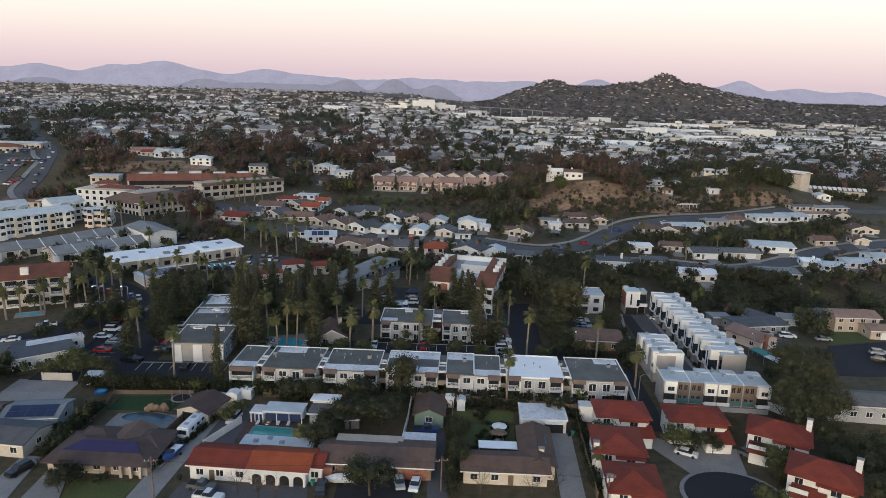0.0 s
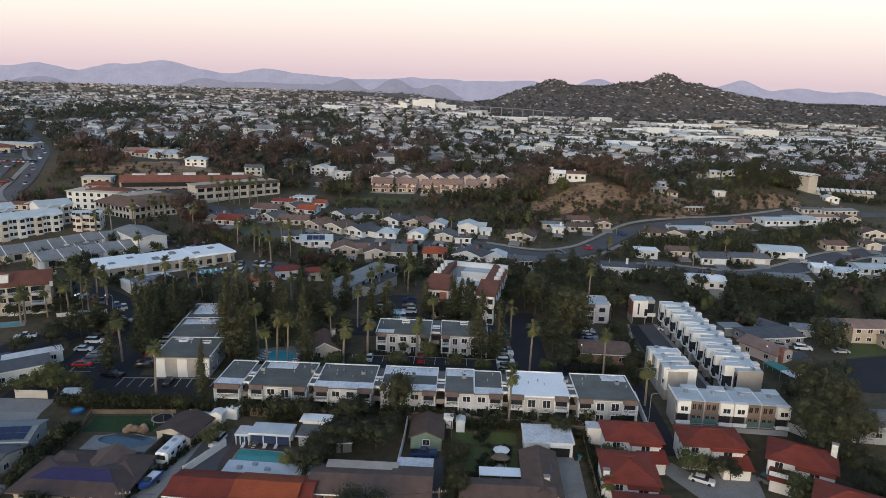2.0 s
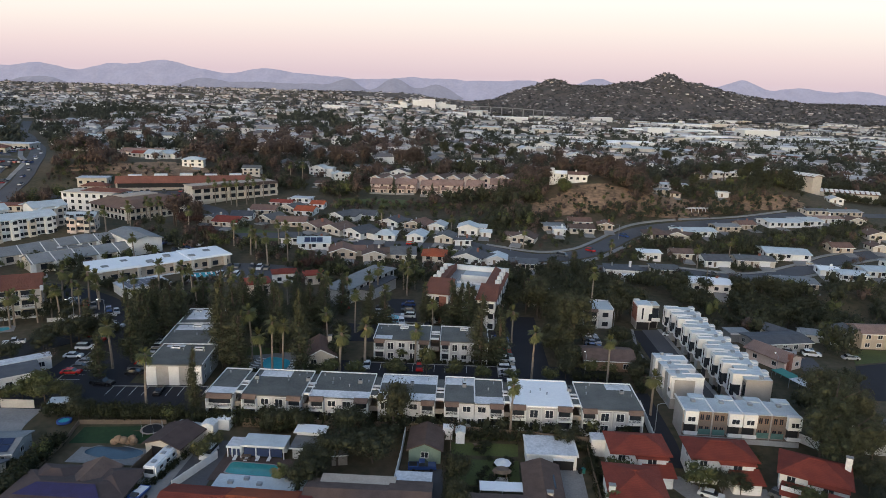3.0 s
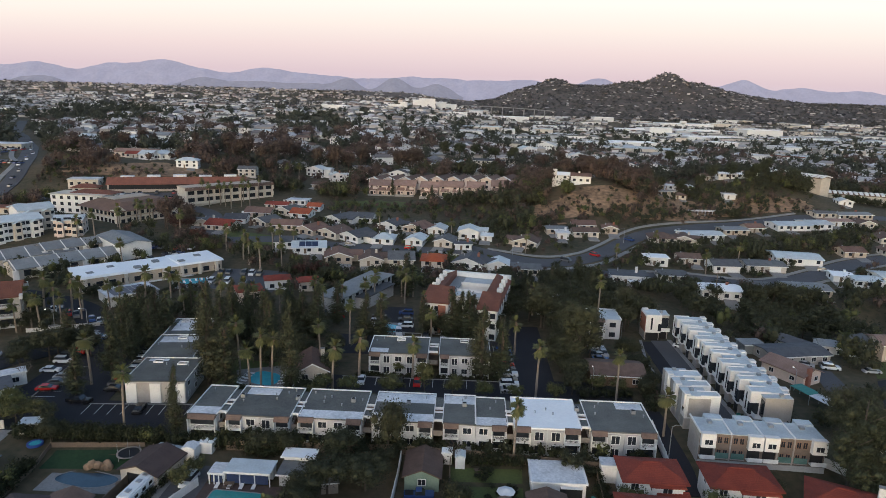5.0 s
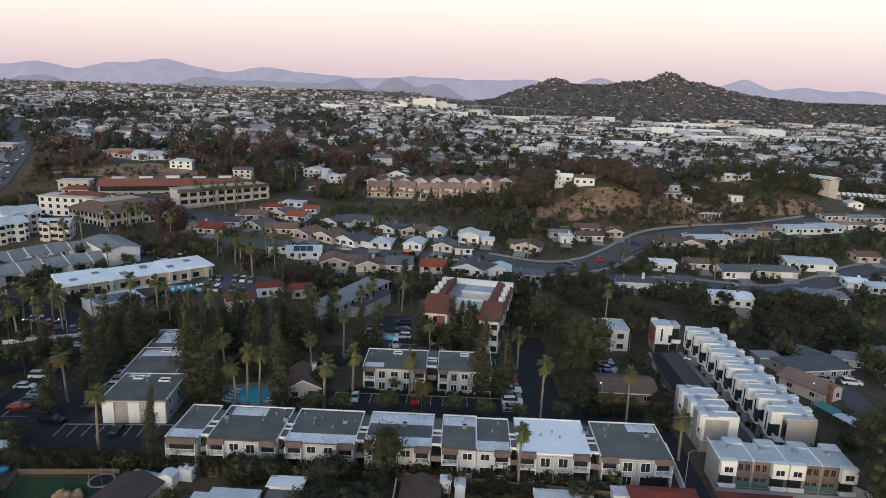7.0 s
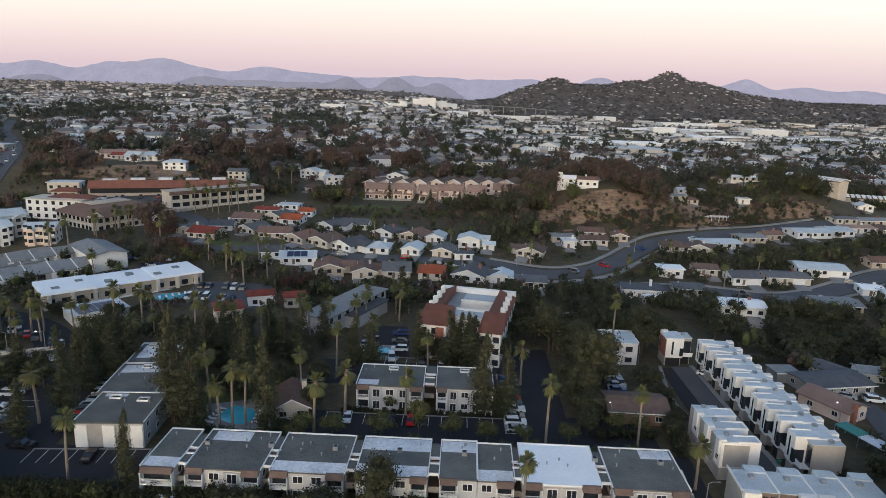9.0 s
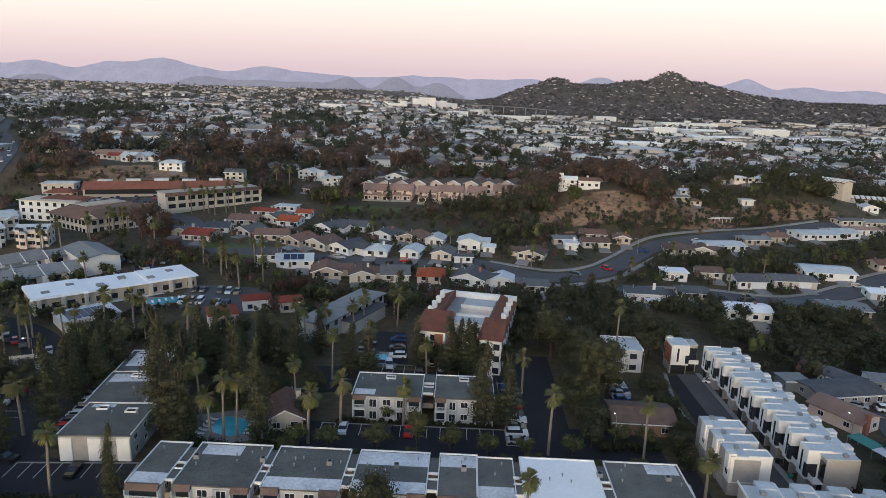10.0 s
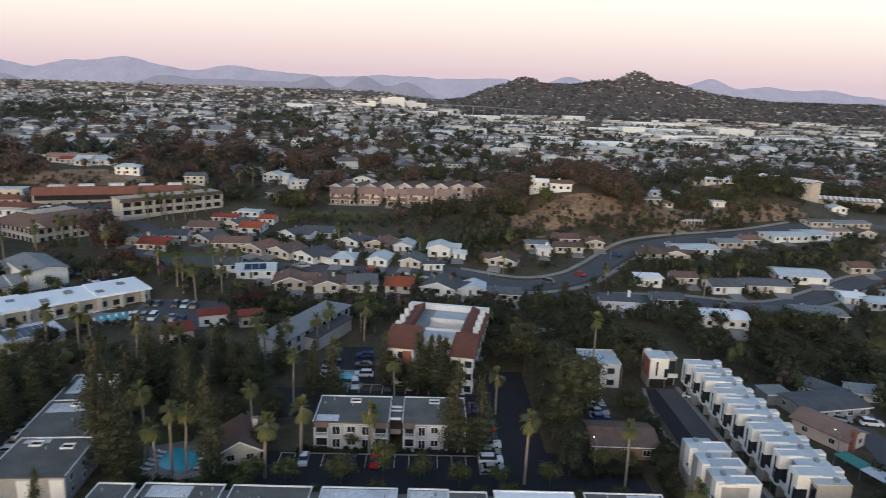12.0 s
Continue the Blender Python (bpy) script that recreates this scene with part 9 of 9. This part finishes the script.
# slopes and the top of the hill
thicket(150, ((-66, 384), (-30, 378), (4, 376), (30, 364)), 8, 0.25, 0.65, 197, (0.3, 0.35, 0.35))
thicket(30, ((-4, 392), (14, 392), (26, 396)), 4, 0.7, 1.5, 198, (0.7, 0.25, 0.05), 150)
thicket(69, ((28, 335), (38, 352), (40, 372), (34, 388), (48, 398)), 6, 0.7, 1.5, 47)
thicket(40, ((-60, 374), (-20, 368), (20, 360), (60, 356)), 6, 0.4, 0.9, 48, (0.45, 0.3, 0.25))
grove("eucalyptus_tree", 20, ((44, 400), (70, 412), (100, 408), (125, 412)), 6, 0.5, 0.95, 49)
thicket(45, ((130, 398), (160, 412), (200, 420)), 9, 0.6, 1.2, 50)
grove("gum_tree", 12, ((120, 402), (180, 440), (210, 440)), 6, 0.5, 0.8, 51)
grove("pine_tree", 12, ((-58, 408), (-52, 430), (0, 405), (30, 390)), 5, 0.5, 0.8, 54)
thicket(45, ((-240, 240), (-180, 250), (-130, 268), (-110, 290)), 7, 0.6, 1.1, 56)
thicket(70, ((-60, 345), (-30, 345), (10, 342), (30, 330)), 7, 0.3, 0.7, 61, (0.4, 0.2, 0.4))
thicket(60, ((-100, 285), (-60, 300), (0, 296), (40, 300)), 6, 0.3, 0.7, 62, (0.6, 0.2, 0.2))
thicket(90, ((-150, 240), (-110, 240), (-90, 262), (-50, 258), (-40, 238)), 7, 0.5, 1.1, 63)
thicket(110, ((60, 330), (110, 345), (170, 372), (230, 385)), 8, 0.35, 0.8, 66)
thicket(110, ((66, 280), (110, 270), (150, 278), (200, 300)), 8, 0.35, 0.8, 67)
thicket(70, ((-110, 200), (-92, 210), (-70, 205), (-50, 198)), 5, 0.5, 1.1, 70, (0.8, 0.05, 0.15))
thicket(60, ((-10, 255), (20, 252), (40, 240), (56, 232)), 6, 0.6, 1.2, 71, (0.75, 0.1, 0.15))
thicket(50, ((-112, 118), (-106, 132), (-100, 145)), 4, 0.5, 1.0, 72, (0.3, 0.0, 0.1, 0.6))
thicket(40, ((46, 150), (50, 170), (54, 190)), 1.5, 0.3, 0.6, 74)
for x, y, h, w in ((-60, 205, 15, 1.0), (-53, 197, 16, 1.0), (-56, 176, 18, 1.0), (-95.6, 183, 12, 0.95), (-43.4, 205.4, 15, 1.1), (-33.9, 198, 16, 1.1), (-30.6, 211, 13, 1.0)):
    plant("pine_tree", x, y, h / 18, w)
thicket(60, ((56, 366), (90, 374), (140, 386), (180, 400)), 7, 0.2, 0.5, 159, (0.45, 0.45, 0.1))
thicket(36, ((106, 383), (113, 393), (104, 398), (94, 396)), 4, 1.0, 2.0, 183, (0.1, 0.88, 0.02), 190)
thicket(40, ((54, 392), (46, 399), (50, 384), (40, 380)), 4, 1.0, 1.9, 184, (0.4, 0.55, 0.05), 190)
thicket(4, ((66, 383), (68, 384)), 1.5, 1.2, 1.5, 185, (0.0, 0.0, 1.0), 190)
thicket(260, ((60, 362), (100, 366), (140, 378), (180, 396), (210, 404)), 10, 0.2, 0.6, 186, (0.5, 0.38, 0.12))
thicket(34, ((152, 380), (160, 381), (172, 402), (193, 407)), 3, 0.5, 1.1, 187, (0.7, 0.2, 0.1))
thicket(60, ((-98, 300), (-84, 296), (-72, 276), (-60, 266)), 6, 0.5, 1.0, 188, (0.7, 0.2, 0.1))
thicket(24, ((-110, 296), (-100, 284), (-92, 290)), 5, 0.6, 1.1, 189, (0.4, 0.5, 0.1), 150)
thicket(40, ((-44, 262), (-20, 260), (10, 258), (36, 260)), 4, 0.6, 1.1, 190, (0.7, 0.2, 0.1))
for x, y, h in ((-74, 268, 10), (-68, 262, 11), (-62, 270, 9), (-78, 274, 10), (-88, 284, 9)):
    palm(x, y, h)
# tall separate gums with pale limbs among the houses beyond
grove("eucalyptus_tree", 9, ((-150, 500), (-128, 480), (-112, 520)), 8, 0.9, 1.35, 191)
grove("eucalyptus_tree", 6, ((-84, 500), (-70, 508), (-58, 520)), 5, 1.0, 1.35, 192)
grove("eucalyptus_tree", 7, ((-36, 520), (-24, 512), (-14, 530)), 6, 0.9, 1.25, 193)
grove("gum_tree", 9, ((-12, 590), (24, 640), (70, 620)), 9, 0.8, 1.1, 194)
grove("eucalyptus_tree", 8, ((70, 560), (100, 570), (130, 540)), 7, 0.9, 1.2, 195)
grove("eucalyptus_tree", 7, ((-240, 500), (-222, 520), (-200, 540)), 8, 0.7, 1.1, 196)
plant("red_tree", 44, 562, 1.8, 1.7), plant("gum_tree", 208, 640, 1.1, 1.1), plant("eucalyptus_tree", -78, 498, 1.35, 1.25)
# left middle ground: brown gums round the offices and on the slope
thicket(20, ((-132, 308), (-120, 316), (-112, 330)), 4, 0.7, 1.3, 160, (0.25, 0.7, 0.05), 170)
thicket(26, ((-196, 318), (-178, 322), (-168, 318)), 3, 0.4, 0.8, 161, (0.85, 0.05, 0.1))
thicket(22, ((-236, 352), (-222, 360), (-214, 372)), 4, 0.9, 1.5, 162, (0.1, 0.75, 0.15), 150)
thicket(9, ((-212, 372), (-206, 378)), 3, 1.1, 1.5, 163, (0.0, 0.0, 1.0), 170)
thicket(60, ((-244, 424), (-222, 430), (-196, 448)), 7, 0.9, 1.8, 164, (0.15, 0.8, 0.05), 150)
thicket(46, ((-176, 452), (-150, 444), (-128, 456)), 7, 0.8, 1.6, 165, (0.25, 0.7, 0.05), 150)
thicket(190, ((-240, 407), (-205, 414), (-150, 424), (-130, 430)), 7, 0.25, 0.6, 166, (0.35, 0.5, 0.15))
thicket(40, ((-262, 470), (-290, 520), (-322, 590)), 6, 0.8, 1.6, 167, (0.7, 0.25, 0.05), 150)
thicket(26, ((-300, 400), (-318, 452), (-344, 500)), 8, 0.5, 1.0, 168, (0.8, 0.1, 0.1))
thicket(50, ((-150, 476), (-110, 470), (-62, 456), (-50, 470)), 10, 1.0, 2.2, 169, (0.4, 0.55, 0.05), 230)
thicket(60, ((-110, 428), (-86, 420), (-66, 414)), 6, 0.8, 1.5, 170, (0.7, 0.25, 0.05), 150)
thicket(60, ((-44, 482), (0, 490), (44, 480), (60, 462)), 10, 1.0, 2.2, 171, (0.5, 0.42, 0.08), 230)
thicket(56, ((44, 400), (52, 416), (60, 430), (110, 428), (128, 420)), 7, 1.0, 2.2, 172, (0.25, 0.7, 0.05), 230)
thicket(60, ((90, 414), (104, 408), (118, 404)), 5, 0.9, 1.7, 173, (0.2, 0.78, 0.02), 170)
thicket(60, ((196, 436), (206, 430), (216, 428), (224, 444)), 4, 0.9, 1.8, 174, (0.85, 0.1, 0.05), 170)
thicket(60, ((160, 424), (150, 412), (178, 420), (200, 424)), 5, 0.5, 1.1, 175, (0.75, 0.15, 0.1))
thicket(90, ((150, 310), (170, 322), (196, 340), (220, 352)), 5, 0.5, 1.0, 176, (0.8, 0.05, 0.15))
thicket(60, ((96, 306), (130, 312), (150, 318)), 4, 0.5, 1.1, 177, (0.8, 0.05, 0.15))
thicket(40, ((246, 438), (262, 436), (284, 430)), 3, 0.5, 0.9, 179, (0.85, 0.1, 0.05), 150)
thicket(60, ((256, 478), (280, 470), (300, 474)), 6, 0.9, 1.8, 178, (0.85, 0.1, 0.05), 150)
for x, y, h in ((-118, 374, 12), (-114, 371, 13), (-110, 376, 12), (-122, 378, 11), (-106, 378, 12), (-146, 312, 9), (-140, 318, 10), (-136, 326, 9), (-132, 334, 10), (-143, 308, 8)):
    palm(x, y, h)
thicket_done()

# ---- the town beyond: too far and too many to tell apart singly ----
def done(wv, wf, rv, rf, k):
    walls = (((0.66, 0.64, 0.61), (0.44, 0.40, 0.36), (0.70, 0.69, 0.67), (0.34, 0.31, 0.29), (0.50, 0.45, 0.41), (0.62, 0.60, 0.58), (0.30, 0.27, 0.25)), ((0.52, 0.47, 0.44), (0.32, 0.28, 0.26), (0.58, 0.53, 0.49), (0.40, 0.34, 0.31), (0.26, 0.23, 0.22)))[k]
    roofs = (((0.15, 0.13, 0.12), (0.11, 0.11, 0.12), (0.36, 0.36, 0.36), (0.18, 0.12, 0.095), (0.13, 0.12, 0.11), (0.48, 0.48, 0.49), (0.24, 0.23, 0.23), (0.34, 0.34, 0.34)), ((0.17, 0.14, 0.13), (0.34, 0.32, 0.31), (0.22, 0.19, 0.175), (0.20, 0.14, 0.12), (0.27, 0.26, 0.265)))[k]
    where = ("distant", "farthest")[k]
    sheet("distant_house_wall", (wv, [], wf), paint_mat("far_walls", walls), "walls of the " + where + " suburb houses", "house", kind="stuff")
    sheet("distant_house_roof", (rv, [], rf), paint_mat("far_roofs", roofs), "roofs of the " + where + " suburb houses", "house", kind="stuff")


def wooded(x, y):
    """Where trees close up and houses are few."""
    return noise.noise((x / 150, y / 210, 7)) + 0.5 * noise.noise((x / 60, y / 80, 2))


def far_town():
    rng = np.random.default_rng(5)

    def block(x, y, z, w, d, h, rot, p, flat):
        c, s = math.cos(rot), math.sin(rot)
        P = lambda a, b, e: (x + c * a - s * b, y + s * a + c * b, z + e)
        W, D = w / 2, d / 2
        lo, hi = [P(-W, -D, -2), P(W, -D, -2), P(W, D, -2), P(-W, D, -2)], [P(-W, -D, h), P(W, -D, h), P(W, D, h), P(-W, D, h)]
        k = len(wv)
        wv.extend(lo + hi)
        wf.extend([(k, k + 1, k + 5, k + 4), (k + 1, k + 2, k + 6, k + 5), (k + 2, k + 3, k + 7, k + 6), (k + 3, k, k + 4, k + 7)])
        W, D, k = W + 0.5, D + 0.5, len(rv)
        if flat:
            rv.extend([P(-W, -D, h), P(W, -D, h), P(W, D, h), P(-W, D, h), P(-W, -D, h + 0.4), P(W, -D, h + 0.4), P(W, D, h + 0.4), P(-W, D, h + 0.4)])
            rf.extend([(k + 4, k + 5, k + 6, k + 7), (k, k + 1, k + 5, k + 4), (k + 1, k + 2, k + 6, k + 5), (k + 3, k, k + 4, k + 7)])
        else:
            r = D * p
            rv.extend([P(-W, -D, h - 0.2), P(W, -D, h - 0.2), P(W, D, h - 0.2), P(-W, D, h - 0.2), P(-W + D * 0.6, 0, h + r), P(W - D * 0.6, 0, h + r)])
            rf.extend([(k, k + 1, k + 5, k + 4), (k + 1, k + 2, k + 5), (k + 2, k + 3, k + 4, k + 5), (k + 3, k, k + 4)])

    wv, wf, rv, rf = [], [], [], []
    for n in range(8000):
        if n == 5200:
            done(wv, wf, rv, rf, 0)
            wv, wf, rv, rf = [], [], [], []
        y = 500 * (1900 / 500) ** rng.uniform(0, 1) ** 0.9 if n < 5200 else rng.uniform(1900, 3500)
        s = rng.uniform(-0.74, 0.74)
        x = s * y
        if n > 7150:
            x, y = rng.uniform(250, 1500), rng.uniform(2450, 3260)
            s = x / y
            if noise.noise((x / 120, y / 150, 5)) > 0.05:
                continue
        if y < 960 and not is_free(x, y, 8) or y < 900 and rng.random() < 0.2:
            continue
        valley = 0.06 < s < 0.75 and 750 < y < 2300
        if valley and rng.random() < 0.6 or not valley and y < 2400 and wooded(x, y) > 0.26:
            continue
        rot = 0.35 * math.sin(x / 170 + y / 260) + rng.choice([0, math.pi / 2])
        small = 0.72 if n > 7150 else 1.0
        block(x, y, ground(x, y), rng.uniform(11, 19) * small, rng.uniform(9, 12) * small, rng.choice([3, 3, 3.4, 5.8]), rot, 0.4, rng.random() < 0.25)
    done(wv, wf, rv, rf, 1)


def far_works():
    """Big pale halls in the valley, the white blocks on the rise, a viaduct and a water tower."""
    rng = np.random.default_rng(8)
    walls = (WHITE, CREAM, WHITE, GREYW)
    roofs = (COAT, METALG, PALER, GRAVEL, COAT, METALG)

    def hall(x, y, w, d, h, rot, wall=None, roof=None):
        t = thing("commercial_hall", x, y, rot, "large pale flat-roofed commercial hall in the valley", "hall", "commercial halls")
        slab("wall", t, wall or walls[rng.integers(4)], (-w / 2, w / 2, -d / 2, d / 2, -4, h))
        slab("roof", t, roof or roofs[rng.integers(6)], (-w / 2 - 0.3, w / 2 + 0.3, -d / 2 - 0.3, d / 2 + 0.3, h, h + 0.5))
        slab("roof_unit", t, STEEL, (-w * 0.2, -w * 0.2 + 4, -2, 2, h + 0.4, h + 2.2))
        slab("dark_door", t, DARK, (w * 0.1, w * 0.1 + 6, -d / 2 - 0.15, -d / 2 + 0.1, 0, 3.6))
        return t

    for row in ((406, 1310, 43, 30, 14, 0), (507, 1390, 85, 40, 10, 4), (643, 1400, 76, 40, 14, 5), (415, 1025, 36, 25, 9, -5), (217, 955, 44, 30, 7, 0), (262, 965, 60, 36, 8, 0), (458, 1190, 84, 40, 7, -2), (464, 2040, 60, 40, 12, 0), (653, 1220, 106, 40, 6, -5), (374, 1390, 60, 40, 8, -4), (620, 1790, 140, 60, 9, 0), (150, 1700, 100, 40, 9, 2), (10, 1420, 60, 30, 5, 2), (-221, 1340, 50, 26, 8, 0)):
        hall(*row, WHITE, COATW)
    for k in range(3):
        hall(362 + 30 * k, 812 - 26 * k, 34, 14, 6, -40, WHITE, (COAT, CLAY, CLAY)[k])
    for x, y, w, d, h in ((-44, 1440, 34, 22, 19), (-64, 1432, 20, 18, 14), (-103, 1368, 34, 18, 8), (-88, 1364, 14, 16, 13), (-4, 1500, 44, 24, 10), (-14, 1470, 20, 18, 15)):
        hall(x, y, w, d, h, 2, WHITE, COATW)
    for n in range(105):
        y = 800 * (2300 / 740) ** rng.uniform(0, 1)
        s = rng.uniform(0.12, 0.70) if rng.random() < 0.9 else rng.uniform(0.02, 0.12)
        hall(s * y, y, rng.uniform(24, 72), rng.uniform(18, 42), rng.uniform(5, 8.5), -7 + 6 * rng.normal())
    t = thing("viaduct", 0, 0, 0, "long pale concrete road viaduct across the valley", "bridge", "", 0)
    line = [(-10 + 34 * k, 1900 + 20 * k, 43 - 0.12 * k * k) for k in range(11)]
    for (a, b, c), (d, e, f) in zip(line, line[1:]):
        part("deck", prism(bmesh.new(), [(a, b - 6, c - 2.2), (d, e - 6, f - 2.2), (d, e + 6, f - 2.2), (a, b + 6, c - 2.2)], [(a, b - 6, c), (d, e - 6, f), (d, e + 6, f), (a, b + 6, c)]), CONCRETE, t)
        slab("pier", t, CONCRETE, (a - 1.4, a + 1.4, b - 3, b + 3, ground(a, b) - 2, c - 2.2))
    t = thing("water_tower", 529, 1530, 0, "white water tower on a slim shaft", "water tower")
    part("shaft", tube(bmesh.new(), (0, 0, -2), (0, 0, 17), 2.2, 2.0, 10), WHITE, t)
    part("tank", tube(tube(bmesh.new(), (0, 0, 17), (0, 0, 20), 2.4, 8, 14), (0, 0, 20), (0, 0, 24), 8, 7.4, 14), WHITE, t)


def crown_shapes(rng, count, sprays, leaf):
    """Ragged crowns one unit high and about one wide, to be set out and scaled."""
    out = []
    for k in range(count):
        lobes = [(0, 0, 0.5, 0.34, 0.34, 0.36)]
        for j in range(4):
            a = rng.uniform(0, 6.28)
            lobes.append((math.cos(a) * 0.28, math.sin(a) * 0.28, rng.uniform(0.35, 0.85), 0.22, 0.22, 0.17))
        out.append(np.concatenate([foliage(rng, lobes, sprays, leaf, 0.8, core=False), cores(rng, lobes[:1], 5, 3), cores(rng, lobes[1:], 4, 2)]))
    return out


def far_trees():
    rng = np.random.default_rng(11)
    groups = {"green": [], "brown": [], "dusty": []}
    near, middle, far = crown_shapes(rng, 14, 110, 0.058), crown_shapes(rng, 12, 34, 0.10), crown_shapes(rng, 12, 5, 0.26)

    def stand(x, y, h, wide, kind, shapes):
        q = shapes[rng.integers(len(shapes))]
        a = rng.uniform(0, 6.28)
        c, s = math.cos(a) * wide, math.sin(a) * wide
        p = np.stack([q[..., 0] * c - q[..., 1] * s + x, q[..., 0] * s + q[..., 1] * c + y, q[..., 2] * h + ground(x, y)], -1)
        groups[kind].append(p)

    for n in range(14500):
        y = 470 * (3600 / 470) ** rng.uniform(0, 1)
        s = rng.uniform(-0.76, 0.76)
        x = s * y
        valley = 0.10 < s < 0.75 and 760 < y < 2300
        if valley and rng.random() < 0.3:
            continue
        h = rng.uniform(4.5, 10) * (1.25 if y < 900 else 1.0)
        patchy = noise.noise((x / 90, y / 130, 3))
        if y < 1300 and patchy > 0.12 or wooded(x, y) > 0.3:
            h *= 1.4
        elif 900 < y < 2400 and wooded(x, y) < -0.25 and rng.random() < 0.5:
            continue
        if y < 900 and (rng.random() < 0.5 or not is_free(x, y, 3)):
            continue
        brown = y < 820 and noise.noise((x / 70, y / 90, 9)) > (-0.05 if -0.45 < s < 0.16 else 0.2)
        # trees beyond 1300 m take the leaves with haze in their colour
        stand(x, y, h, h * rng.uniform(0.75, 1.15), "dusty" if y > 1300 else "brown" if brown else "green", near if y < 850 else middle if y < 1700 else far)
    for n in range(5200):
        x, y = rng.uniform(120, 2300), rng.uniform(2350, 3330)
        h = rng.uniform(5, 14)
        stand(x, y, h, h * 1.4, "dusty", far)
    for k, m, label in (("green", L_FAR, "olive green trees between the distant houses, colour lifted for haze"), ("brown", L_RUST, "reddish brown eucalyptus crowns beyond the hill"), ("dusty", L_HAZE, "grey-green trees of the far suburb, haze put into the leaf colour")):
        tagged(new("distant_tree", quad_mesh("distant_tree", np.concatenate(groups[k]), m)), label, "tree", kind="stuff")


far_town()
far_works()
far_trees()
